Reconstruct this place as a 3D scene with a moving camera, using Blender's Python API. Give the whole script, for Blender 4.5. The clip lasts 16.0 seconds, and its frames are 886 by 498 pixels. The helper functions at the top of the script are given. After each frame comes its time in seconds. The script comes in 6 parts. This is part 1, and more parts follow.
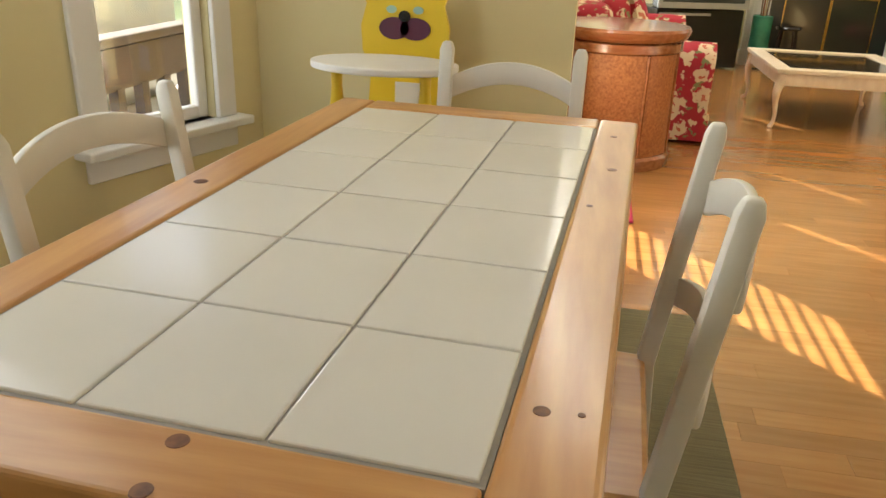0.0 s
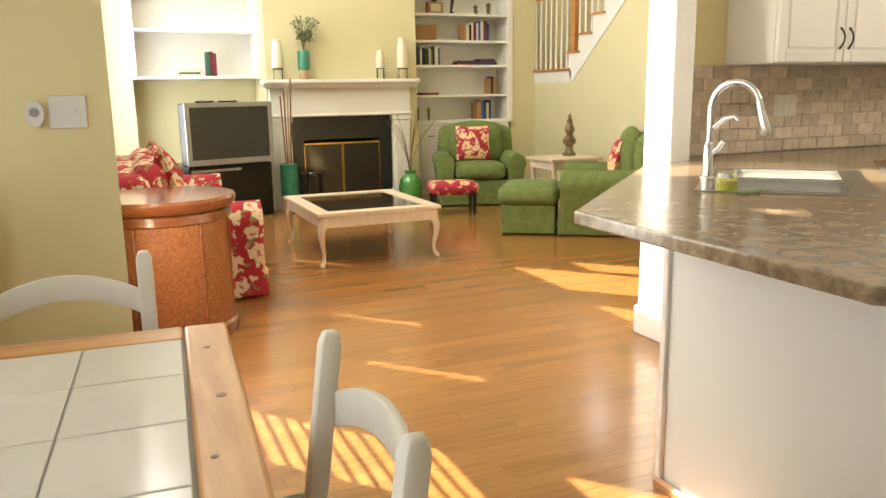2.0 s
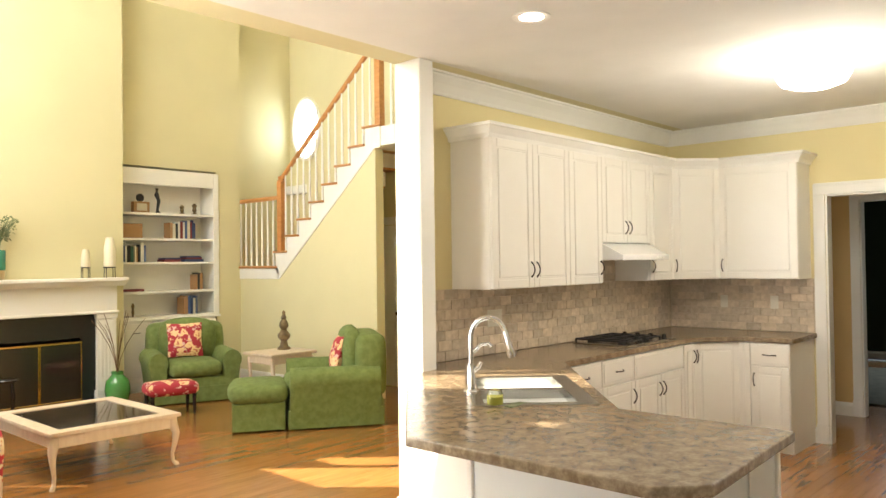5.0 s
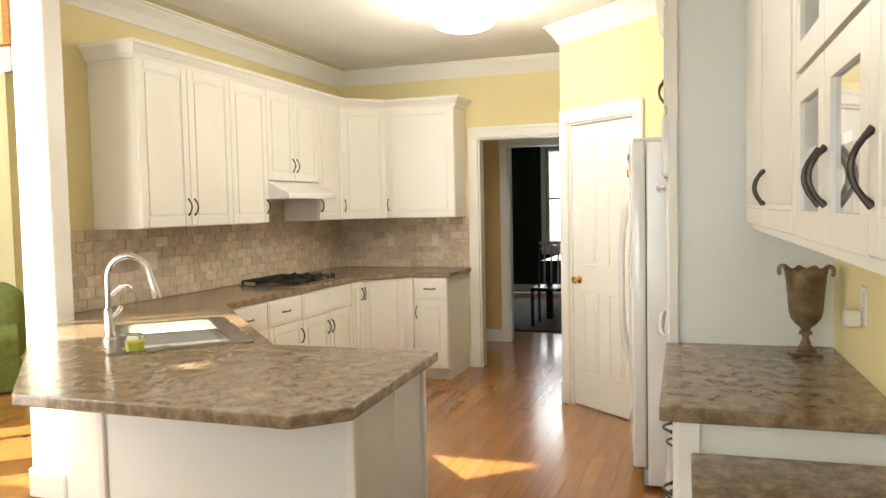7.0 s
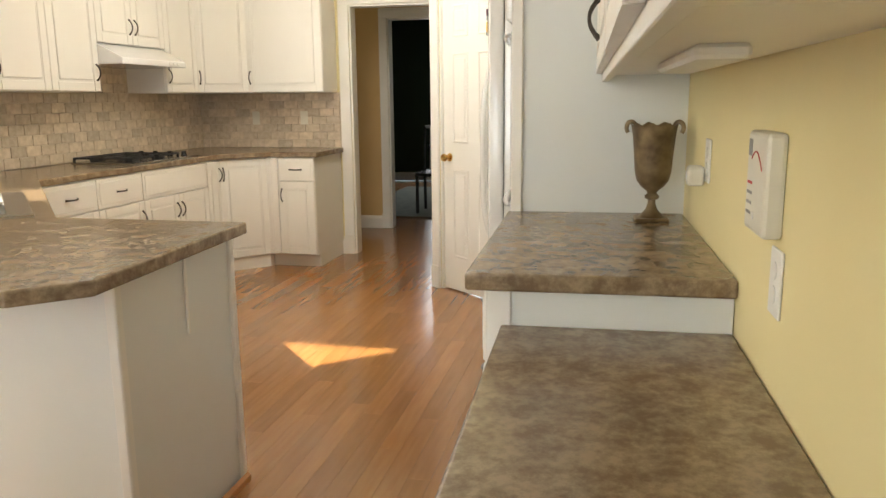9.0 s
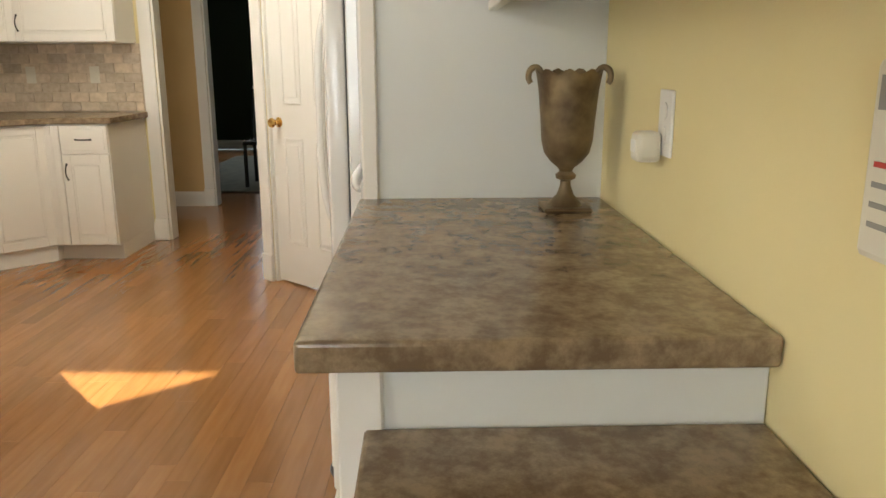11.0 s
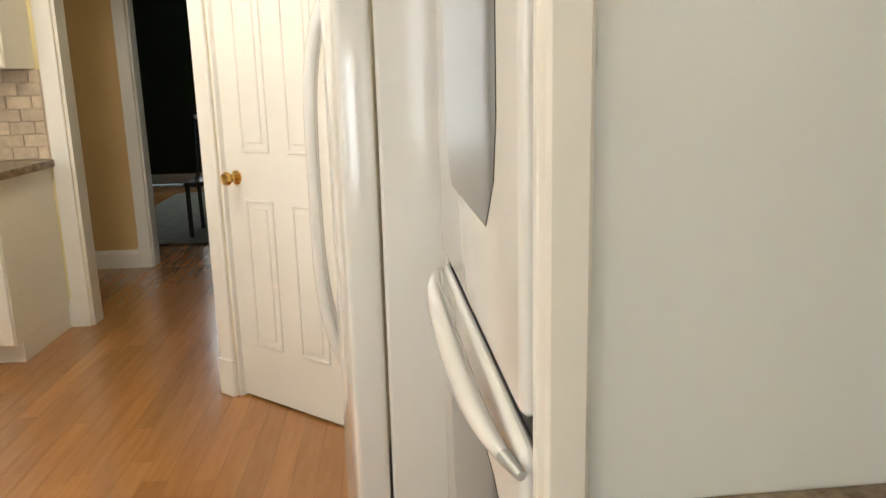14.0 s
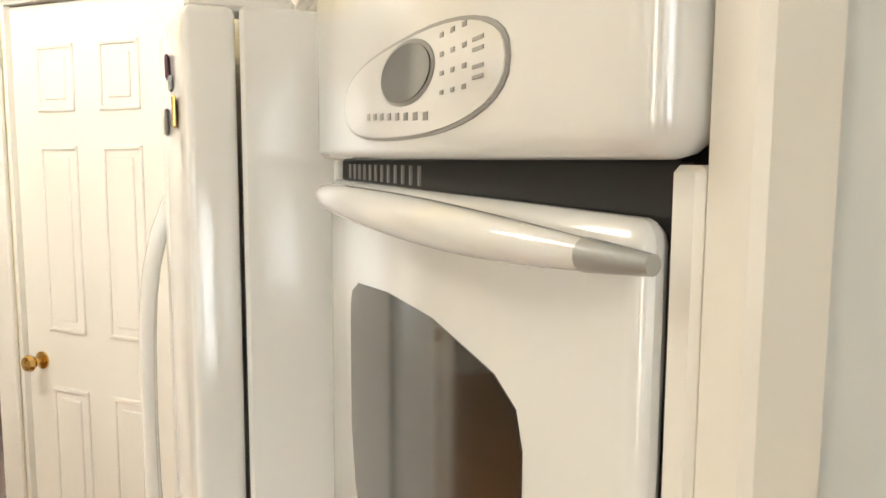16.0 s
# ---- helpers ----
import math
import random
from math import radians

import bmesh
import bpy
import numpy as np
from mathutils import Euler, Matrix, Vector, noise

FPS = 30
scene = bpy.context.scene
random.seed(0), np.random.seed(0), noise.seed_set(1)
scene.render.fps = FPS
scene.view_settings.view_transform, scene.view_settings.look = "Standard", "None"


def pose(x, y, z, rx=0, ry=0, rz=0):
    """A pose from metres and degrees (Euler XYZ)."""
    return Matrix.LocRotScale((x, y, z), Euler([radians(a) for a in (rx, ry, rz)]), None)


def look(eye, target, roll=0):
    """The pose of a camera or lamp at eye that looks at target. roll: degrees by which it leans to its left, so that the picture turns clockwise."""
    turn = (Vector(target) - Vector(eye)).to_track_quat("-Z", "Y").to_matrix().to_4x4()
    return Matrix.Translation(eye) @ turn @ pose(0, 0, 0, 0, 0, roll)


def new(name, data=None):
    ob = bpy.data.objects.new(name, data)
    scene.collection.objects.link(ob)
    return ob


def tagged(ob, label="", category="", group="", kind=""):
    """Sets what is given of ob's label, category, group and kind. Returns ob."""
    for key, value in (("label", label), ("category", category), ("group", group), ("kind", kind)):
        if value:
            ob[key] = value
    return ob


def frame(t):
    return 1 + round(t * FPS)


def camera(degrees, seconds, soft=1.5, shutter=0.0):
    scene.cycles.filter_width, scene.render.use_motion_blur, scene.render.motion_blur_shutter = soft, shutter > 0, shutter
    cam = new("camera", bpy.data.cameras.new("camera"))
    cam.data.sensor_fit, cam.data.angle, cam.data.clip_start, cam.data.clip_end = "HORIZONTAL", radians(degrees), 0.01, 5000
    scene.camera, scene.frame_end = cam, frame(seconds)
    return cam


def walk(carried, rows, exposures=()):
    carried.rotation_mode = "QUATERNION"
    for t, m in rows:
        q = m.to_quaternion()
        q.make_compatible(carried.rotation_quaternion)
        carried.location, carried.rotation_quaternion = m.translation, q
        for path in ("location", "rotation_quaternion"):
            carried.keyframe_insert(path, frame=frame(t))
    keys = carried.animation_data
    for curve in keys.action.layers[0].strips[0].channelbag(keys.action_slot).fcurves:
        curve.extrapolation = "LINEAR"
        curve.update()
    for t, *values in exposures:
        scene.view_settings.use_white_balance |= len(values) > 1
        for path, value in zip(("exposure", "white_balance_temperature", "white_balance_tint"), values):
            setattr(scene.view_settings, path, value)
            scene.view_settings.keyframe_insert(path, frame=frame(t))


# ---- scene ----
cam = camera(60.0, 16.0)
PATH = [
    (0, (0.305, -0.112, 1.164), (-0.02, 1.711, 0.408), 2.1),
    (0.5, (0.441, -0.135, 1.16), (0.432, 1.724, 0.421), 1.2),
    (1, (0.426, -0.069, 1.162), (0.754, 1.796, 0.519), 1.0),
    (1.5, (0.35, 0.005, 1.21), (0.913, 1.856, 0.705), -0.5),
    (2, (0.239, 0.062, 1.255), (1.005, 1.866, 0.857), -0.9),
    (2.5, (0.135, 0.044, 1.302), (0.984, 1.829, 0.998), -1.3),
    (3, (0.012, 0.02, 1.34), (0.889, 1.808, 1.16), -1.3),
    (3.2, (-0.029, 0.024, 1.35), (0.853, 1.813, 1.212), -1.0),
    (5.3, (-0.558, -0.096, 1.555), (1.03, 1.119, 1.601), -0.7),
    (5.5, (-0.5, -0.122, 1.524), (1.143, 1.017, 1.566), -0.4),
    (5.6, (-0.419, -0.1, 1.5), (1.241, 1.015, 1.541), -0.2),
    (6, (-0.408, -0.015, 1.496), (1.361, 0.917, 1.525), -0.1),
    (6.5, (-0.368, -0.002, 1.491), (1.48, 0.761, 1.459), -0.7),
    (7, (-0.315, -0.079, 1.455), (1.573, 0.572, 1.348), -1.2),
    (7.5, (-0.21, -0.142, 1.427), (1.702, 0.415, 1.246), -0.7),
    (8, (-0.151, -0.238, 1.388), (1.77, 0.275, 1.172), -0.5),
    (8.5, (-0.067, -0.288, 1.353), (1.852, 0.189, 1.053), -0.1),
    (9, (0.11, -0.275, 1.299), (2.028, 0.146, 0.918), -0.6),
    (9.5, (0.325, -0.241, 1.25), (2.26, 0.012, 0.81), -0.9),
    (9.7, (0.405, -0.237, 1.236), (2.341, -0.027, 0.78), -0.7),
    (11.8, (1.296, -0.074, 1.236), (3.243, -0.106, 0.777), -0.3),
    (12, (1.396, -0.061, 1.241), (3.344, -0.054, 0.786), -0.1),
    (12.5, (1.586, -0.002, 1.28), (3.525, 0.122, 0.806), -0.8),
    (13, (1.82, 0.055, 1.274), (3.757, 0.256, 0.816), -0.95),
    (13.5, (2.063, 0.119, 1.258), (4.011, 0.211, 0.811), -1.7),
    (14, (2.183, 0.181, 1.283), (4.131, 0.06, 0.844), -1.5),
    (14.5, (2.348, 0.218, 1.435), (4.287, -0.054, 1.029), 0.98),
    (14.8, (2.439, 0.23, 1.498), (4.368, -0.162, 1.144), 0.39),
    (15, (2.489, 0.229, 1.515), (4.419, -0.209, 1.227), 0.29),
    (15.3, (2.519, 0.233, 1.535), (4.44, -0.28, 1.326), 0.41),
    (15.5, (2.528, 0.235, 1.549), (4.446, -0.307, 1.376), -0.17),
    (16, (2.541, 0.244, 1.557), (4.446, -0.32, 1.33), 0.27),
]
walk(cam, [(t, look(eye, target, roll)) for t, eye, target, roll in PATH], [(0, 1.88), (1.5, 1.98), (3.0, 2.08), (6.0, 2.12), (8.8, 2.15), (9.6, 1.95), (12.0, 2.05), (13.0, 2.12), (14.5, 2.15), (16, 2.1)])

# ---- light ----
world = bpy.data.worlds.new("world")
scene.world = world
world.use_nodes = True
SUN_WAY = Vector((0.66, -0.75, -0.84)).normalized()      # the way the sunlight travels
wn = world.node_tree
sky = wn.nodes.new("ShaderNodeTexSky")
sky.sky_type, sky.sun_disc = "NISHITA", False
sky.sun_elevation = math.asin(-SUN_WAY.z)
sky.sun_rotation = math.atan2(-SUN_WAY.x, -SUN_WAY.y)
wn.links.new(sky.outputs[0], wn.nodes["Background"].inputs[0])
wn.nodes["Background"].inputs[1].default_value = 0.05


def lamp(name, kind, m, power, colour, **more):
    data = bpy.data.lights.new(name, kind)
    data.energy, data.color = power, colour
    ob = new(name, data)
    ob.matrix_world = m
    if "size" in more:
        data.shape, data.size, data.size_y = "RECTANGLE", more["size"][0], more["size"][1]
    if "angle" in more:
        data.angle = radians(more["angle"])
    if "radius" in more:
        data.shadow_soft_size = more["radius"]
    return ob


lamp("sun", "SUN", look((0, 0, 20), Vector((0, 0, 20)) + SUN_WAY), 5.0, (1.0, 0.9, 0.74), angle=0.5)
SKYLIGHT = (0.93, 0.97, 1.0)
lamp("living_window_light", "AREA", look((0.2, 6.2, 3.9), (6, 6.0, 0.6)), 92, (1.0, 0.96, 0.86), size=(3.4, 3.4))
lamp("west_window_light", "AREA", look((0.16, 3.42, 1.5), (3.2, 2.6, 1.3)), 13, (1.0, 0.95, 0.84), size=(0.55, 2.1))
lamp("dining_bay_light", "AREA", look((-1.25, 1.35, 1.45), (2.2, 1.7, 0.6)), 5.5, SKYLIGHT, size=(1.3, 1.5))
# Fill from behind the viewpoint, at an added south window out of view.
lamp("dining_back_fill", "AREA", look((0.1, -2.45, 1.5), (1.4, 2.5, 1.0)), 2.2, SKYLIGHT, size=(1.8, 1.6))
lamp("kitchen_lamp_light", "POINT", pose(4.35, 1.36, 2.42), 7.0, (1.0, 0.93, 0.80), radius=0.16)
lamp("dining_room_window_light", "AREA", look((11.9, 2.1, 1.6), (8, 2.0, 0.6)), 5, SKYLIGHT, size=(0.9, 1.6))

lamp("hall_window_light", "AREA", look((7.05, 4.3, 1.5), (7.1, 1.2, 0.9)), 1.6, (1.0, 0.96, 0.88), size=(0.6, 1.8))

# ---- materials ----
def mat(name, colour, rough=0.5, metal=0.0, colour2=None, scale=8.0, bump=0.0, bump_scale=60.0, stretch=(1, 1, 1), vary=0.0, island=False, coat=0.0, spec=0.5, detail=6.0, ramp=(0.35, 0.7), rough_var=0.0):
    m = bpy.data.materials.new(name)
    m.use_nodes = True
    nt = m.node_tree
    b = nt.nodes["Principled BSDF"]
    b.inputs["Roughness"].default_value, b.inputs["Metallic"].default_value = rough, metal
    b.inputs["Specular IOR Level"].default_value = spec
    b.inputs["Coat Weight"].default_value, b.inputs["Coat Roughness"].default_value = coat, 0.12
    tc = nt.nodes.new("ShaderNodeTexCoord")
    mp = nt.nodes.new("ShaderNodeMapping")
    mp.inputs["Scale"].default_value = stretch
    nt.links.new(tc.outputs["Object"], mp.inputs[0])
    c2 = colour2 or tuple(c * 0.92 for c in colour)
    nz = nt.nodes.new("ShaderNodeTexNoise")
    nz.inputs["Scale"].default_value, nz.inputs["Detail"].default_value = scale, detail
    nt.links.new(mp.outputs[0], nz.inputs["Vector"])
    cr = nt.nodes.new("ShaderNodeValToRGB")
    cr.color_ramp.elements[0].position, cr.color_ramp.elements[1].position = ramp
    cr.color_ramp.elements[0].color, cr.color_ramp.elements[1].color = (*colour, 1), (*c2, 1)
    nt.links.new(nz.outputs[0], cr.inputs[0])
    out = cr.outputs[0]
    if vary:
        if island:
            src = nt.nodes.new("ShaderNodeNewGeometry").outputs["Random Per Island"]
        else:
            src = nt.nodes.new("ShaderNodeObjectInfo").outputs["Random"]
        mr = nt.nodes.new("ShaderNodeMapRange")
        mr.inputs[3].default_value, mr.inputs[4].default_value = 1 - vary, 1 + vary
        nt.links.new(src, mr.inputs[0])
        hs = nt.nodes.new("ShaderNodeHueSaturation")
        nt.links.new(mr.outputs[0], hs.inputs["Value"])
        nt.links.new(out, hs.inputs["Color"])
        out = hs.outputs[0]
        ad = nt.nodes.new("ShaderNodeVectorMath")
        ad.operation = "ADD"
        sc = nt.nodes.new("ShaderNodeMath")
        sc.operation, sc.inputs[1].default_value = "MULTIPLY", 37.0
        nt.links.new(src, sc.inputs[0])
        nt.links.new(mp.outputs[0], ad.inputs[0])
        nt.links.new(sc.outputs[0], ad.inputs[1])
        nt.links.new(ad.outputs[0], nz.inputs["Vector"])
    nt.links.new(out, b.inputs["Base Color"])
    if rough_var:
        rr = nt.nodes.new("ShaderNodeMapRange")
        rr.inputs[3].default_value, rr.inputs[4].default_value = max(0.02, rough - rough_var), rough + rough_var
        nt.links.new(nz.outputs[0], rr.inputs[0])
        nt.links.new(rr.outputs[0], b.inputs["Roughness"])
    if bump:
        n2 = nt.nodes.new("ShaderNodeTexNoise")
        n2.inputs["Scale"].default_value, n2.inputs["Detail"].default_value = bump_scale, 4
        nt.links.new(mp.outputs[0], n2.inputs["Vector"])
        bp = nt.nodes.new("ShaderNodeBump")
        bp.inputs["Strength"].default_value, bp.inputs["Distance"].default_value = bump, 0.004
        nt.links.new(n2.outputs[0], bp.inputs["Height"])
        nt.links.new(bp.outputs[0], b.inputs["Normal"])
    return m


def glow(name, colour, power):
    m = mat(name, colour, 0.4)
    b = m.node_tree.nodes["Principled BSDF"]
    b.inputs["Emission Color"].default_value, b.inputs["Emission Strength"].default_value = (*colour, 1), power
    return m


def glass(name, colour=(1, 1, 1), rough=0.0):
    m = mat(name, colour, rough)
    b = m.node_tree.nodes["Principled BSDF"]
    b.inputs["Transmission Weight"].default_value = 1.0
    b.inputs["IOR"].default_value = 1.45
    return m


def floral(name, ground, petal, leaf, scale):
    """Large blossoms and leaves scattered over a plain cloth."""
    m = mat(name, ground, 0.9, bump=0.15, bump_scale=300)
    nt = m.node_tree
    b = nt.nodes["Principled BSDF"]
    last = b.inputs["Base Color"].links[0].from_socket
    tc = nt.nodes.new("ShaderNodeTexCoord")
    wob = nt.nodes.new("ShaderNodeTexNoise")
    wob.inputs["Scale"].default_value = scale * 2.2
    nt.links.new(tc.outputs["Object"], wob.inputs["Vector"])
    mix = nt.nodes.new("ShaderNodeVectorMath")
    mix.operation = "MULTIPLY_ADD"
    mix.inputs[1].default_value = (0.12, 0.12, 0.12)
    nt.links.new(wob.outputs["Color"], mix.inputs[0])
    nt.links.new(tc.outputs["Object"], mix.inputs[2])
    for colour, k, lo, hi in ((leaf, 1.6, 0.26, 0.30), (petal, 1.0, 0.44, 0.48), ((0.55, 0.16, 0.10), 1.0, 0.16, 0.19)):
        v = nt.nodes.new("ShaderNodeTexVoronoi")
        v.inputs["Scale"].default_value = scale * k
        nt.links.new(mix.outputs[0], v.inputs["Vector"])
        r = nt.nodes.new("ShaderNodeValToRGB")
        r.color_ramp.elements[0].position, r.color_ramp.elements[1].position = lo, hi
        r.color_ramp.elements[0].color, r.color_ramp.elements[1].color = (1, 1, 1, 1), (0, 0, 0, 1)
        nt.links.new(v.outputs["Distance"], r.inputs[0])
        mx = nt.nodes.new("ShaderNodeMix")
        mx.data_type = "RGBA"
        nt.links.new(r.outputs[0], mx.inputs[0])
        nt.links.new(last, mx.inputs[6])
        mx.inputs[7].default_value = (*colour, 1)
        last = mx.outputs[2]
    nt.links.new(last, b.inputs["Base Color"])
    return m


YELLOW = mat("yellow_wall_paint", (0.76, 0.66, 0.36), 0.75, colour2=(0.72, 0.62, 0.33), scale=1.5, bump=0.06, bump_scale=220, rough_var=0.08)
LIVING = mat("pale_yellow_wall_paint", (0.68, 0.62, 0.38), 0.78, colour2=(0.64, 0.585, 0.355), scale=1.2, bump=0.06, bump_scale=220, rough_var=0.08)
CEIL = mat("ceiling_paint", (0.80, 0.78, 0.73), 0.9, scale=2, bump=0.08, bump_scale=300)
WHITE = mat("white_trim_paint", (0.82, 0.80, 0.75), 0.38, colour2=(0.79, 0.77, 0.71), scale=3, bump=0.03, bump_scale=90, rough_var=0.06)
CAB = mat("white_cabinet_lacquer", (0.82, 0.79, 0.72), 0.33, colour2=(0.80, 0.76, 0.69), scale=2.5, bump=0.03, bump_scale=60, rough_var=0.05)
PANEL = mat("white_laminate_panel", (0.74, 0.75, 0.72), 0.45, colour2=(0.72, 0.73, 0.70), scale=1.2, bump=0.02, bump_scale=120)
ENAMEL = mat("white_enamel", (0.80, 0.79, 0.76), 0.12, scale=1.5, coat=0.4)
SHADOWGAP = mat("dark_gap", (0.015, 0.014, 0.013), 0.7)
LAMINATE = mat("brown_stone_laminate", (0.155, 0.104, 0.060), 0.2, colour2=(0.315, 0.235, 0.145), scale=20, detail=9, bump=0.03, bump_scale=400, ramp=(0.33, 0.68), rough_var=0.05)
_nt = LAMINATE.node_tree
_ns = [n for n in _nt.nodes if n.type == "TEX_NOISE"][0]
_fine = _nt.nodes.new("ShaderNodeTexNoise")
_fine.inputs["Scale"].default_value, _fine.inputs["Detail"].default_value = 60, 8
_fine.inputs["Roughness"].default_value = 0.7
_mx = _nt.nodes.new("ShaderNodeMath")
_mx.operation = "MULTIPLY_ADD"
_mx.inputs[1].default_value = 0.5
_sc = _nt.nodes.new("ShaderNodeMath")
_sc.operation, _sc.inputs[1].default_value = "MULTIPLY", 0.5
_cr = [n for n in _nt.nodes if n.type == "VALTORGB"][0]
_nt.links.new(_ns.inputs["Vector"].links[0].from_socket, _fine.inputs["Vector"])
_nt.links.new(_ns.outputs[0], _sc.inputs[0])
_nt.links.new(_fine.outputs[0], _mx.inputs[0])
_nt.links.new(_sc.outputs[0], _mx.inputs[2])
_nt.links.new(_mx.outputs[0], _cr.inputs[0])
_cr.color_ramp.elements[0].position, _cr.color_ramp.elements[1].position = 0.41, 0.60
OAK = mat("oak_floor_board", (0.305, 0.132, 0.037), 0.23, colour2=(0.355, 0.163, 0.051), scale=5, stretch=(0.8, 8, 5), vary=0.125, coat=0.35, bump=0.03, bump_scale=30, rough_var=0.06)
OAK_REST = mat("oak_floor_boards", (0.305, 0.132, 0.037), 0.23, colour2=(0.355, 0.163, 0.051), scale=5, stretch=(0.8, 8, 5), vary=0.125, island=True, coat=0.35, bump=0.03, bump_scale=30, rough_var=0.06)
PINE = mat("honey_pine", (0.50, 0.23, 0.07), 0.34, colour2=(0.66, 0.36, 0.13), scale=3.5, stretch=(9, 1, 9), bump=0.05, bump_scale=40, coat=0.2, rough_var=0.06)
PINE_X = mat("honey_pine_crossways", (0.50, 0.23, 0.07), 0.34, colour2=(0.66, 0.36, 0.13), scale=3.5, stretch=(1, 9, 9), bump=0.05, bump_scale=40, coat=0.2, rough_var=0.06)
KNOT = mat("pine_knot", (0.13, 0.045, 0.016), 0.45, colour2=(0.28, 0.11, 0.035), scale=60)
OAKRAIL = mat("oak_handrail", (0.46, 0.20, 0.06), 0.35, colour2=(0.56, 0.27, 0.09), scale=6, stretch=(6, 1, 6))
CREAM_CHAIR = mat("cream_chair_paint", (0.74, 0.71, 0.62), 0.42, colour2=(0.68, 0.65, 0.55), scale=7, bump=0.05, bump_scale=40)
TILE = mat("glazed_cream_tile", (0.74, 0.71, 0.64), 0.16, colour2=(0.71, 0.68, 0.60), scale=4, vary=0.025, bump=0.02, bump_scale=25)
GROUT = mat("grey_grout", (0.40, 0.38, 0.34), 0.9, scale=40)
SPLASH = mat("tumbled_marble_tile", (0.50, 0.40, 0.285), 0.55, colour2=(0.64, 0.53, 0.40), scale=26, vary=0.17, bump=0.10, bump_scale=120)
SPLASH_GROUT = mat("beige_grout", (0.60, 0.51, 0.39), 0.9, scale=50)
STEEL = mat("brushed_steel", (0.50, 0.49, 0.46), 0.22, 1.0, scale=30, stretch=(1, 20, 1), rough_var=0.06)
CHROME = mat("satin_nickel", (0.72, 0.70, 0.67), 0.16, 1.0, scale=10)
BLACKMETAL = mat("dark_bronze_pull", (0.05, 0.04, 0.03), 0.35, 0.8, scale=20)
IRON = mat("black_cast_iron", (0.015, 0.015, 0.015), 0.5, scale=40, bump=0.05)
BLACK = mat("black_lacquer", (0.012, 0.011, 0.010), 0.25, scale=6)
BRASS = mat("polished_brass", (0.72, 0.47, 0.16), 0.18, 1.0, scale=10)
GREENFAB = mat("green_chenille", (0.125, 0.165, 0.045), 0.95, colour2=(0.17, 0.22, 0.07), scale=18, bump=0.3, bump_scale=260)
FLORAL = floral("red_floral_cloth", (0.42, 0.025, 0.045), (0.74, 0.60, 0.42), (0.22, 0.24, 0.10), 9.0)
FLORAL_SMALL = floral("red_floral_cushion_cloth", (0.40, 0.03, 0.05), (0.80, 0.55, 0.30), (0.70, 0.45, 0.40), 9.0)
RATTAN = mat("woven_rattan", (0.27, 0.085, 0.025), 0.5, colour2=(0.44, 0.17, 0.055), scale=70, bump=0.5, bump_scale=90)
MAHOG = mat("red_brown_wood", (0.22, 0.065, 0.022), 0.25, colour2=(0.31, 0.11, 0.04), scale=6, stretch=(1, 8, 8), coat=0.4)
BLUSH = mat("whitewashed_wood", (0.70, 0.58, 0.44), 0.45, colour2=(0.62, 0.49, 0.36), scale=8, stretch=(3, 3, 1), bump=0.05)
SMOKED = mat("smoked_glass_top", (0.035, 0.022, 0.014), 0.05, scale=3, coat=0.5)
SCREEN = mat("grey_projection_screen", (0.055, 0.058, 0.055), 0.22, scale=2)
SILVER = mat("silver_plastic", (0.42, 0.43, 0.42), 0.35, 0.4)
SOOT = mat("sooty_firebox", (0.02, 0.018, 0.016), 0.9, colour2=(0.05, 0.045, 0.04), scale=12)
SLATE = mat("black_slate_surround", (0.018, 0.020, 0.020), 0.2, scale=10, rough_var=0.08)
GREENGLAZE = mat("green_glazed_pottery", (0.06, 0.25, 0.06), 0.12, colour2=(0.10, 0.34, 0.09), scale=6, coat=0.5)
TEALGLAZE = mat("teal_glazed_pottery", (0.03, 0.16, 0.11), 0.2, colour2=(0.05, 0.25, 0.15), scale=6)
BAMBOO = mat("bamboo_pot", (0.48, 0.34, 0.16), 0.6, scale=30)
LEAF = mat("grey_green_leaf", (0.10, 0.14, 0.055), 0.6, colour2=(0.20, 0.22, 0.10), scale=30)
TWIG = mat("dry_twig", (0.16, 0.09, 0.045), 0.8)
WAX = mat("cream_candle_wax", (0.78, 0.70, 0.52), 0.5, scale=6)
ANTIQUE = mat("antique_bronze", (0.10, 0.065, 0.032), 0.45, 0.45, colour2=(0.26, 0.19, 0.10), scale=18, bump=0.25, bump_scale=70, rough_var=0.12)
RUG = mat("olive_sisal_rug", (0.20, 0.165, 0.075), 1.0, colour2=(0.12, 0.10, 0.045), scale=5, stretch=(1, 40, 1), bump=0.5, bump_scale=120)
REDMAT = mat("crimson_mat", (0.42, 0.012, 0.06), 0.9, colour2=(0.34, 0.01, 0.05), scale=12, bump=0.3, bump_scale=200)
KIDYELLOW = mat("bright_yellow_paint", (0.80, 0.56, 0.03), 0.35, scale=5)
KIDPURPLE = mat("plum_paint", (0.10, 0.02, 0.045), 0.4)
KIDTEAL = mat("pale_teal_paint", (0.36, 0.55, 0.45), 0.4)
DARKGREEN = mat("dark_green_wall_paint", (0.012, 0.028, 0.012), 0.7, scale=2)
HALLTAN = mat("tan_wall_paint", (0.62, 0.43, 0.20), 0.75, scale=2, bump=0.05, bump_scale=200)
GREYRUG = mat("grey_green_rug", (0.12, 0.13, 0.105), 1.0, colour2=(0.17, 0.175, 0.14), scale=9, bump=0.3)
PLATE = mat("almond_plastic", (0.70, 0.66, 0.55), 0.35)
WHITEPLASTIC = mat("white_plastic", (0.78, 0.76, 0.71), 0.35)
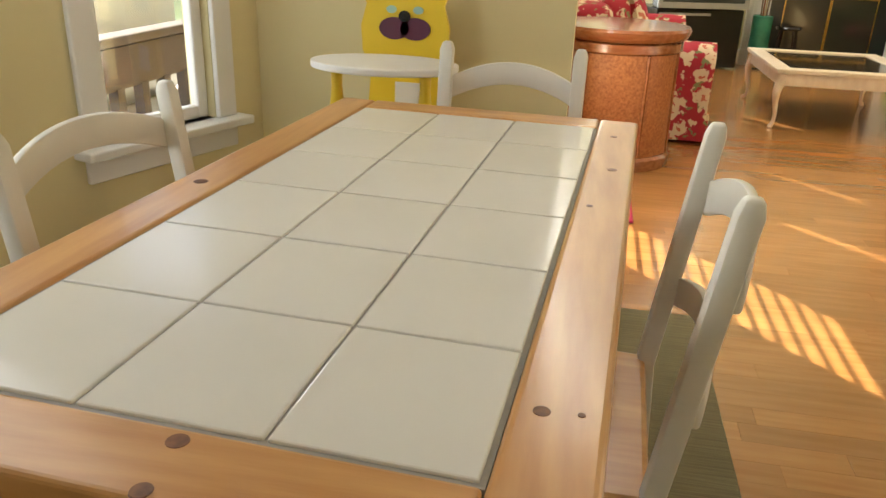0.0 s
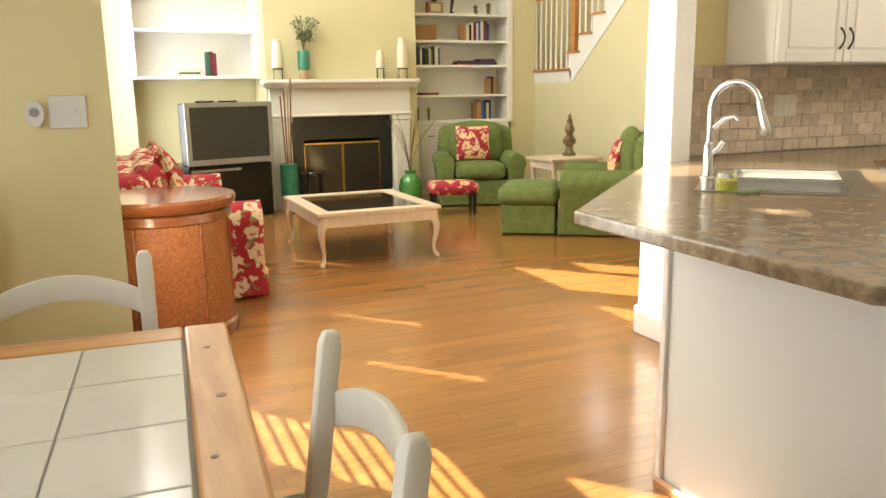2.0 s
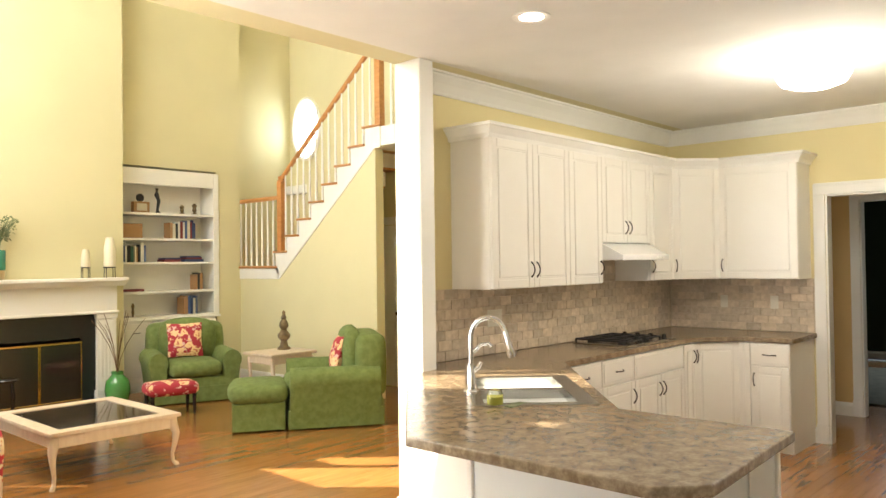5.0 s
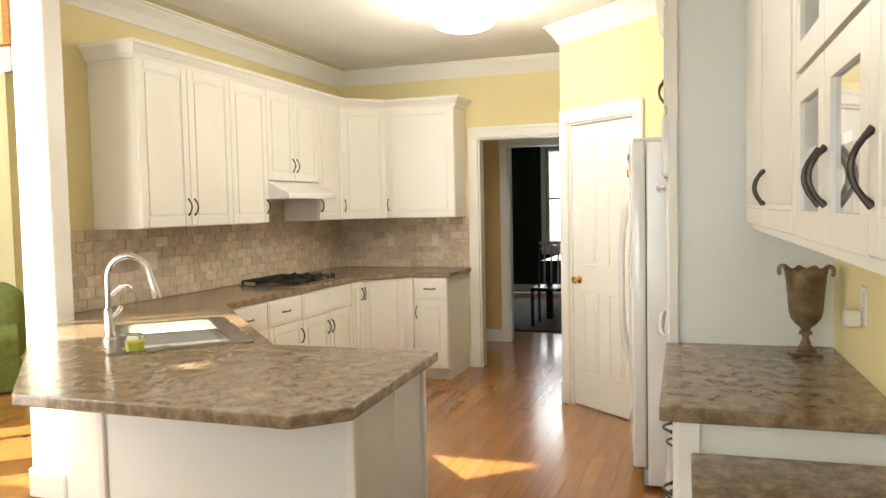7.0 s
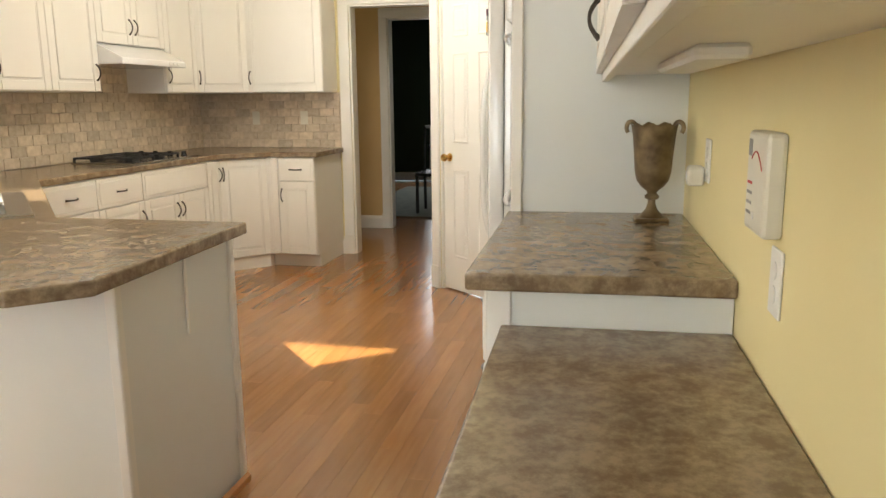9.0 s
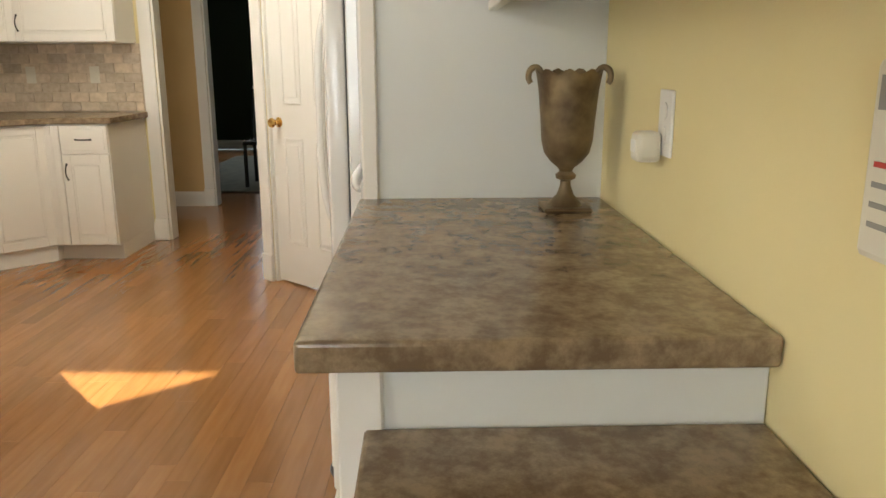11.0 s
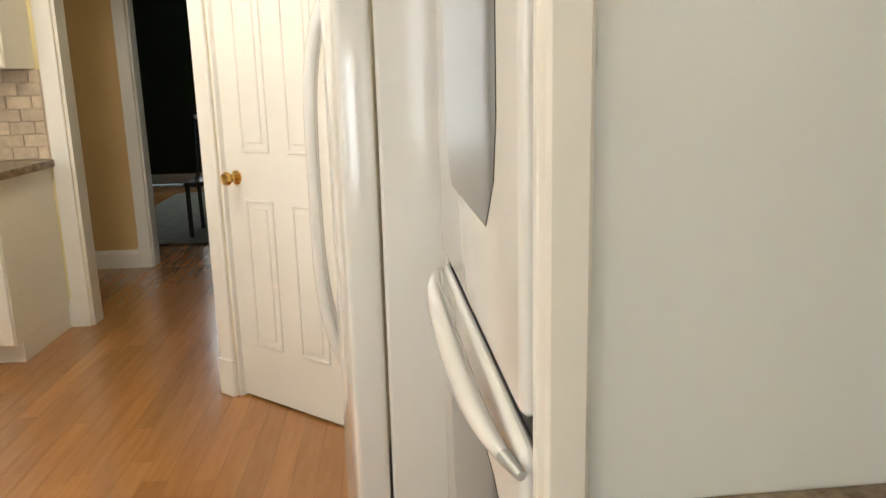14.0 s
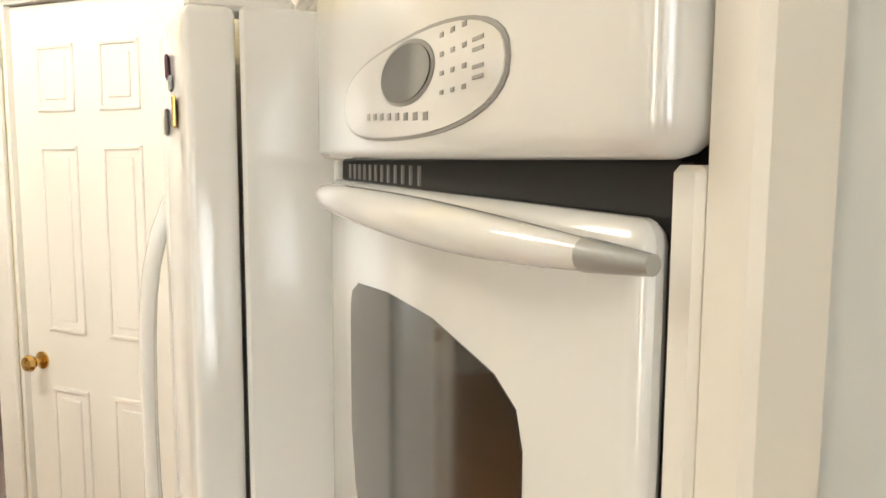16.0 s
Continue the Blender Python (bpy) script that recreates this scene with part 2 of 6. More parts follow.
GREYMARK = mat("grey_print", (0.28, 0.27, 0.25), 0.6)
REDMARK = mat("red_print", (0.45, 0.04, 0.03), 0.6)
OVENGLASS = mat("dark_oven_glass", (0.025, 0.022, 0.018), 0.06, scale=3, coat=0.4)
CLEAR = glass("clear_pane")
JARGLASS = glass("jar_glass", (0.95, 0.98, 0.92))
SPONGE = mat("yellow_green_soap", (0.62, 0.58, 0.07), 0.5)
# Emission stands for daylight: garden sheet, oval pane, two west blind faces.
DAYGLOW = glow("daylight_glow", (0.92, 0.97, 1.0), 1.9)
DININGGLOW = glow("dining_daylight_backdrop", (0.85, 0.95, 0.9), 0.95)
LAMPGLASS = glow("lit_opal_glass", (1.0, 0.95, 0.86), 3.6)
BULB = glow("lit_bulb", (1.0, 0.93, 0.8), 5.5)
BLIND = mat("white_blind_slat", (0.76, 0.75, 0.70), 0.5)
DECKWOOD = mat("weathered_dark_deck", (0.05, 0.035, 0.03), 0.8, scale=20)
# Deck boards paled to read as overexposed outdoors; the glare is in the colour.
PALEDECK = mat("glare_pale_deck_boards", (0.55, 0.52, 0.48), 0.8, scale=12)
GRASS = mat("garden_ground", (0.10, 0.15, 0.05), 1.0, colour2=(0.06, 0.09, 0.03), scale=3)
BOOKS = [mat("book_" + n, c, 0.6) for n, c in (("navy", (0.03, 0.05, 0.12)), ("maroon", (0.16, 0.02, 0.025)), ("cream", (0.62, 0.56, 0.42)), ("black", (0.02, 0.02, 0.022)), ("blue", (0.06, 0.11, 0.26)), ("green", (0.03, 0.10, 0.06)), ("white", (0.7, 0.68, 0.62)), ("tan", (0.36, 0.20, 0.09)))]

# ---- building helpers ----
XF = [Matrix.Identity(4)]          # placed parts go through this


def box(bm, a, b, bevel=0.0, seg=1):
    """A box between two corners, its edges rounded by bevel."""
    a, b = [min(p, q) for p, q in zip(a, b)], [max(p, q) for p, q in zip(a, b)]
    m = Matrix.LocRotScale([(p + q) / 2 for p, q in zip(a, b)], None, [q - p for p, q in zip(a, b)])
    r = bmesh.ops.create_cube(bm, size=1, matrix=m)
    if bevel:
        e = list({e for v in r["verts"] for e in v.link_edges})
        bmesh.ops.bevel(bm, geom=e, offset=bevel, segments=seg, profile=0.5, affect="EDGES")
    return bm


def new_box(a, b, bevel=0.0, seg=1):
    return box(bmesh.new(), a, b, bevel, seg)


def prism(pts, z0, z1, bevel=0.0, seg=2):
    """An upright prism over a plan polygon."""
    bm = bmesh.new()
    f = bm.faces.new([bm.verts.new((x, y, z0)) for x, y in pts])
    if f.normal.z > 0:
        f.normal_flip()
    r = bmesh.ops.extrude_face_region(bm, geom=[f])
    bmesh.ops.translate(bm, vec=(0, 0, z1 - z0), verts=[v for v in r["geom"] if isinstance(v, bmesh.types.BMVert)])
    bmesh.ops.recalc_face_normals(bm, faces=bm.faces)
    if bevel:
        bmesh.ops.bevel(bm, geom=list(bm.edges), offset=bevel, segments=seg, profile=0.5, affect="EDGES")
    return bm


def lathe(profile, n=24, at=(0, 0, 0), bm=None):
    """A turned body: profile rows of (radius, height)."""
    bm = bm or bmesh.new()
    rings = []
    for r, z in profile:
        rings.append([bm.verts.new((at[0] + r * math.cos(2 * math.pi * k / n), at[1] + r * math.sin(2 * math.pi * k / n), at[2] + z)) for k in range(n)])
    for p, q in zip(rings, rings[1:]):
        for k in range(n):
            bm.faces.new((p[k], p[(k + 1) % n], q[(k + 1) % n], q[k]))
    bm.faces.new(rings[0][::-1])
    bm.faces.new(rings[-1])
    return bm


def tube(points, radius, n=10, bm=None):
    """A round bar swept along points; radius may be one number or one for each point."""
    bm = bm or bmesh.new()
    pts = [Vector(p) for p in points]
    rad = radius if isinstance(radius, (list, tuple)) else [radius] * len(pts)
    rings, up = [], None
    for i, p in enumerate(pts):
        d = (pts[min(i + 1, len(pts) - 1)] - pts[max(i - 1, 0)]).normalized()
        if up is None:
            up = d.orthogonal().normalized()
        up = (up - d * up.dot(d)).normalized()
        side = d.cross(up)
        rings.append([bm.verts.new(p + (up * math.cos(2 * math.pi * k / n) + side * math.sin(2 * math.pi * k / n)) * rad[i]) for k in range(n)])
    for p, q in zip(rings, rings[1:]):
        for k in range(n):
            bm.faces.new((p[k], p[(k + 1) % n], q[(k + 1) % n], q[k]))
    bm.faces.new(rings[0][::-1])
    bm.faces.new(rings[-1])
    bmesh.ops.recalc_face_normals(bm, faces=bm.faces)
    return bm


def part(name, bm, material, parent=None, label="", smooth=False, m=None):
    """Links a bmesh as one mesh object under a thing or a part."""
    me = bpy.data.meshes.new(name)
    if m is not None:
        bm.transform(m)
    bm.transform(XF[0])
    bm.to_mesh(me)
    bm.free()
    me.materials.append(material)
    if smooth:
        me.polygons.foreach_set("use_smooth", [True] * len(me.polygons))
        me.set_sharp_from_angle(angle=radians(40))
    ob = new(name, me)
    if parent is not None:
        ob.parent = parent
        ob.matrix_parent_inverse = parent.matrix_basis.inverted()
    if label:
        ob["label"] = label
    return ob


def thing(name, at, label, category, group="", turn=0.0):
    e = new(name)
    p = XF[0] @ Vector(at)
    e.matrix_basis = Matrix.Translation(p)
    e.empty_display_size = 0.1
    return tagged(e, label, category, group)


def structure(name, bm, material, label, category, smooth=False):
    return tagged(part(name, bm, material, None, label, smooth), label, category, "", "structure")


def wall_with_holes(axis, at, thick, span, z0, z1, holes):
    """A wall in the plane axis = at .. at + thick, over span, with openings (s0, s1, h0, h1) cut right through."""
    bm = bmesh.new()
    cuts = sorted({span[0], span[1], *[h[0] for h in holes], *[h[1] for h in holes]})
    for s0, s1 in zip(cuts, cuts[1:]):
        mid = (s0 + s1) / 2
        zs = [(z0, z1)]
        for h in holes:
            if h[0] <= mid <= h[1]:
                zs = [q for a, b in zs for q in ((a, min(b, h[2])), (max(a, h[3]), b)) if q[1] - q[0] > 1e-6]
        for a, b in zs:
            if axis == "x":
                box(bm, (at, s0, a), (at + thick, s1, b))
            else:
                box(bm, (s0, at, a), (s1, at + thick, b))
    bmesh.ops.remove_doubles(bm, verts=bm.verts, dist=1e-5)
    return bm

# ---- large structure ----
CEILZ, HIGH = 2.75, 6.5
floor = structure("floor", new_box((-1.3, -2.7, -0.2), (13.0, 9.7, -0.012)), OAK_REST, "honey oak strip floor with a glossy finish", "floor")
structure("ground", new_box((-60, -60, -0.6), (60, 60, -0.5)), GRASS, "garden ground outside the house", "ground")
ceil_bm = new_box((-1.3, -2.7, CEILZ), (6.45, 3.05, CEILZ + 0.12))
structure("ceiling", ceil_bm, CEIL, "smooth white kitchen ceiling", "ceiling")
structure("ceiling_living", new_box((-0.1, 2.9, HIGH), (6.7, 9.7, HIGH + 0.12)), CEIL, "high white living room ceiling", "ceiling")
structure("ceiling_hall", new_box((6.45, -2.7, 2.6), (13.0, 9.7, 2.72)), CEIL, "white hall ceiling", "ceiling")

structure("wall_kitchen_back", wall_with_holes("x", 6.33, 0.12, (0.94, 3.37), 0, CEILZ, [(1.03, 1.862, 0, 2.07)]), YELLOW, "pale yellow painted kitchen wall with a doorway", "wall")
structure("wall_stove", new_box((2.82, 3.25, 0), (6.45, 3.37, CEILZ)), YELLOW, "pale yellow painted wall behind the cabinets", "wall")
structure("wall_above_opening", new_box((0.12, 3.05, CEILZ), (6.55, 3.25, HIGH)), LIVING, "pale yellow wall above the wide opening", "wall")
structure("wall_dining", new_box((-1.0, 2.57, 0), (0.245, 2.70, CEILZ)), YELLOW, "pale yellow painted dining nook wall", "wall")
LEFT_HOLES = [(y0, y1 + 0.114, z0, z1 + 0.127) for y0, y1, z0, z1 in (
    (3.18, 3.675, 0.40, 1.41), (3.18, 3.66, 1.78, 2.13), (3.57, 3.78, 3.18, 3.40), (5.642, 5.712, 1.34, 2.03), (4.68, 4.75, 1.23, 1.97), (7.367, 7.437, 1.62, 2.14),
    (7.28, 8.03, 3.48, 4.70), (8.15, 8.50, 4.05, 4.70), (5.04, 5.75, 3.45, 4.77), (5.93, 6.80, 3.40, 4.80), (6.03, 6.80, 4.95, 5.65))]
structure("wall_living_west", wall_with_holes("x", 0.02, 0.10, (2.70, 9.45), 0, HIGH, LEFT_HOLES), LIVING, "pale yellow living room wall with tall windows", "wall")
structure("wall_living_north", new_box((0.0, 9.45, 0), (6.7, 9.6, HIGH)), LIVING, "pale yellow living room end wall", "wall")
structure("chimney_breast", wall_with_holes("y", 8.75, 0.70, (1.85, 3.62), 0, HIGH, [(2.12, 3.26, 0.0, 0.98)]), LIVING, "pale yellow chimney breast", "wall")
structure("wall_beside_shelves", new_box((5.06, 9.1, 0), (5.43, 9.45, HIGH)), LIVING, "pale yellow wall beside the bookcase", "wall")
structure("wall_above_shelves", new_box((3.62, 9.1, 2.80), (5.06, 9.45, HIGH)), LIVING, "pale yellow wall above the bookcase", "wall")
structure("wall_above_left_shelves", new_box((0.5, 9.1, 3.75), (1.85, 9.45, HIGH)), LIVING, "pale yellow wall above the left shelves", "wall")
structure("wall_left_of_shelves", new_box((0.12, 9.1, 0), (0.5, 9.45, HIGH)), LIVING, "pale yellow wall beside the left shelves", "wall")

# stair wall: a panel below the raking string
bm = bmesh.new()
f = bm.faces.new([bm.verts.new((5.43, y, z)) for y, z in ((9.45, 0), (6.36, 0), (6.36, 2.86), (8.20, 1.36), (9.45, 1.36))])
r = bmesh.ops.extrude_face_region(bm, geom=[f])
bmesh.ops.translate(bm, vec=(0.12, 0, 0), verts=[v for v in r["geom"] if isinstance(v, bmesh.types.BMVert)])
bmesh.ops.recalc_face_normals(bm, faces=bm.faces)
structure("wall_stair", bm, LIVING, "pale yellow wall under the staircase", "wall")
structure("wall_stair_far", wall_with_holes("x", 6.55, 0.12, (3.25, 9.45), 0, HIGH, []), LIVING, "pale yellow outer wall of the stairwell", "wall")
structure("wall_hall_end", new_box((6.2, 6.2, 0), (6.32, 8.6, 2.84)), LIVING, "pale yellow wall of the back passage", "wall")
structure("upper_floor", new_box((5.43, 3.25, 2.88), (6.55, 6.50, 3.10)), WHITE, "white edge of the upper landing", "floor")

# dining bay, behind the camera and hall beyond the doorway
BAY = Matrix.Translation((-0.88, 2.57, 0)) @ Matrix.Rotation(radians(-19), 4, "Z")
XF[0] = BAY
structure("wall_bay", wall_with_holes("x", -0.12, 0.12, (-1.25, 0.0), 0, CEILZ, [(-0.68, -0.235, 0.55, 2.1)]), YELLOW, "pale yellow bay wall with a window", "wall")
XF[0] = Matrix.Identity(4)
# West and south nook openings are added, out of view, to admit daylight.
structure("wall_nook_west", wall_with_holes("x", -1.4, 0.1, (-2.7, 1.40), 0, CEILZ, [(0.1, 1.1, 0.5, 2.1)]), YELLOW, "pale yellow nook wall with an added daylight opening", "wall")
structure("wall_nook_south", wall_with_holes("y", -2.7, 0.1, (-1.4, 0.4), 0, CEILZ, [(-0.8, 0.2, 0.5, 2.1)]), YELLOW, "pale yellow nook wall with an added daylight opening", "wall")
structure("wall_nook_east", new_box((0.2, -2.6, 0), (0.3, -0.64, CEILZ)), YELLOW, "pale yellow nook wall", "wall")
structure("wall_hall", wall_with_holes("x", 7.68, 0.12, (-0.5, 5.0), 0, 2.6, [(0.6, 1.93, 0, 2.1)]), HALLTAN, "tan painted hall wall with an opening", "wall")
structure("wall_hall_south", new_box((6.45, -0.5, 0), (7.68, -0.4, 2.6)), HALLTAN, "tan painted hall wall", "wall")
structure("wall_hall_north", new_box((6.45, 4.5, 0), (7.68, 4.6, 2.6)), HALLTAN, "tan painted hall wall", "wall")
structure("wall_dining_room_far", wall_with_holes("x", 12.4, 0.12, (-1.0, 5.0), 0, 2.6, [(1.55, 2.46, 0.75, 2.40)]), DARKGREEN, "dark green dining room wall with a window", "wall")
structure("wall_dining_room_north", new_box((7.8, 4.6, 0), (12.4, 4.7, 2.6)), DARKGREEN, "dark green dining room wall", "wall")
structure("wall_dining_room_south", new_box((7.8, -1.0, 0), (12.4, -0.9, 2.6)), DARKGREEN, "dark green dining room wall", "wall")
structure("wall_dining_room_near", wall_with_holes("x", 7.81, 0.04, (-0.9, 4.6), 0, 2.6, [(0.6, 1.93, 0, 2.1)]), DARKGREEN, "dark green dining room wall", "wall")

# pantry, set across the corner
PD = Vector((-0.653, -0.757, 0))
P0 = Vector((5.30, 0.93, 0))
PANG = math.atan2(PD.y, PD.x)
XF[0] = Matrix.Translation(P0) @ Matrix.Rotation(PANG, 4, "Z")      # along the door wall; room side is -y
structure("wall_pantry", wall_with_holes("y", 0.0, 0.10, (0.0, 1.02), 0, CEILZ, [(0.09, 0.75, 0, 2.04)]), YELLOW, "pale yellow angled pantry wall with a doorway", "wall")
XF[0] = Matrix.Identity(4)
structure("wall_pantry_side", new_box((5.36, 0.86, 0), (6.33, 0.94, CEILZ)), YELLOW, "pale yellow pantry side wall", "wall")
structure("wall_pantry_front", new_box((4.58, -0.6, 0), (4.66, 0.17, CEILZ)), YELLOW, "pale yellow pantry side wall", "wall")

# the desk wall runs slightly out of square
DESK = Matrix.Translation((2.8, -0.52, 0)) @ Matrix.Rotation(radians(1.8), 4, "Z") @ Matrix.Translation((-2.8, 0.52, 0))
XF[0] = DESK
structure("wall_desk", new_box((0.2, -0.64, 0), (5.4, -0.52, CEILZ)), YELLOW, "pale yellow wall above the desk", "wall")
XF[0] = Matrix.Identity(4)


# ---- trim ----
def moulding(pts, profile):
    """A moulding whose section (out, up) follows an open line of plan points; out is to the left of the way."""
    bm = bmesh.new()
    pts = [Vector((x, y)) for x, y in pts]
    rows = []
    for i, p in enumerate(pts):
        d0 = (p - pts[i - 1]).normalized() if i else (pts[1] - p).normalized()
        d1 = (pts[i + 1] - p).normalized() if i + 1 < len(pts) else d0
        n0, n1 = Vector((-d0.y, d0.x)), Vector((-d1.y, d1.x))
        n = (n0 + n1).normalized()
        n = n / max(0.3, n.dot(n0))
        rows.append([bm.verts.new((p.x + n.x * o, p.y + n.y * o, z)) for o, z in profile])
    k = len(profile)
    for p, q in zip(rows, rows[1:]):
        for j in range(k):
            bm.faces.new((p[j], p[(j + 1) % k], q[(j + 1) % k], q[j]))
    bm.faces.new(rows[0])
    bm.faces.new(rows[-1][::-1])
    bmesh.ops.recalc_face_normals(bm, faces=bm.faces)
    return bm


def crown(z, h=0.13, out=0.11):
    return [(0, z - h), (0.012, z - h), (0.02, z - h * 0.85), (out * 0.45, z - h * 0.5), (out * 0.8, z - h * 0.22), (out * 0.85, z - h * 0.12), (out, z - h * 0.1), (out, z), (0, z)]


BASE = [(0, 0), (0.018, 0), (0.018, 0.10), (0.010, 0.125), (0, 0.13)]
P1 = P0 + PD * 1.02
structure("trim_crown_kitchen", moulding([(6.33, 0.94), (6.33, 3.25), (2.78, 3.25)], crown(CEILZ - 0.002)), WHITE, "white crown moulding round the kitchen ceiling", "crown moulding")
structure("trim_crown_pantry", moulding([(P1.x, P1.y), (P0.x, P0.y), (6.33, 0.945)], crown(CEILZ - 0.002)), WHITE, "white crown moulding on the pantry", "crown moulding")
structure("baseboard_hall", moulding([(7.68, 1.94), (7.68, 4.5)], BASE), WHITE, "white hall baseboard", "baseboard")
structure("baseboard_dining_room", moulding([(12.4, -0.9), (12.4, 4.6)], BASE), WHITE, "white dining room baseboard", "baseboard")
structure("baseboard_dining", moulding([(0.245, 2.57), (-0.87, 2.57)], BASE), WHITE, "white dining nook baseboard", "baseboard")
structure("baseboard_stair", moulding([(5.43, 6.36), (5.43, 9.1)], BASE), WHITE, "white baseboard under the stairs", "baseboard")
structure("baseboard_back", moulding([(6.33, 1.955), (6.33, 1.97)], BASE), WHITE, "white kitchen baseboard", "baseboard")


def casing(axis_m, s0, s1, top, w=0.09, d=0.02, name="trim_door", label="white door casing"):
    """Door casing on the room side (-y) of a wall at local y = 0."""
    old = XF[0]
    XF[0] = axis_m
    bm = bmesh.new()
    box(bm, (s0 - w, -d, 0), (s0, -0.001, top), 0.004)
    box(bm, (s1, -d, 0), (s1 + w, -0.001, top), 0.004)
    box(bm, (s0 - w, -d, top), (s1 + w, -0.001, top + w), 0.004)
    box(bm, (s0 - w + 0.01, -d - 0.008, top + w - 0.02), (s1 + w - 0.01, -0.001, top + w + 0.006), 0.003)
    box(bm, (s0 - w - 0.004, -d - 0.008, 0), (s0 + 0.002, -0.001, 0.16), 0.004)
    box(bm, (s1 - 0.002, -d - 0.008, 0), (s1 + w + 0.004, -0.001, 0.16), 0.004)
    structure(name, bm, WHITE, label, "door casing")
    bm = bmesh.new()
    box(bm, (s0, 0.0, 0), (s0 + 0.015, 0.12, top))
    box(bm, (s1 - 0.015, 0.0, 0), (s1, 0.12, top))
    box(bm, (s0 + 0.015, 0.0, top - 0.015), (s1 - 0.015, 0.12, top))
    structure(name + "_jamb", bm, WHITE, "white door jamb", "door casing")
    XF[0] = old


# local x runs to -y on walls facing -x
def facing_west(x):
    return Matrix.Translation((x, 0, 0)) @ Matrix.Rotation(radians(-90), 4, "Z")


casing(facing_west(6.33), -1.862, -1.03, 2.07, name="trim_kitchen_doorway", label="white casing of the kitchen doorway")
casing(facing_west(7.68), -1.93, -0.6, 2.10, w=0.085, name="trim_hall_opening", label="white casing of the dining room opening")
PANTRY = Matrix.Translation(P0) @ Matrix.Rotation(PANG, 4, "Z")
casing(PANTRY, 0.09, 0.75, 2.04, w=0.085, name="trim_pantry", label="white casing of the pantry door")


def six_panel_door(name, m, w, h, label, knob_side=1):
    """A six-panel door in local x 0..w, its face at y = 0 towards -y."""
    old = XF[0]
    XF[0] = m
    d = thing(name, (w / 2, 0.02, 0.01), label, "door")
    part("slab", new_box((0, 0, 0.01), (w, 0.035, h), 0.002), WHITE, d)
    st, mid = 0.105, 0.10
    pw = (w - 2 * st - mid) / 2
    for z0, z1 in ((0.24, 0.84), (1.02, 1.60), (1.70, 1.90)):
        for k in range(2):
            x0 = st + k * (pw + mid)
            bm = bmesh.new()
            # a sunk groove round a raised field
            for a, b in (((x0, z0), (x0 + pw, z0 + 0.014)), ((x0, z1 - 0.014), (x0 + pw, z1)), ((x0, z0), (x0 + 0.014, z1)), ((x0 + pw - 0.014, z0), (x0 + pw, z1))):
                box(bm, (a[0], -0.006, a[1]), (b[0], 0.002, b[1]), 0.003)
            box(bm, (x0 + 0.035, -0.005, z0 + 0.035), (x0 + pw - 0.035, 0.002, z1 - 0.035), 0.004)
            part("panel", bm, WHITE, d)
    x = w - 0.065 if knob_side > 0 else 0.065
    k = part("door_knob", lathe([(0.028, 0), (0.028, 0.006), (0.010, 0.012), (0.010, 0.03), (0.022, 0.038), (0.028, 0.05), (0.022, 0.062), (0.0, 0.066)], 20), BRASS, d, "polished brass knob", True, m=Matrix.Translation((x, 0.0, 0.92)) @ Matrix.Rotation(radians(90), 4, "X"))
    XF[0] = old
    return d


six_panel_door("door_pantry", PANTRY @ Matrix.Translation((0.105, 0.02, 0)), 0.63, 2.02, "white six-panel pantry door with a brass knob, closed", -1)


# ---- kitchen ----
structure("post", new_box((2.70, 3.04, 0), (2.82, 3.25, CEILZ), 0.006), WHITE, "white painted square post at the peninsula", "post")
structure("trim_post_base", new_box((2.68, 3.02, 0), (2.825, 3.26, 0.15), 0.008), WHITE, "white plinth of the post", "baseboard")


def pull(parent, p, way, length=0.10, out=(0, -1, 0), r=0.0045):
    """A bowed bar pull centred at p, lying along way, standing out."""
    p, way, out = Vector(p), Vector(way), Vector(out)
    pts = []
    for k in range(9):
        s = -1 + k / 4
        pts.append(p + way * (s * length / 2) + out * (0.004 + 0.026 * (1 - s * s)))
    return part("handle", tube(pts, [r * (1.5 if k in (0, 8) else 1) for k in range(9)], 8), BLACKMETAL, parent, "dark bronze bowed pull", True)


def raised_door(parent, m, w, h, name="door", glass_pane=False, arch=False):
    """A raised-panel cabinet front in local x 0..w, z 0..h, face towards -y, thickness 20 mm."""
    bm = bmesh.new()
    s = 0.055 if w > 0.25 else 0.045
    if glass_pane:
        bm.free()
        door = part(name, wall_with_holes("y", -0.02, 0.02, (0, w), 0, h, [(s, w - s, s, h - s)]), CAB, parent, m=m)
        pane = part("pane", new_box((s - 0.004, -0.012, s - 0.004), (w - s + 0.004, -0.008, h - s + 0.004)), CLEAR, door, m=m)
        pane.visible_shadow = False
        return door
    box(bm, (0, -0.016, 0), (w, 0, h), 0.004, 2)
    door = part(name, bm, CAB, parent, m=m)
    if h > 0.2:
        t = 0.012
        for piece, a, b in (("stile", (0, 0), (s, h)), ("stile", (w - s, 0), (w, h)), ("rail", (s, 0), (w - s, s)), ("rail", (s, h - s), (w - s, h))):
            part(piece, new_box((a[0] + 0.001, -0.021, a[1] + 0.001), (b[0] - 0.001, -0.015, b[1] - 0.001), 0.0025), CAB, door, m=m)
        part("raised_panel", new_box((s + t, -0.0225, s + t), (w - s - t, -0.015, h - s - t), 0.007, 2), CAB, door, m=m)
    else:
        part("raised_panel", new_box((0.02, -0.020, 0.02), (w - 0.02, -0.015, h - 0.02), 0.003), CAB, door, m=m)
    return door


def facing(x, y, deg):
    """Local x along the front, face towards local -y."""
    return Matrix.Translation((x, y, 0)) @ Matrix.Rotation(radians(deg), 4, "Z")


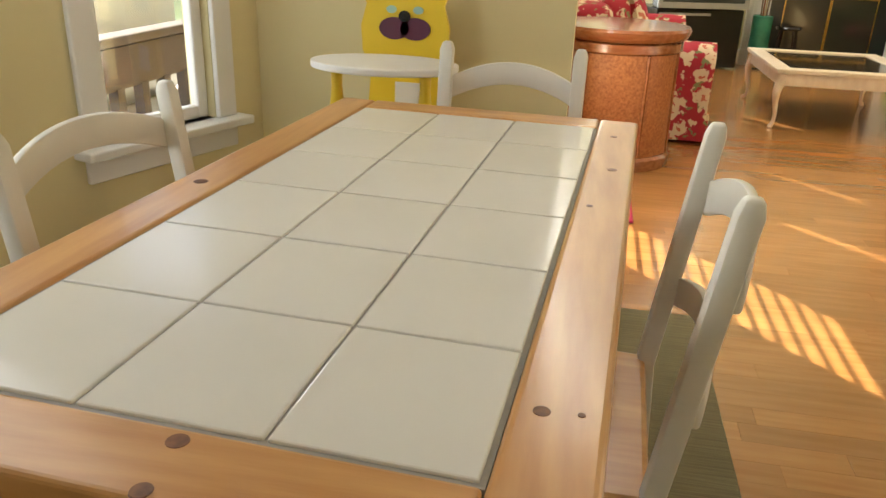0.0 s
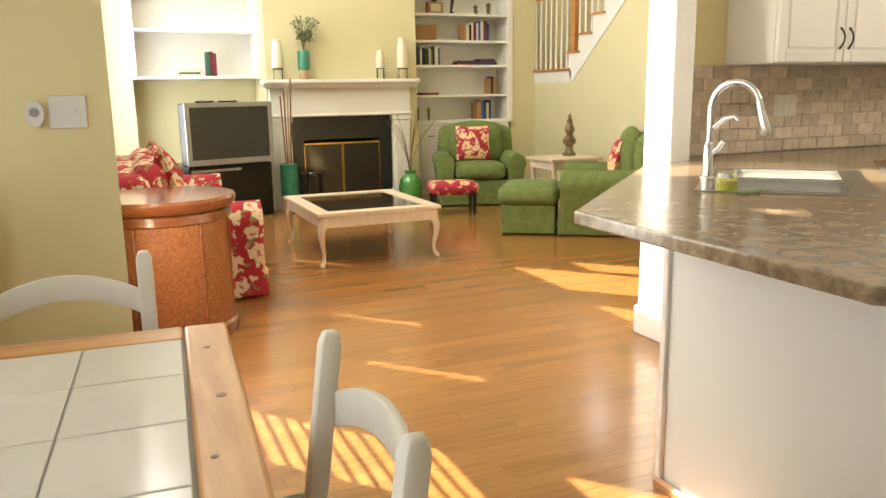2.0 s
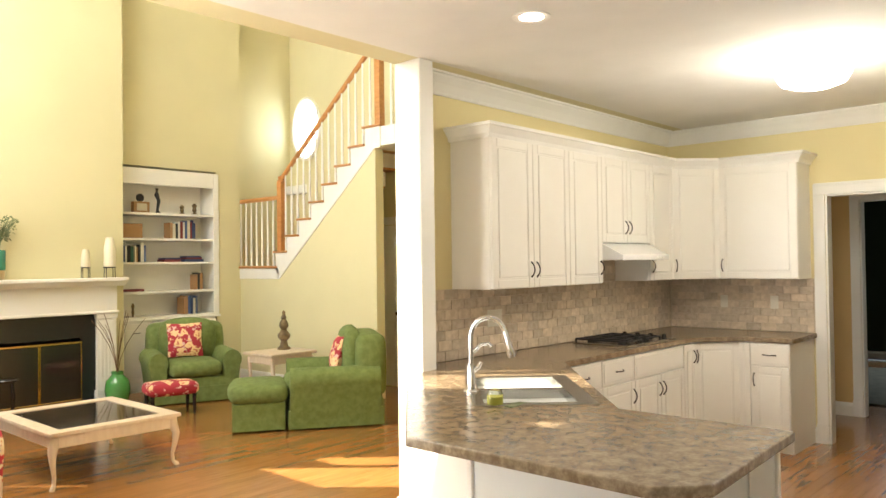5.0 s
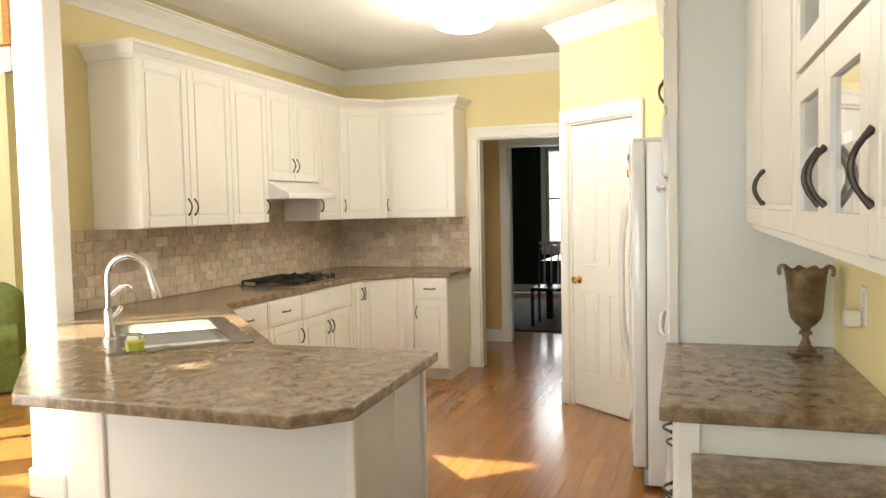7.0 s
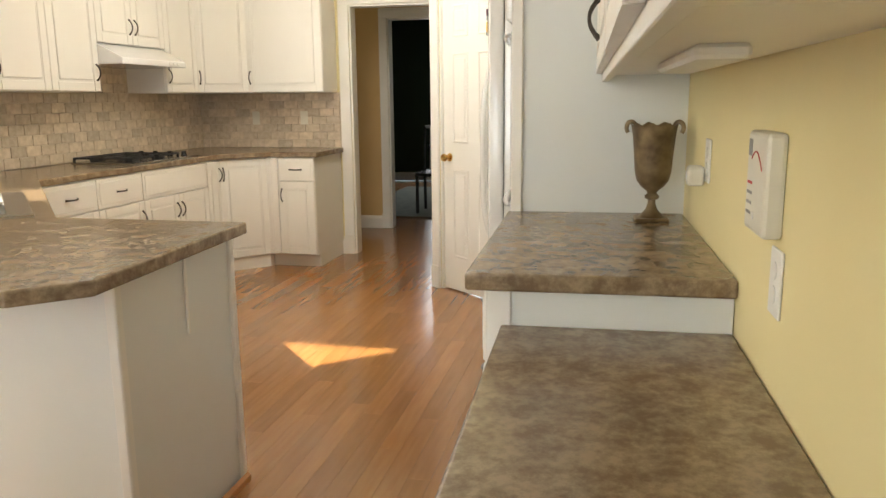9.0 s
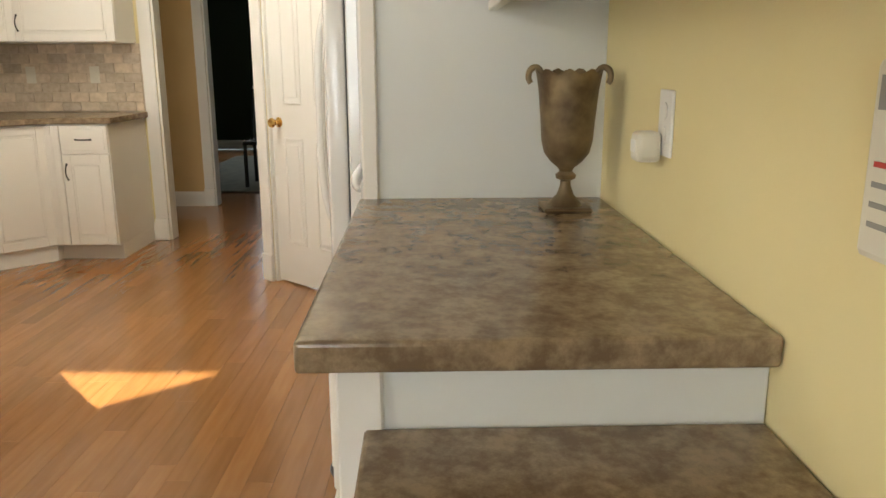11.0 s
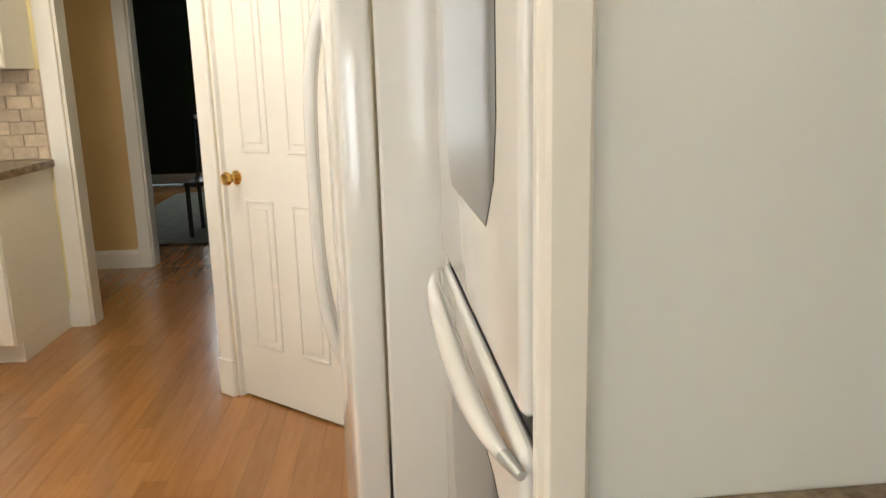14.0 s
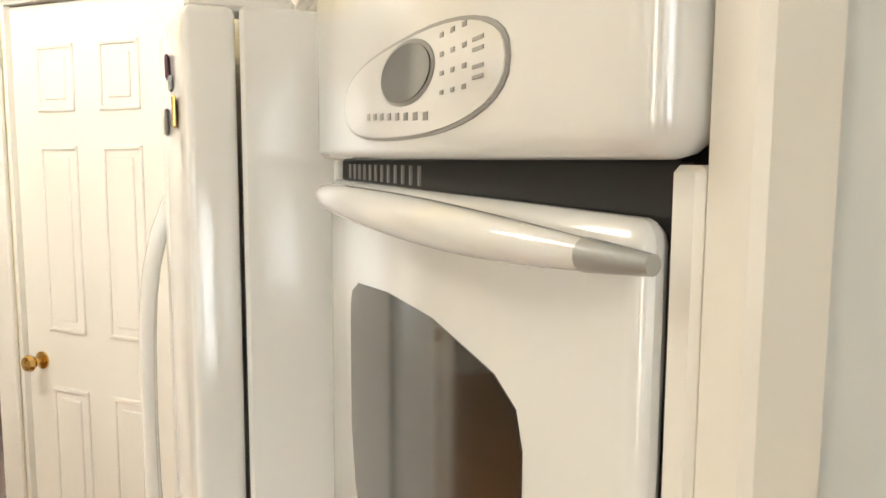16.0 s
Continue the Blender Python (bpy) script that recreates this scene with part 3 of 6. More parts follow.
def upper_cabinet(x, y, deg, w, depth, z0, z1, doors, handles, label, glass_pane=False):
    """doors: widths' count; handles: 'l' or 'r' for each door."""
    old = XF[0]
    m = old @ facing(x, y, deg)
    XF[0] = m
    c = thing("wall_cabinet", (w / 2, depth / 2, z0), label, "cabinet", "white wall cabinets")
    if glass_pane:
        bm = bmesh.new()
        box(bm, (0, 0.001, z0), (0.016, depth, z1))
        box(bm, (w - 0.016, 0.001, z0), (w, depth, z1))
        box(bm, (0.016, depth - 0.01, z0), (w - 0.016, depth, z1))
        for z in (z0, (z0 + z1) / 2, z1 - 0.018):
            box(bm, (0.016, 0.001, z), (w - 0.016, depth - 0.01, z + 0.018))
        part("body", bm, CAB, c)
    else:
        part("body", new_box((0, 0.001, z0), (w, depth, z1), 0.002), CAB, c)
    dw = w / doors
    for k in range(doors):
        raised_door(c, Matrix.Translation((k * dw + 0.002, 0, z0 + 0.004)), dw - 0.004, z1 - z0 - 0.008, glass_pane=glass_pane)
        if handles[k] != "-":
            hx = k * dw + (0.03 if handles[k] == "l" else dw - 0.03)
            pull(c, (hx, -0.018, z0 + 0.12), (0, 0, 1))
    XF[0] = old
    return c


UZ0, UZ1 = 1.372, 2.33
WALLCAB = "white raised-panel wall cabinet with dark pulls"
upper_cabinet(3.20, 2.93, 0, 0.88, 0.32, UZ0, UZ1, 2, "rl", WALLCAB + ", sunlit end panel")
upper_cabinet(4.08, 2.93, 0, 0.443, 0.32, UZ0, UZ1, 1, "r", WALLCAB)
upper_cabinet(4.523, 2.93, 0, 0.762, 0.32, 1.68, UZ1, 2, "rl", "short white wall cabinet above the range hood")
upper_cabinet(5.285, 2.93, 0, 0.435, 0.32, UZ0, UZ1, 1, "l", WALLCAB)
upper_cabinet(5.72, 2.93, -45, 0.424, 0.02, UZ0, UZ1, 1, "l", "white corner wall cabinet set at an angle")
part("corner_body", prism([(5.724, 2.935), (6.02, 2.634), (6.33, 2.634), (6.33, 3.249), (5.724, 3.249)], UZ0, UZ1), CAB, bpy.data.objects["wall_cabinet.004"])
upper_cabinet(6.02, 2.63, -90, 0.65, 0.31, UZ0, UZ1, 1, "l", WALLCAB)
CR = [(0, UZ1 - 0.005), (0.012, UZ1 - 0.005), (0.02, UZ1 + 0.02), (0.05, UZ1 + 0.06), (0.06, UZ1 + 0.065), (0.06, UZ1 + 0.085), (0, UZ1 + 0.085)]
cc = thing("cabinet_cornice", (4.5, 3.0, UZ1), "white stepped cornice along the tops of the wall cabinets", "cornice")
part("moulding", moulding([(6.33, 1.975), (6.015, 1.975), (6.015, 2.628), (5.72, 2.925), (3.195, 2.925), (3.195, 3.25)][::-1], [(-o, z) for o, z in CR]), WHITE, cc)
part("top", prism([(3.21, 2.94), (5.72, 2.94), (6.03, 2.63), (6.03, 1.99), (6.32, 1.99), (6.32, 3.24), (3.21, 3.24)], UZ1 + 0.06, UZ1 + 0.075), WHITE, cc)

hood = thing("range_hood", (4.9, 3.0, 1.55), "white enamel range hood under the short cabinet", "range hood")
bm = bmesh.new()
f = bm.faces.new([bm.verts.new((4.53, y, z)) for y, z in ((3.248, 1.545), (2.745, 1.545), (2.745, 1.585), (2.93, 1.68), (3.248, 1.68))])
r = bmesh.ops.extrude_face_region(bm, geom=[f])
bmesh.ops.translate(bm, vec=(0.748, 0, 0), verts=[v for v in r["geom"] if isinstance(v, bmesh.types.BMVert)])
bmesh.ops.recalc_face_normals(bm, faces=bm.faces)
bmesh.ops.bevel(bm, geom=list(bm.edges), offset=0.006, segments=2, profile=0.5, affect="EDGES")
part("canopy", bm, ENAMEL, hood)
for k in range(3):
    part("switch", new_box((5.06 + 0.05 * k, 2.741, 1.558), (5.09 + 0.05 * k, 2.747, 1.572), 0.002), WHITEPLASTIC, hood)


def base_cabinet(x, y, deg, w, layout, label, depth=0.58, h=0.874):
    """layout: list of (kind, x0, x1, z0, z1, handle) with handle 'h' middle, 'l', 'r' or '-'."""
    old = XF[0]
    XF[0] = old @ facing(x, y, deg)
    c = thing("base_cabinet", (w / 2, depth / 2, 0), label, "cabinet", "white base cabinets")
    part("body", new_box((0, 0.001, 0.10), (w, depth, h), 0.002), CAB, c)
    part("toe_kick", new_box((0, min(0.06, depth - 0.001), 0), (w, max(0.08, depth), 0.10)), CAB, c)
    for kind, x0, x1, z0, z1, hd in layout:
        raised_door(c, Matrix.Translation((x0 + 0.003, 0, z0 + 0.003)), x1 - x0 - 0.006, z1 - z0 - 0.006, name=kind)
        if hd == "h":
            pull(c, ((x0 + x1) / 2, -0.018, (z0 + z1) / 2), (1, 0, 0))
        elif hd in "lr":
            pull(c, (x0 + 0.03 if hd == "l" else x1 - 0.03, -0.018, z1 - 0.11), (0, 0, 1))
    XF[0] = old
    return c


D0, D1, D2 = 0.105, 0.69, 0.87
base_cabinet(3.55, 2.64, 0, 0.45, [("drawer", 0, 0.45, D1, D2, "h"), ("door", 0, 0.45, D0, D1, "r")], "white base cabinet with a drawer over a door")
base_cabinet(4.00, 2.64, 0, 0.45, [("drawer", 0, 0.45, D1, D2, "h"), ("door", 0, 0.45, D0, D1, "r")], "white base cabinet with a drawer over a door")
base_cabinet(4.45, 2.64, 0, 0.80, [("drawer", 0, 0.80, D1, D2, "-"), ("door", 0, 0.40, D0, D1, "r"), ("door", 0.40, 0.80, D0, D1, "l")], "white base cabinet under the cooktop")
c = base_cabinet(5.25, 2.64, 0, 0.20, [("door", 0, 0.20, D0, D2, "r")], "narrow white base cabinet")
c = base_cabinet(5.45, 2.64, -45, 0.382, [("door", 0, 0.382, D0, D2, "l")], "white corner base cabinet set at an angle", depth=0.02)
part("corner_body", prism([(5.453, 2.645), (5.722, 2.374), (6.33, 2.374), (6.33, 3.249), (5.453, 3.249)], 0.0, 0.874), CAB, c)
base_cabinet(5.72, 2.37, -90, 0.40, [("drawer", 0.10, 0.40, D1, D2, "h"), ("door", 0.10, 0.40, D0, D1, "l"), ("door", -0.0, 0.10, D0, D2, "-")], "white base cabinet at the end of the run with a drawer", depth=0.61)

# peninsula
pen = thing("peninsula_base", (2.1, 1.5, 0), "white panelled peninsula base with an overhanging bar top", "cabinet")
PB = [(1.77, 0.945), (2.385, 0.95), (2.385, 1.63), (3.52, 2.645), (3.548, 2.66), (3.548, 3.249), (2.825, 3.249), (2.825, 3.035), (2.70, 3.02), (1.77, 1.91)]
part("body", prism(PB, 0.0, 0.874), PANEL, pen)
part("corner_strip", new_box((1.758, 0.933, 0.0), (1.79, 0.965, 0.872), 0.004), WHITE, pen)
part("corner_strip", new_box((2.37, 0.936, 0.0), (2.397, 0.965, 0.872), 0.004), WHITE, pen)
part("corner_strip", new_box((1.758, 1.885, 0.0), (1.785, 1.915, 0.872), 0.004), WHITE, pen)
part("seam_strip", new_box((2.10, 0.940, 0.62), (2.112, 0.948, 0.872), 0.002), WHITE, pen)
part("base_shoe", moulding([(1.76, 1.905), (1.76, 0.935), (2.395, 0.935)], [(0, 0), (-0.012, 0), (-0.012, 0.02), (0, 0.03)]), OAKRAIL, pen)
# worktop, with the opening for the sink
SINK_C, SU, SV = Vector((2.54, 2.20, 0)), Vector((0.73, 0.683, 0)), Vector((0.683, -0.73, 0))
outer = [(1.44, 0.965), (1.565, 0.84), (2.40, 0.885), (2.40, 1.60), (3.54, 2.615), (5.40, 2.615), (5.695, 2.32), (5.695, 1.94), (6.328, 1.94), (6.328, 3.248), (2.785, 3.248), (2.785, 3.035), (2.56, 3.035), (1.45, 1.94)]
hole = [tuple((SINK_C + SU * a + SV * b).xy) for a, b in ((-0.39, -0.24), (0.39, -0.24), (0.39, 0.24), (-0.39, 0.24))]


def slab_with_hole(outline, holes, z0, z1, bevel):
    bm = bmesh.new()
    edges = []
    for loop in (outline, *holes):
        vs = [bm.verts.new((x, y, z1)) for x, y in loop]
        edges += [bm.edges.new((vs[i], vs[(i + 1) % len(vs)])) for i in range(len(vs))]
    bmesh.ops.triangle_fill(bm, use_beauty=True, use_dissolve=False, edges=edges)
    for f in bm.faces:
        if f.normal.z < 0:
            f.normal_flip()
    r = bmesh.ops.extrude_face_region(bm, geom=list(bm.faces))
    bmesh.ops.translate(bm, vec=(0, 0, z0 - z1), verts=[v for v in r["geom"] if isinstance(v, bmesh.types.BMVert)])
    bmesh.ops.recalc_face_normals(bm, faces=bm.faces)
    sharp = [e for e in bm.edges if len(e.link_faces) == 2 and e.calc_face_angle(0) > 0.3]
    bmesh.ops.bevel(bm, geom=sharp, offset=bevel, segments=3, profile=0.5, affect="EDGES")
    return bm


wt = thing("worktop", (3.0, 2.2, 0.876), "mottled brown stone-look laminate worktop with a clipped bar corner", "worktop")
part("slab", slab_with_hole(outer, [hole], 0.876, 0.914, 0.006), LAMINATE, wt)

sink = thing("kitchen_sink", SINK_C + Vector((0, 0, 0.72)), "stainless steel double-bowl sink set across the corner", "sink")
SM = Matrix.Translation(SINK_C) @ Matrix.Rotation(math.atan2(SU.y, SU.x), 4, "Z")
rim = [(-0.425, -0.28), (0.425, -0.28), (0.425, 0.28), (-0.425, 0.28)]
bowls = [[(-0.375, -0.195), (-0.02, -0.195), (-0.02, 0.225), (-0.375, 0.225)], [(0.02, -0.195), (0.375, -0.195), (0.375, 0.225), (0.02, 0.225)]]
bm = slab_with_hole(rim, bowls, 0.911, 0.921, 0.003)
part("rim", bm, STEEL, sink, m=SM)
for bl in bowls:
    bm = bmesh.new()
    x0, y0, x1, y1 = bl[0][0], bl[0][1], bl[2][0], bl[2][1]
    t = 0.006
    box(bm, (x0 - t, y0 - t, 0.735), (x1 + t, y1 + t, 0.74))
    box(bm, (x0 - t, y0 - t, 0.74), (x0, y1 + t, 0.912))
    box(bm, (x1, y0 - t, 0.74), (x1 + t, y1 + t, 0.912))
    box(bm, (x0, y0 - t, 0.74), (x1, y0, 0.912))
    box(bm, (x0, y1, 0.74), (x1, y1 + t, 0.912))
    b = part("bowl", bm, STEEL, sink, m=SM)
    part("drain", lathe([(0.042, 0), (0.042, 0.004), (0.02, 0.005)], 20, ((x0 + x1) / 2, (y0 + y1) / 2, 0.741)), CHROME, b, m=SM)

FB = Vector((2.30, 2.34, 0.914))
fa = thing("faucet", FB, "tall satin nickel pull-down faucet with a side lever", "faucet")
part("escutcheon", lathe([(0.032, 0), (0.032, 0.012), (0.024, 0.02)], 24, FB), CHROME, fa, smooth=True)
FW = Vector((0.60, -0.80, 0))
part("body", tube([FB, FB + Vector((0, 0, 0.13)), FB + Vector((0, 0, 0.145))], [0.021, 0.021, 0.014], 16), CHROME, fa, smooth=True)
arc = [FB + Vector((0, 0, 0.13)), FB + Vector((0, 0, 0.27))]
for k in range(1, 10):
    a = math.pi * k / 10
    arc.append(FB + FW * (0.085 - 0.085 * math.cos(a)) + Vector((0, 0, 0.27 + 0.095 * math.sin(a))))
part("spout", tube(arc, 0.0125, 14), CHROME, fa, smooth=True)
tip = arc[-1]
part("spray_head", tube([tip, tip + FW * 0.012 + Vector((0, 0, -0.05)), tip + FW * 0.03 + Vector((0, 0, -0.11)), tip + FW * 0.034 + Vector((0, 0, -0.125))], [0.013, 0.016, 0.021, 0.018], 14), CHROME, fa, smooth=True)
part("lever", tube([FB + Vector((0, 0, 0.10)), FB + FW * 0.035 + Vector((0, 0, 0.125)), FB + FW * 0.05 + Vector((0, 0, 0.15))], [0.014, 0.012, 0.009], 10), CHROME, fa, smooth=True)
part("hose_arm", tube([FB + FW * 0.012 + Vector((0, 0, 0.20)), FB + FW * 0.05 + Vector((0, 0, 0.235)), FB + FW * 0.085 + Vector((0, 0, 0.24)), FB + FW * 0.10 + Vector((0, 0, 0.225))], [0.011, 0.009, 0.009, 0.010], 10), CHROME, fa, smooth=True)
JB = Vector((2.13, 2.06, 0.914))
jar = thing("soap_jar", JB, "small clear glass jar half full of yellow soap", "jar")
part("jar_body", lathe([(0.033, 0), (0.036, 0.004), (0.036, 0.05), (0.030, 0.06), (0.031, 0.07)], 20, JB), JARGLASS, jar, smooth=True)
part("soap", lathe([(0.030, 0), (0.030, 0.034)], 20, JB + Vector((0, 0, 0.005))), SPONGE, jar)
dish = thing("soap_dish", JB + Vector((0.06, -0.05, 0)), "flat green sponge lying beside the sink", "sponge")
part("pad", new_box(JB + Vector((-0.01, -0.10, 0)), JB + Vector((0.11, -0.055, 0.008)), 0.003), LEAF, dish)

ck = thing("cooktop", (4.88, 2.93, 0.914), "stainless gas cooktop with black grates and knobs", "cooktop")
part("tray", new_box((4.50, 2.69, 0.912), (5.27, 3.17, 0.924), 0.005, 2), STEEL, ck)
for gx in (4.62, 4.92):
    for gy in (2.80, 3.06):
        b = part("burner", lathe([(0.045, 0), (0.045, 0.012), (0.03, 0.018)], 18, (gx, gy, 0.924)), IRON, ck)
    bm = bmesh.new()
    for gy in (2.72, 2.80, 2.93, 3.06, 3.14):
        box(bm, (gx - 0.125, gy - 0.006, 0.944), (gx + 0.125, gy + 0.006, 0.956), 0.002)
    for dx in (-0.12, 0, 0.12):
        box(bm, (gx + dx - 0.006, 2.715, 0.944), (gx + dx + 0.006, 3.145, 0.956), 0.002)
    for dx in (-0.12, 0.12):
        for gy in (2.72, 3.14):
            box(bm, (gx + dx - 0.006, gy - 0.006, 0.924), (gx + dx + 0.006, gy + 0.006, 0.95))
    part("grate", bm, IRON, ck)
for k in range(4):
    part("knob", lathe([(0.022, 0), (0.022, 0.006), (0.018, 0.01), (0.016, 0.032), (0.0, 0.034)], 18, (5.17, 2.75 + 0.115 * k, 0.924)), BLACK, ck, smooth=True)

fx = thing("ceiling_lamp", (4.35, 1.36, CEILZ), "lit flush ceiling lamp with an opal glass bowl", "ceiling lamp")
part("shade", lathe([(0.19, -0.03), (0.215, -0.05), (0.21, -0.10), (0.18, -0.15), (0.11, -0.175), (0.0, -0.18)], 32, (4.35, 1.36, CEILZ - 0.01)), LAMPGLASS, fx, smooth=True).visible_shadow = False
part("pan", lathe([(0.20, -0.03), (0.20, 0.0)], 32, (4.35, 1.36, CEILZ)), WHITE, fx)
can = thing("recessed_downlight", (2.55, 2.13, CEILZ), "lit recessed ceiling downlight with a white ring", "downlight")
part("ring", lathe([(0.065, -0.004), (0.095, -0.006), (0.095, 0.0), (0.065, 0.0)], 28, (2.55, 2.13, CEILZ)), WHITE, can)
part("bulb", lathe([(0.06, -0.005), (0.04, -0.012), (0.0, -0.015)], 24, (2.55, 2.13, CEILZ)), BULB, can, smooth=True)


def plate(name, m, w, h, label, category, kind="switch", n=1, material=None):
    """A wall plate in local x, z, face towards -y."""
    old = XF[0]
    XF[0] = old @ m
    t = thing(name, (0, 0, 0), label, category)
    part("cover", new_box((-w / 2, -0.006, -h / 2), (w / 2, 0, h / 2), 0.003, 2), material or PLATE, t)
    for k in range(n):
        x = (k - (n - 1) / 2) * 0.046
        if kind == "switch":
            part("rocker", new_box((x - 0.016, -0.010, -0.032), (x + 0.016, -0.005, 0.032), 0.002), material or PLATE, t)
        else:
            for z in (-0.021, 0.021):
                part("socket", lathe([(0.016, 0), (0.016, 0.003)], 16), material or PLATE, t, m=Matrix.Translation((x, -0.005, z)) @ Matrix.Rotation(radians(90), 4, "X"))
    XF[0] = old
    return t


for y in (2.28, 2.72):
    plate("wall_socket", Matrix.Translation((6.318, y, 1.165)) @ Matrix.Rotation(radians(-90), 4, "Z"), 0.07, 0.115, "almond wall socket on the tiled splashback", "socket", "socket")
plate("wall_switch", Matrix.Translation((3.62, 3.236, 1.16)), 0.16, 0.115, "almond triple switch plate on the tiled splashback", "switch", "switch", 3)

# ---- desk side ----
XF[0] = DESK
WY = -0.52
tower = thing("oven_tower", (3.2, -0.2, 0), "tall white cabinet tower round the built-in double oven", "cabinet")
TF = 0.058
part("side_panel", new_box((2.797, WY + 0.001, 0), (2.816, TF - 0.03, 2.23)), PANEL, tower, "plain white laminate end panel")
part("stile", new_box((2.784, TF - 0.032, 0), (2.816, TF + 0.006, 2.23), 0.004), CAB, tower)
part("stile", new_box((3.60, TF - 0.032, 0), (3.635, TF, 2.23), 0.004), CAB, tower)
part("far_panel", new_box((3.62, WY + 0.001, 0), (3.636, TF - 0.034, 2.23)), PANEL, tower)
part("carcass", new_box((2.82, WY + 0.01, 1.82), (3.618, TF - 0.04, 2.23)), CAB, tower)
part("carcass", new_box((2.82, WY + 0.01, 0.10), (3.618, TF - 0.04, 0.36)), CAB, tower)
part("carcass_back", new_box((2.82, WY + 0.01, 0.36), (3.618, WY + 0.03, 1.82)), CAB, tower)
for k in range(2):
    raised_door(tower, Matrix.Translation((3.604 - 0.385 * (k + 1), TF + 0.0, 1.83)) @ Matrix.Translation((0.381, 0, 0)) @ Matrix.Rotation(math.pi, 4, "Z"), 0.378, 0.39)
raised_door(tower, Matrix.Translation((3.602, TF, 0.11)) @ Matrix.Rotation(math.pi, 4, "Z"), 0.766, 0.235, name="drawer")
part("cornice", moulding([(3.64, TF), (2.79, TF)], [(0, 2.22), (-0.012, 2.22), (-0.055, 2.28), (-0.055, 2.30), (0, 2.30)]), WHITE, tower)

oven = thing("double_oven", (3.2, 0.0, 0.36), "white enamel built-in double wall oven with a digital control panel", "oven")
OX0, OX1, OF = 2.835, 3.605, 0.070
part("chassis", new_box((OX0 + 0.01, WY + 0.05, 0.365), (OX1 - 0.01, TF - 0.005, 1.80)), IRON, oven)
cp = part("control_panel", new_box((OX0 - 0.018, TF - 0.01, 1.558), (OX1 - 0.006, OF + 0.018, 1.80), 0.016, 4), ENAMEL, oven, smooth=True)
part("frame_side", new_box((OX0 - 0.018, TF - 0.006, 0.37), (OX0 + 0.002, TF + 0.006, 1.556), 0.003), WHITE, oven)
part("frame_side", new_box((OX1 - 0.014, TF - 0.006, 0.37), (OX1 + 0.004, TF + 0.006, 1.556), 0.003), WHITE, oven)


def rounded_plate(pts, y0, y1):
    """A flat plate with the outline pts (x, z), between y0 and y1."""
    bm = bmesh.new()
    f = bm.faces.new([bm.verts.new((x, y0, z)) for x, z in pts])
    r = bmesh.ops.extrude_face_region(bm, geom=[f])
    bmesh.ops.translate(bm, vec=(0, y1 - y0, 0), verts=[v for v in r["geom"] if isinstance(v, bmesh.types.BMVert)])
    bmesh.ops.recalc_face_normals(bm, faces=bm.faces)
    return bm


def oval(cx, cz, a, b, power=2.6, n=40, skew=0.0):
    out = []
    for k in range(n):
        t = 2 * math.pi * k / n
        c, s = math.cos(t), math.sin(t)
        x = a * math.copysign(abs(c) ** (2 / power), c)
        z = b * math.copysign(abs(s) ** (2 / power), s)
        out.append((cx + x, cz + z + skew * x))
    return out


PF = OF + 0.018
part("control_outline", rounded_plate(oval(3.172, 1.613, 0.225, 0.0395, 2.5), PF - 0.002, PF + 0.0012), GREYMARK, cp, "grey outline of the key field")
part("control_field", rounded_plate(oval(3.172, 1.613, 0.220, 0.0367, 2.5), PF - 0.002, PF + 0.002), ENAMEL, cp)
part("display_ring", rounded_plate(oval(3.15, 1.624, 0.076, 0.0245, 2), PF - 0.001, PF + 0.003), GREYMARK, cp)
part("display", rounded_plate(oval(3.15, 1.624, 0.070, 0.0215, 2), PF, PF + 0.0042), OVENGLASS, cp, "dark round display")
for i in range(4):
    for j in range(3):
        part("key_mark", new_box((3.055 - j * 0.022, PF, 1.6385 - i * 0.0125), (3.062 - j * 0.022, PF + 0.0026, 1.6415 - i * 0.0125)), GREYMARK, cp)
for j in range(2):
    for i in range(2):
        part("key_mark", new_box((2.982, PF, 1.627 - i * 0.016 - j * 0.006), (3.0, PF + 0.0026, 1.6293 - i * 0.016 - j * 0.006)), GREYMARK, cp)
for j in range(8):
    part("key_mark", new_box((3.09 + j * 0.026, PF, 1.586 + j * 0.0012), (3.101 + j * 0.026, PF + 0.0026, 1.592 + j * 0.0012)), GREYMARK, cp)
part("vent", new_box((OX0 - 0.003, TF - 0.03, 1.533), (OX1 - 0.02, TF - 0.002, 1.557)), SHADOWGAP, oven, "black vent slot")
for k in range(12):
    part("vent_slat", new_box((3.22 + k * 0.028, TF - 0.004, 1.535), (3.225 + k * 0.028, TF, 1.553)), GREYMARK, oven)


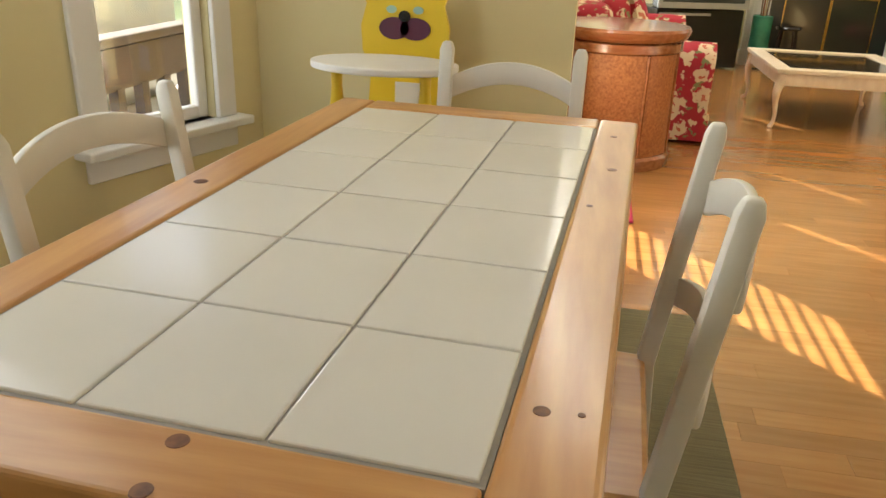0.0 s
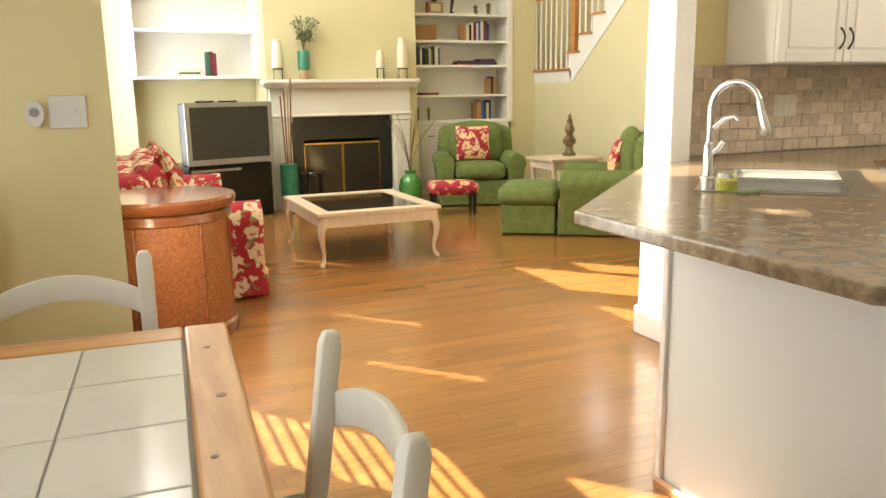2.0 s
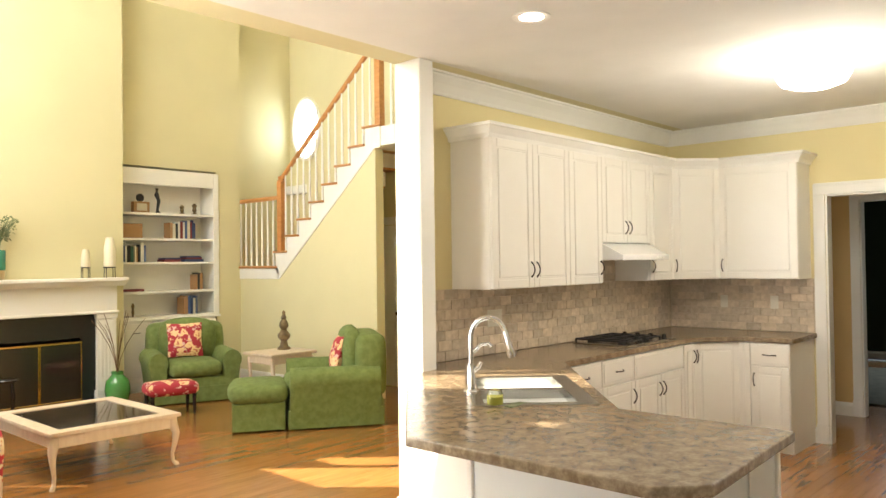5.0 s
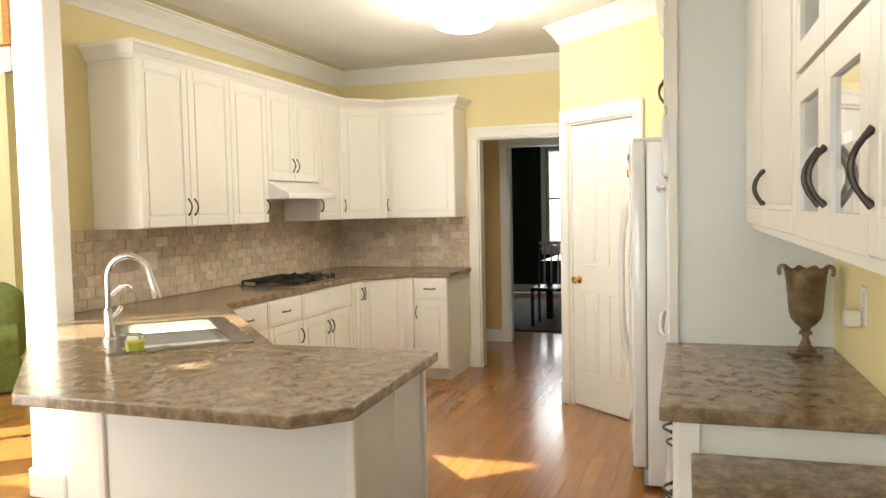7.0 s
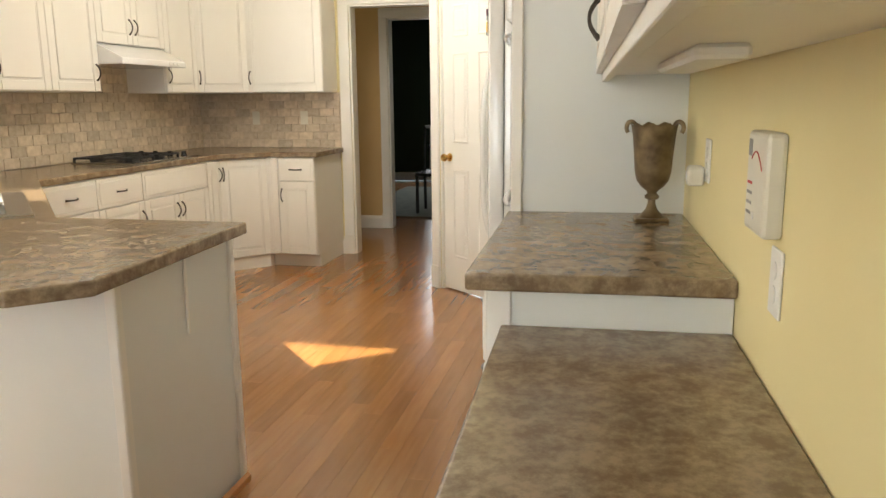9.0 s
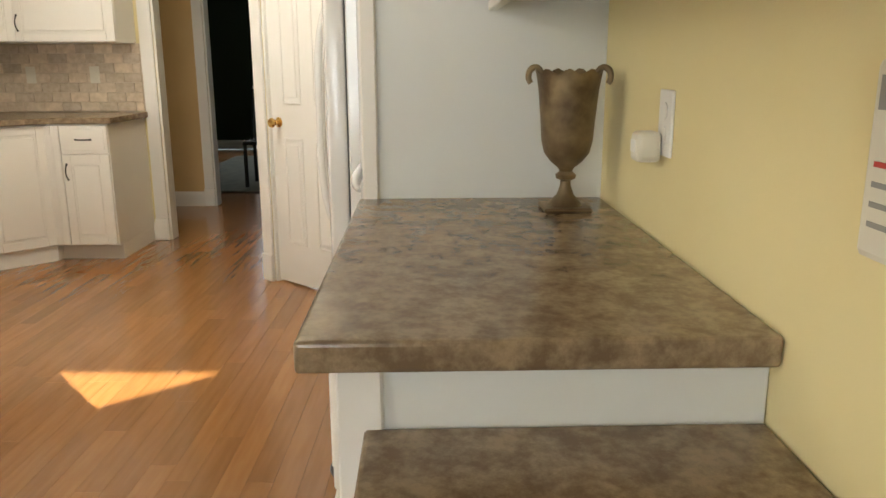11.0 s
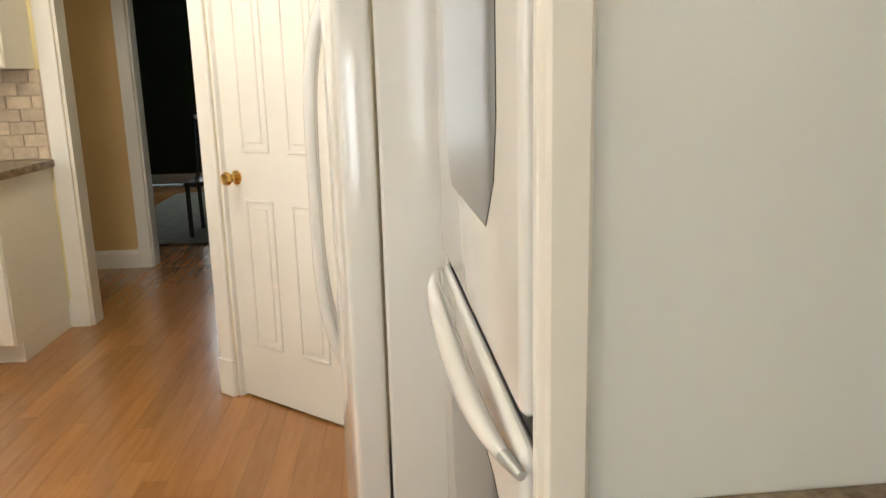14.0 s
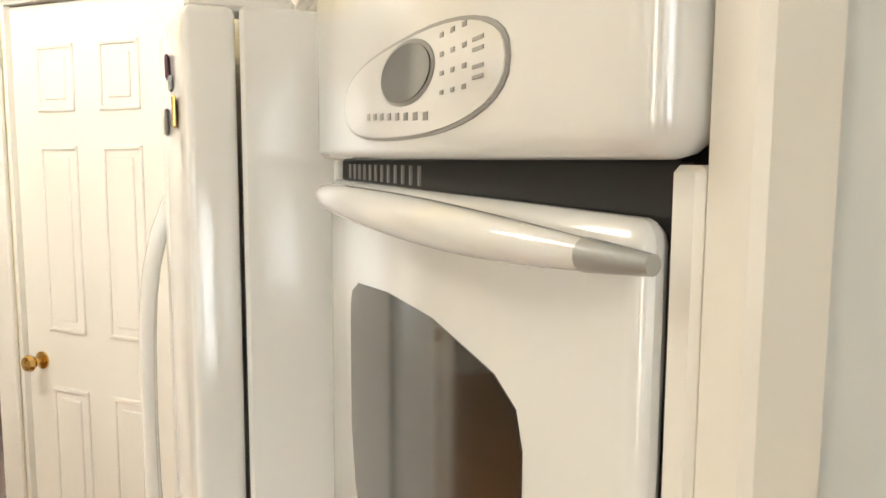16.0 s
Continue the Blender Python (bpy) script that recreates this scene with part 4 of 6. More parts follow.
def oven_door(z0, z1, name):
    d = part(name, new_box((OX0 + 0.006, TF - 0.004, z0), (OX1 - 0.016, OF + 0.004, z1), 0.012, 3), ENAMEL, oven, "white oven door with a dark window", smooth=True)
    h = z1 - z0
    cx = (OX0 + OX1) / 2
    # window: wider and rounded at the foot, arched at the head
    w = [(3.20 + s * a, z0 + h * b) for s, a, b in ((-1, 0.17, 0.26), (-1, 0.225, 0.36), (-1, 0.245, 0.48), (-1, 0.245, 0.745), (-1, 0.235, 0.785), (-1, 0.20, 0.807), (-1, 0.07, 0.825), (1, 0.07, 0.82), (1, 0.20, 0.80), (1, 0.235, 0.775), (1, 0.245, 0.74), (1, 0.245, 0.48), (1, 0.225, 0.36), (1, 0.17, 0.26))]
    part("window", rounded_plate(w, OF - 0.002, OF + 0.0052), OVENGLASS, d, "dark oven window")
    zh = z1 - 0.017
    ring = [(cx + (-1 + k / 10) * 0.392, OF + 0.006 + 0.026 * (1 - abs(-1 + k / 10) ** 4), zh) for k in range(21)]
    fat = [0.004 + 0.013 * (1 - abs(-1 + k / 10) ** 3) for k in range(21)]
    bar = part("handle", tube(ring[1:], fat[1:], 14), ENAMEL, d, "bowed white bar handle", True)
    part("end_cap", tube(ring[:2], [r + 0.0006 for r in fat[:2]], 14), SILVER, bar, "satin grey end cap", True)
    return d


oven_door(0.975, 1.533, "upper_door")
oven_door(0.39, 0.945, "lower_door")
part("vent", new_box((OX0 + 0.02, TF - 0.02, 0.947), (OX1 - 0.02, TF, 0.972)), SHADOWGAP, oven)

fridge = thing("refrigerator", (4.1, -0.15, 0), "white side-by-side refrigerator with long curved handles", "refrigerator")
FX0, FX1, FZ = 3.665, 4.565, 1.765
part("cabinet", new_box((FX0, WY + 0.04, 0.02), (FX1, 0.18, FZ), 0.006), ENAMEL, fridge)
part("grille", new_box((FX0 + 0.01, 0.15, 0.02), (FX1 - 0.01, 0.20, 0.10)), SILVER, fridge)


def fridge_door(x0, x1, name):
    bm = bmesh.new()
    n, rows = 10, []
    for k in range(n + 1):
        s = k / n
        x = x0 + (x1 - x0) * s
        g = FX0 + 0.45
        bow = 0.045 * (1 - ((x - g) / 0.46) ** 2)
        rows.append([bm.verts.new((x, y, z)) for y, z in ((0.186, 0.11), (0.25 + bow, 0.11), (0.25 + bow, FZ), (0.186, FZ))])
    for p, q in zip(rows, rows[1:]):
        for j in range(4):
            bm.faces.new((p[j], p[(j + 1) % 4], q[(j + 1) % 4], q[j]))
    bm.faces.new(rows[0])
    bm.faces.new(rows[-1][::-1])
    bmesh.ops.recalc_face_normals(bm, faces=bm.faces)
    sharp = [e for e in bm.edges if len(e.link_faces) == 2 and e.calc_face_angle(0) > 0.8]
    bmesh.ops.bevel(bm, geom=sharp, offset=0.012, segments=3, profile=0.5, affect="EDGES")
    return part(name, bm, ENAMEL, fridge, smooth=True)


dn = fridge_door(FX0, 4.165, "door")
df = fridge_door(4.172, FX1, "freezer_door")
for x, d in ((4.12, dn), (4.215, df)):
    pts = []
    for k in range(15):
        s = -1 + k / 7
        pts.append((x, 0.285 + 0.055 * (1 - s ** 4), 1.02 + s * 0.46))
    part("handle", tube(pts, [0.013 + 0.004 * abs(-1 + k / 7) for k in range(15)], 10), ENAMEL, d, "long bowed white handle", True)
part("hinge_cover", new_box((3.70, 0.10, FZ), (3.78, 0.25, FZ + 0.02), 0.006), WHITEPLASTIC, fridge)
for nm, x, z, w, h, mt, lb in (("fridge_magnet", 3.755, 1.625, 0.07, 0.045, BRASS, "small gold picture magnet on the refrigerator"), ("fridge_magnet", 3.855, 1.615, 0.07, 0.04, GREYMARK, "small grey picture magnet on the refrigerator"), ("fridge_magnet", 3.82, 1.695, 0.06, 0.035, KIDPURPLE, "small plum diamond magnet on the refrigerator"), ("fridge_magnet", 3.785, 1.668, 0.05, 0.022, SILVER, "small round silver magnet on the refrigerator")):
    t = thing(nm, (x, 0.27, z), lb, "magnet", "refrigerator magnets")
    y = 0.25 + 0.045 * (1 - ((x - FX0 - 0.45) / 0.46) ** 2)
    part("face", new_box((x - w / 2, y - 0.002, z - h / 2), (x + w / 2, y + 0.004, z + h / 2), 0.002), mt, t)
of = thing("overhead_cabinet", (4.1, -0.2, 1.80), "white cabinet above the refrigerator with dark pulls", "cabinet")
part("body", new_box((3.64, WY + 0.002, 1.80), (4.56, TF, 2.23), 0.002), CAB, of)
for k in range(2):
    raised_door(of, Matrix.Translation((4.556 - 0.456 * k, TF, 1.805)) @ Matrix.Rotation(math.pi, 4, "Z"), 0.45, 0.42)
    pull(of, (4.13 - 0.06 * k, TF + 0.018, 1.90), (0, 0, 1), out=(0, 1, 0))
for k in range(2):
    pull(tower, (3.25 - 0.06 * k, TF + 0.018, 1.94), (0, 0, 1), out=(0, 1, 0))

# counter and desk
hc = thing("counter_cabinet", (2.3, -0.2, 0), "white base cabinet with drawers beside the oven tower", "cabinet")
part("body", new_box((1.83, WY + 0.002, 0.10), (2.798, 0.02, 0.874), 0.002), PANEL, hc)
part("end_stile", new_box((1.822, -0.03, 0.0), (1.845, 0.028, 0.872), 0.003), WHITE, hc)
part("toe_kick", new_box((1.84, WY + 0.01, 0.0), (2.798, -0.04, 0.10)), CAB, hc)
for k, (z0, z1) in enumerate(((0.69, 0.87), (0.50, 0.685), (0.30, 0.495), (0.105, 0.295))):
    for j in range(2):
        raised_door(hc, Matrix.Translation((2.79 - 0.475 * j, 0.022, z0)) @ Matrix.Rotation(math.pi, 4, "Z"), 0.47, z1 - z0 - 0.005, name="drawer")
        pull(hc, (2.555 - 0.475 * j, 0.04, (z0 + z1) / 2), (1, 0, 0), out=(0, 1, 0))
ct = thing("worktop", (2.3, -0.24, 0.876), "mottled brown laminate counter top beside the oven tower", "worktop")
part("slab", new_box((1.80, WY + 0.001, 0.872), (2.799, 0.075, 0.914), 0.007, 3), LAMINATE, ct)
dk = thing("desk", (1.2, -0.25, 0), "built-in writing desk with a mottled brown laminate top", "desk")
part("top", new_box((0.62, WY + 0.001, 0.748), (1.829, -0.005, 0.788), 0.007, 3), LAMINATE, dk)
part("end_panel", new_box((0.64, WY + 0.002, 0), (0.66, -0.04, 0.748), 0.002), PANEL, dk)
part("apron", new_box((0.66, -0.05, 0.63), (1.82, -0.03, 0.748), 0.003), CAB, dk)

# wall cabinets over the desk
RZ0, RZ1, RF = 1.375, 2.23, -0.238
for x0, x1, z0, z1, n, hd, gl, lb in ((1.50, 2.784, RZ0, RZ1, 2, "rl", False, "white raised-panel wall cabinet above the counter"), (0.83, 1.50, RZ0, 1.715, 2, "rl", True, "white wall cabinet with short glazed doors above the desk"),
                               (0.83, 1.50, 1.72, RZ1, 2, "--", True, "white display cabinet with glazed doors above the desk"), (0.31, 0.83, RZ0, RZ1, 1, "l", False, "white single-door wall cabinet above the desk")):
    upper_cabinet(x1, RF, 180, x1 - x0, -WY + RF - 0.001, z0, z1, n, hd, lb, gl)
for x, r, h in ((1.32, 0.05, 0.16), (1.14, 0.07, 0.10), (0.97, 0.06, 0.14)):
    q = thing("dark_ornament", (x, -0.36, 1.74), "dark bronze ornament behind the glass", "ornament", "ornaments in the display cabinet")
    part("body", lathe([(r * 0.5, 0), (r, h * 0.3), (r * 0.9, h * 0.6), (r * 0.4, h * 0.85), (r * 0.5, h)], 18, (x, -0.36, 1.738)), ANTIQUE, q, smooth=True)
lr = thing("light_rail", (1.6, -0.25, RZ0), "white moulded rail under the desk cabinets", "moulding")
part("rail", new_box((0.31, RF - 0.02, RZ0 - 0.022), (2.784, RF + 0.002, RZ0), 0.003, 2), WHITE, lr)
part("rail_return", new_box((0.31, WY + 0.002, RZ0 - 0.022), (0.33, RF - 0.021, RZ0), 0.002), WHITE, lr)
part("end_stile", new_box((0.303, RF - 0.045, RZ0 - 0.02), (0.309, RF - 0.002, RZ1), 0.002), WHITE, lr)
part("under_lamp", new_box((1.3, -0.42, RZ0 - 0.022), (1.9, -0.34, RZ0), 0.006), WHITEPLASTIC, lr)
part("cornice", moulding([(2.78, RF), (0.30, RF)], [(0, 2.22), (-0.012, 2.22), (-0.055, 2.28), (-0.055, 2.30), (0, 2.30)]), WHITE, lr)

VB = Vector((2.63, -0.40, 0.914))
urn = thing("bronze_urn", VB, "tall antique bronze urn with a ruffled rim and scroll handles", "urn")
part("foot", new_box(VB + Vector((-0.053, -0.053, 0)), VB + Vector((0.053, 0.053, 0.0115)), 0.004), ANTIQUE, urn)
US = 0.78
bm = lathe([(r * 0.64, z * US) for r, z in [(0.062, 0.014), (0.05, 0.028), (0.030, 0.045), (0.019, 0.07), (0.018, 0.085), (0.034, 0.092), (0.036, 0.102), (0.022, 0.112), (0.028, 0.122), (0.055, 0.14), (0.078, 0.165), (0.088, 0.20), (0.093, 0.26), (0.102, 0.34), (0.108, 0.375), (0.113, 0.39), (0.109, 0.389), (0.100, 0.37), (0.09, 0.30), (0.07, 0.18), (0.0, 0.17)]], 40, VB)
for v in bm.verts:
    if v.co.z > VB.z + 0.372 * US:
        a = math.atan2(v.co.y - VB.y, v.co.x - VB.x)
        v.co.z += 0.006 * math.sin(a * 9)
        k = 1 + 0.03 * math.sin(a * 9)
        v.co.x, v.co.y = VB.x + (v.co.x - VB.x) * k, VB.y + (v.co.y - VB.y) * k
part("bowl", bm, ANTIQUE, urn, smooth=True)
for sgn in (-1, 1):
    pts = []
    side = Vector((0.30, 0.95, 0)).normalized() * sgn
    for k in range(16):
        t = k / 15
        a = -0.9 + 4.2 * t
        rr = 0.018 * (1 - 0.35 * t)
        pts.append(VB + side * (0.072 + rr * math.cos(a)) + Vector((0, 0, 0.295 + rr * math.sin(a) * 1.2)))
    part("scroll_handle", tube(pts, [0.0075 - 0.003 * abs(k / 15 - 0.4) for k in range(16)], 8), ANTIQUE, urn, smooth=True)

co = thing("gas_detector", (1.60, WY, 1.15), "square almond plastic alarm with printed marks on the wall", "alarm")
part("case", new_box((1.475, WY, 1.06), (1.625, WY + 0.035, 1.24), 0.008, 2), PLATE, co)
for k in range(4):
    part("print_bar", new_box((1.57, WY + 0.034, 1.145 - k * 0.018), (1.608, WY + 0.0358, 1.150 - k * 0.018)), GREYMARK if k else REDMARK, co)
part("speaker_slots", new_box((1.585, WY + 0.034, 1.195), (1.612, WY + 0.0358, 1.225)), GREYMARK, co)
part("print_arc", tube([(1.50 + 0.012 * k, WY + 0.035, 1.175 + 0.03 * math.sin(k / 7 * 2.6)) for k in range(8)], 0.0015, 6), REDMARK, co)
part("button", new_box((1.545, WY + 0.034, 1.085), (1.555, WY + 0.037, 1.098), 0.001), WHITEPLASTIC, co)
flip = Matrix.Rotation(math.pi, 4, "Z")
plate("wall_socket", Matrix.Translation((1.485, WY, 0.985)) @ flip, 0.075, 0.118, "white wall socket beside the desk", "socket", "socket", 1, WHITEPLASTIC)
plate("wall_socket", Matrix.Translation((2.31, WY, 1.13)) @ flip, 0.075, 0.118, "white wall socket above the counter", "socket", "socket", 1, WHITEPLASTIC)
af = thing("plug_in_freshener", (2.38, WY + 0.03, 1.09), "almond plug-in air freshener in the socket", "air freshener")
part("case", new_box((2.302, WY + 0.009, 1.06), (2.352, WY + 0.055, 1.115), 0.010, 3), PLATE, af)
part("label_bars", new_box((2.312, WY + 0.054, 1.078), (2.342, WY + 0.0565, 1.10)), WHITEPLASTIC, af)
XF[0] = Matrix.Identity(4)


# ---- dining nook ----
TM = Matrix.Translation((0.255, 0.380, 0)) @ Matrix.Rotation(radians(-3.5), 4, "Z")     # near corner of the tiled field
XF[0] = TM
TZ = 0.765
tb = thing("dining_table", (-0.31, 0.62, 0), "pine dining table with a top of cream glazed tiles", "table")
TP, TQ = 0.188, 0.2165
TW, TL, BR = 3 * TP, 6 * TQ, 0.095
bm = new_box((0.004, -BR, TZ - 0.035), (BR, TL + BR, TZ), 0.008, 3)
part("top_rail", bm, PINE, tb)
part("top_rail", new_box((-TW - BR, -BR, TZ - 0.035), (-TW - 0.004, TL + BR, TZ), 0.008, 3), PINE, tb)
part("top_rail", new_box((-TW - 0.003, -BR, TZ - 0.035), (0.003, -0.004, TZ), 0.006, 3), PINE_X, tb)
part("top_rail", new_box((-TW - 0.003, TL + 0.004, TZ - 0.035), (0.003, TL + BR, TZ), 0.006, 3), PINE_X, tb)
bed = part("tile_bed", new_box((-TW - 0.004, -0.004, TZ - 0.03), (0.004, TL + 0.004, TZ - 0.004)), GROUT, tb)
tile_mesh = None
for i in range(3):
    for j in range(6):
        if tile_mesh is None:
            t = part("tile", new_box((-TP / 2 + 0.0017, -TQ / 2 + 0.0017, -0.012), (TP / 2 - 0.0017, TQ / 2 - 0.0017, 0.0), 0.0025, 2), TILE, bed)
            tile_mesh = t.data
            tile_mesh.transform(XF[0].inverted())
        else:
            t = new("tile", tile_mesh)
            t.parent = bed
        t.matrix_basis = XF[0] @ Matrix.Translation((-TP * (i + 0.5), TQ * (j + 0.5), TZ - 0.0005))
for x in (BR - 0.09, -TW - BR + 0.02):
    part("apron", new_box((x + 0.03, 0.0, TZ - 0.125), (x + 0.05, TL, TZ - 0.036), 0.003), PINE, tb)
for y in (-0.06, TL + 0.04):
    part("apron", new_box((-TW, y, TZ - 0.125), (0.0, y + 0.02, TZ - 0.036), 0.003), PINE_X, tb)
for x in (0.0, -TW - 0.07):
    for y in (-0.075, TL + 0.005):
        part("leg", new_box((x, y, 0), (x + 0.07, y + 0.07, TZ - 0.036), 0.006, 2), PINE, tb)
for x, y, r in ((0.033, 0.112, 0.009), (0.069, 0.116, 0.004), (0.055, 0.95, 0.010), (-0.255, -0.023, 0.011), (-0.247, -0.085, 0.010), (0.03, 0.72, 0.006), (-TW - 0.05, 0.62, 0.013), (0.045, 1.22, 0.008)):
    part("knot", lathe([(r, -0.001), (r * 0.9, 0.0006)], 16, (x, y, TZ)), KNOT, tb)
XF[0] = Matrix.Identity(4)


def ladder_chair(m, label, w=0.42, top=0.90):
    """Local: the sitter looks towards -y; the back stands at y = 0."""
    old = XF[0]
    XF[0] = m
    c = thing("dining_chair", (0, -0.2, 0), label, "chair", "chairs round the tiled table")
    zs = [0, 0.2, 0.45, 0.6, 0.75, top - 0.02, top]
    for sx in (-1, 1):
        pts = [(sx * (w / 2 - 0.02), 0.03 - 0.03 * min(z, 0.45) / 0.45 + max(0, z - 0.45) * 0.13, z) for z in zs]
        bm = bmesh.new()
        rows = []
        for k, (x, y, z) in enumerate(pts):
            a = 0.019 if k < 6 else 0.012
            rows.append([bm.verts.new((x + dx * a * 0.95, y + dy * (0.016 if k < 6 else 0.011), z)) for dx, dy in ((-1, -1), (1, -1), (1, 1), (-1, 1))])
        for p, q in zip(rows, rows[1:]):
            for k in range(4):
                bm.faces.new((p[k], p[(k + 1) % 4], q[(k + 1) % 4], q[k]))
        bm.faces.new(rows[0][::-1])
        bm.faces.new(rows[-1])
        bmesh.ops.recalc_face_normals(bm, faces=bm.faces)
        bmesh.ops.bevel(bm, geom=[e for e in bm.edges if e.calc_face_angle(0) > 0.8], offset=0.005, segments=2, profile=0.5, affect="EDGES")
        part("back_post", bm, CREAM_CHAIR, c, smooth=True)
        part("front_leg", lathe([(0.014, 0), (0.018, 0.1), (0.021, 0.3), (0.021, 0.43)], 14, (sx * (w / 2 - 0.03), -0.40, 0)), CREAM_CHAIR, c, smooth=True)
        part("side_stretcher", tube([(sx * (w / 2 - 0.03), -0.40, 0.20), (sx * (w / 2 - 0.02), 0.01, 0.20)], 0.010, 8), CREAM_CHAIR, c, smooth=True)
    for zb, hh, rise in ((0.60, 0.055, 0.035), (0.775, 0.06, 0.045)):
        bm = bmesh.new()
        n, rows = 14, []
        for k in range(n + 1):
            s = -1 + 2 * k / n
            x = s * (w / 2 - 0.03)
            z = zb + rise * (1 - s * s)
            y = 0.02 + (z - 0.45) * 0.13 + 0.022 * (1 - s * s)
            rows.append([bm.verts.new((x, y + dy * 0.008, z + dz * hh / 2)) for dy, dz in ((-1, -1), (1, -1), (1, 1), (-1, 1))])
        for p, q in zip(rows, rows[1:]):
            for k in range(4):
                bm.faces.new((p[k], p[(k + 1) % 4], q[(k + 1) % 4], q[k]))
        bm.faces.new(rows[0][::-1])
        bm.faces.new(rows[-1])
        bmesh.ops.recalc_face_normals(bm, faces=bm.faces)
        bmesh.ops.bevel(bm, geom=[e for e in bm.edges if e.calc_face_angle(0) > 0.8], offset=0.004, segments=2, profile=0.5, affect="EDGES")
        part("back_slat", bm, CREAM_CHAIR, c, "arched painted back slat", smooth=True)
    part("seat", prism([(-w / 2 + 0.01, 0.0), (-w / 2 - 0.01, -0.43), (w / 2 + 0.01, -0.43), (w / 2 - 0.01, 0.0)], 0.43, 0.46, 0.010), PINE_X, c, "honey pine seat")
    part("front_stretcher", tube([(-w / 2 + 0.03, -0.40, 0.26), (w / 2 - 0.03, -0.40, 0.26)], 0.011, 8), CREAM_CHAIR, c, smooth=True)
    XF[0] = old
    return c


CH = "cream painted ladder-back chair with a pine seat"
ladder_chair(Matrix.Translation((0.455, 0.975, 0)) @ Matrix.Rotation(radians(-92), 4, "Z"), CH + ", pushed in", 0.44)
ladder_chair(Matrix.Translation((0.10, 1.93, 0)) @ Matrix.Rotation(radians(-2), 4, "Z"), CH + " at the table end", 0.40)
ladder_chair(Matrix.Translation((-0.47, 1.06, 0)) @ Matrix.Rotation(radians(88), 4, "Z"), CH + " by the window", 0.50, 0.88)

rg = thing("sisal_rug", (0.2, 1.2, 0), "olive ribbed sisal rug under the table", "rug")
part("mat", new_box((-0.75, -0.3, 0.0), (0.745, 2.32, 0.010), 0.004), RUG, rg)
XF[0] = Matrix.Identity(4)
md = thing("door_mat", (0.4, 3.85, 0), "crimson floor mat in the opening", "mat")
part("mat", new_box((0.20, 3.22, 0.0), (0.57, 3.92, 0.012), 0.004), REDMAT, md)

# child's feeding chair with a painted animal back
kc = thing("high_chair", (-0.28, 2.25, 0), "yellow wooden child's chair with a painted bear-shaped back and white tray", "high chair")
pts = [(-0.11, 0.45), (0.11, 0.45), (0.125, 0.62), (0.115, 0.74), (0.145, 0.80), (0.15, 0.88), (0.13, 0.95), (0.15, 1.0), (0.135, 1.045), (0.09, 1.04), (0.06, 1.01), (0.0, 1.02), (-0.06, 1.01), (-0.09, 1.04), (-0.135, 1.045), (-0.15, 1.0), (-0.13, 0.95), (-0.15, 0.88), (-0.145, 0.80), (-0.115, 0.74), (-0.125, 0.62)]
bk = part("back", rounded_plate([(x - 0.305, z) for x, z in pts], 2.44, 2.46), KIDYELLOW, kc, "yellow bear-shaped back board")
for sx in (-1, 1):
    part("muzzle", rounded_plate(oval(-0.305 + sx * 0.035, 0.875, 0.052, 0.036, 2, 24), 2.436, 2.4395), KIDPURPLE, bk)
    part("eye", rounded_plate(oval(-0.305 + sx * 0.045, 0.935, 0.017, 0.012, 2, 20), 2.435, 2.4395), KIDTEAL, bk)
    part("ear_patch", rounded_plate(oval(-0.305 + sx * 0.118, 1.02, 0.018, 0.018, 2, 20), 2.435, 2.4395), WHITE, bk)
part("nose", rounded_plate(oval(-0.305, 0.915, 0.02, 0.018, 2, 20), 2.432, 2.4355), BLACK, bk)
part("bib", rounded_plate([(-0.335, 0.60), (-0.235, 0.60), (-0.235, 0.70), (-0.335, 0.70)], 2.435, 2.4395), WHITE, bk)
part("seat", new_box((-0.41, 2.16, 0.50), (-0.16, 2.44, 0.525), 0.008, 2), KIDYELLOW, kc)
part("tray", prism([(-0.295 + 0.225 * math.cos(a * math.pi / 16), 2.14 + 0.15 * math.sin(a * math.pi / 16)) for a in range(32)], 0.79, 0.812, 0.005), WHITE, kc, "white oval tray")
LEGP = [(0.016, 0), (0.018, 0.08), (0.012, 0.12), (0.022, 0.18), (0.016, 0.30), (0.022, 0.42), (0.013, 0.47), (0.024, 0.54), (0.014, 0.60), (0.022, 0.68), (0.016, 0.74), (0.018, 0.789)]
for x in (-0.43, -0.16):
    part("leg", lathe(LEGP, 16, (x, 2.10, 0)), KIDYELLOW, kc, "turned yellow leg", True)
    part("leg", lathe(LEGP[:6], 16, (x, 2.42, 0)), KIDYELLOW, kc, smooth=True)
    part("stretcher", tube([(x, 2.10, 0.25), (x, 2.42, 0.25)], 0.010, 8), KIDYELLOW, kc, smooth=True)

# thermostat and blank plate on the dining wall
th = thing("thermostat", (0.043, 2.57, 1.215), "small oval white wall thermostat", "thermostat")
part("case", rounded_plate(oval(0.043, 1.215, 0.024, 0.036, 2.2, 28), 2.548, 2.57), WHITEPLASTIC, th)
part("dial", rounded_plate(oval(0.043, 1.219, 0.013, 0.013, 2, 20), 2.545, 2.5485), GREYMARK, th)
pl = thing("wall_plate", (0.128, 2.57, 1.218), "square white two-gang switch plate", "switch")
part("cover", new_box((0.078, 2.562, 1.172), (0.178, 2.57, 1.265), 0.003, 2), WHITEPLASTIC, pl)
part("screw", lathe([(0.003, 0), (0.003, 0.002)], 8, (0.15, 2.561, 1.22)), GREYMARK, pl)


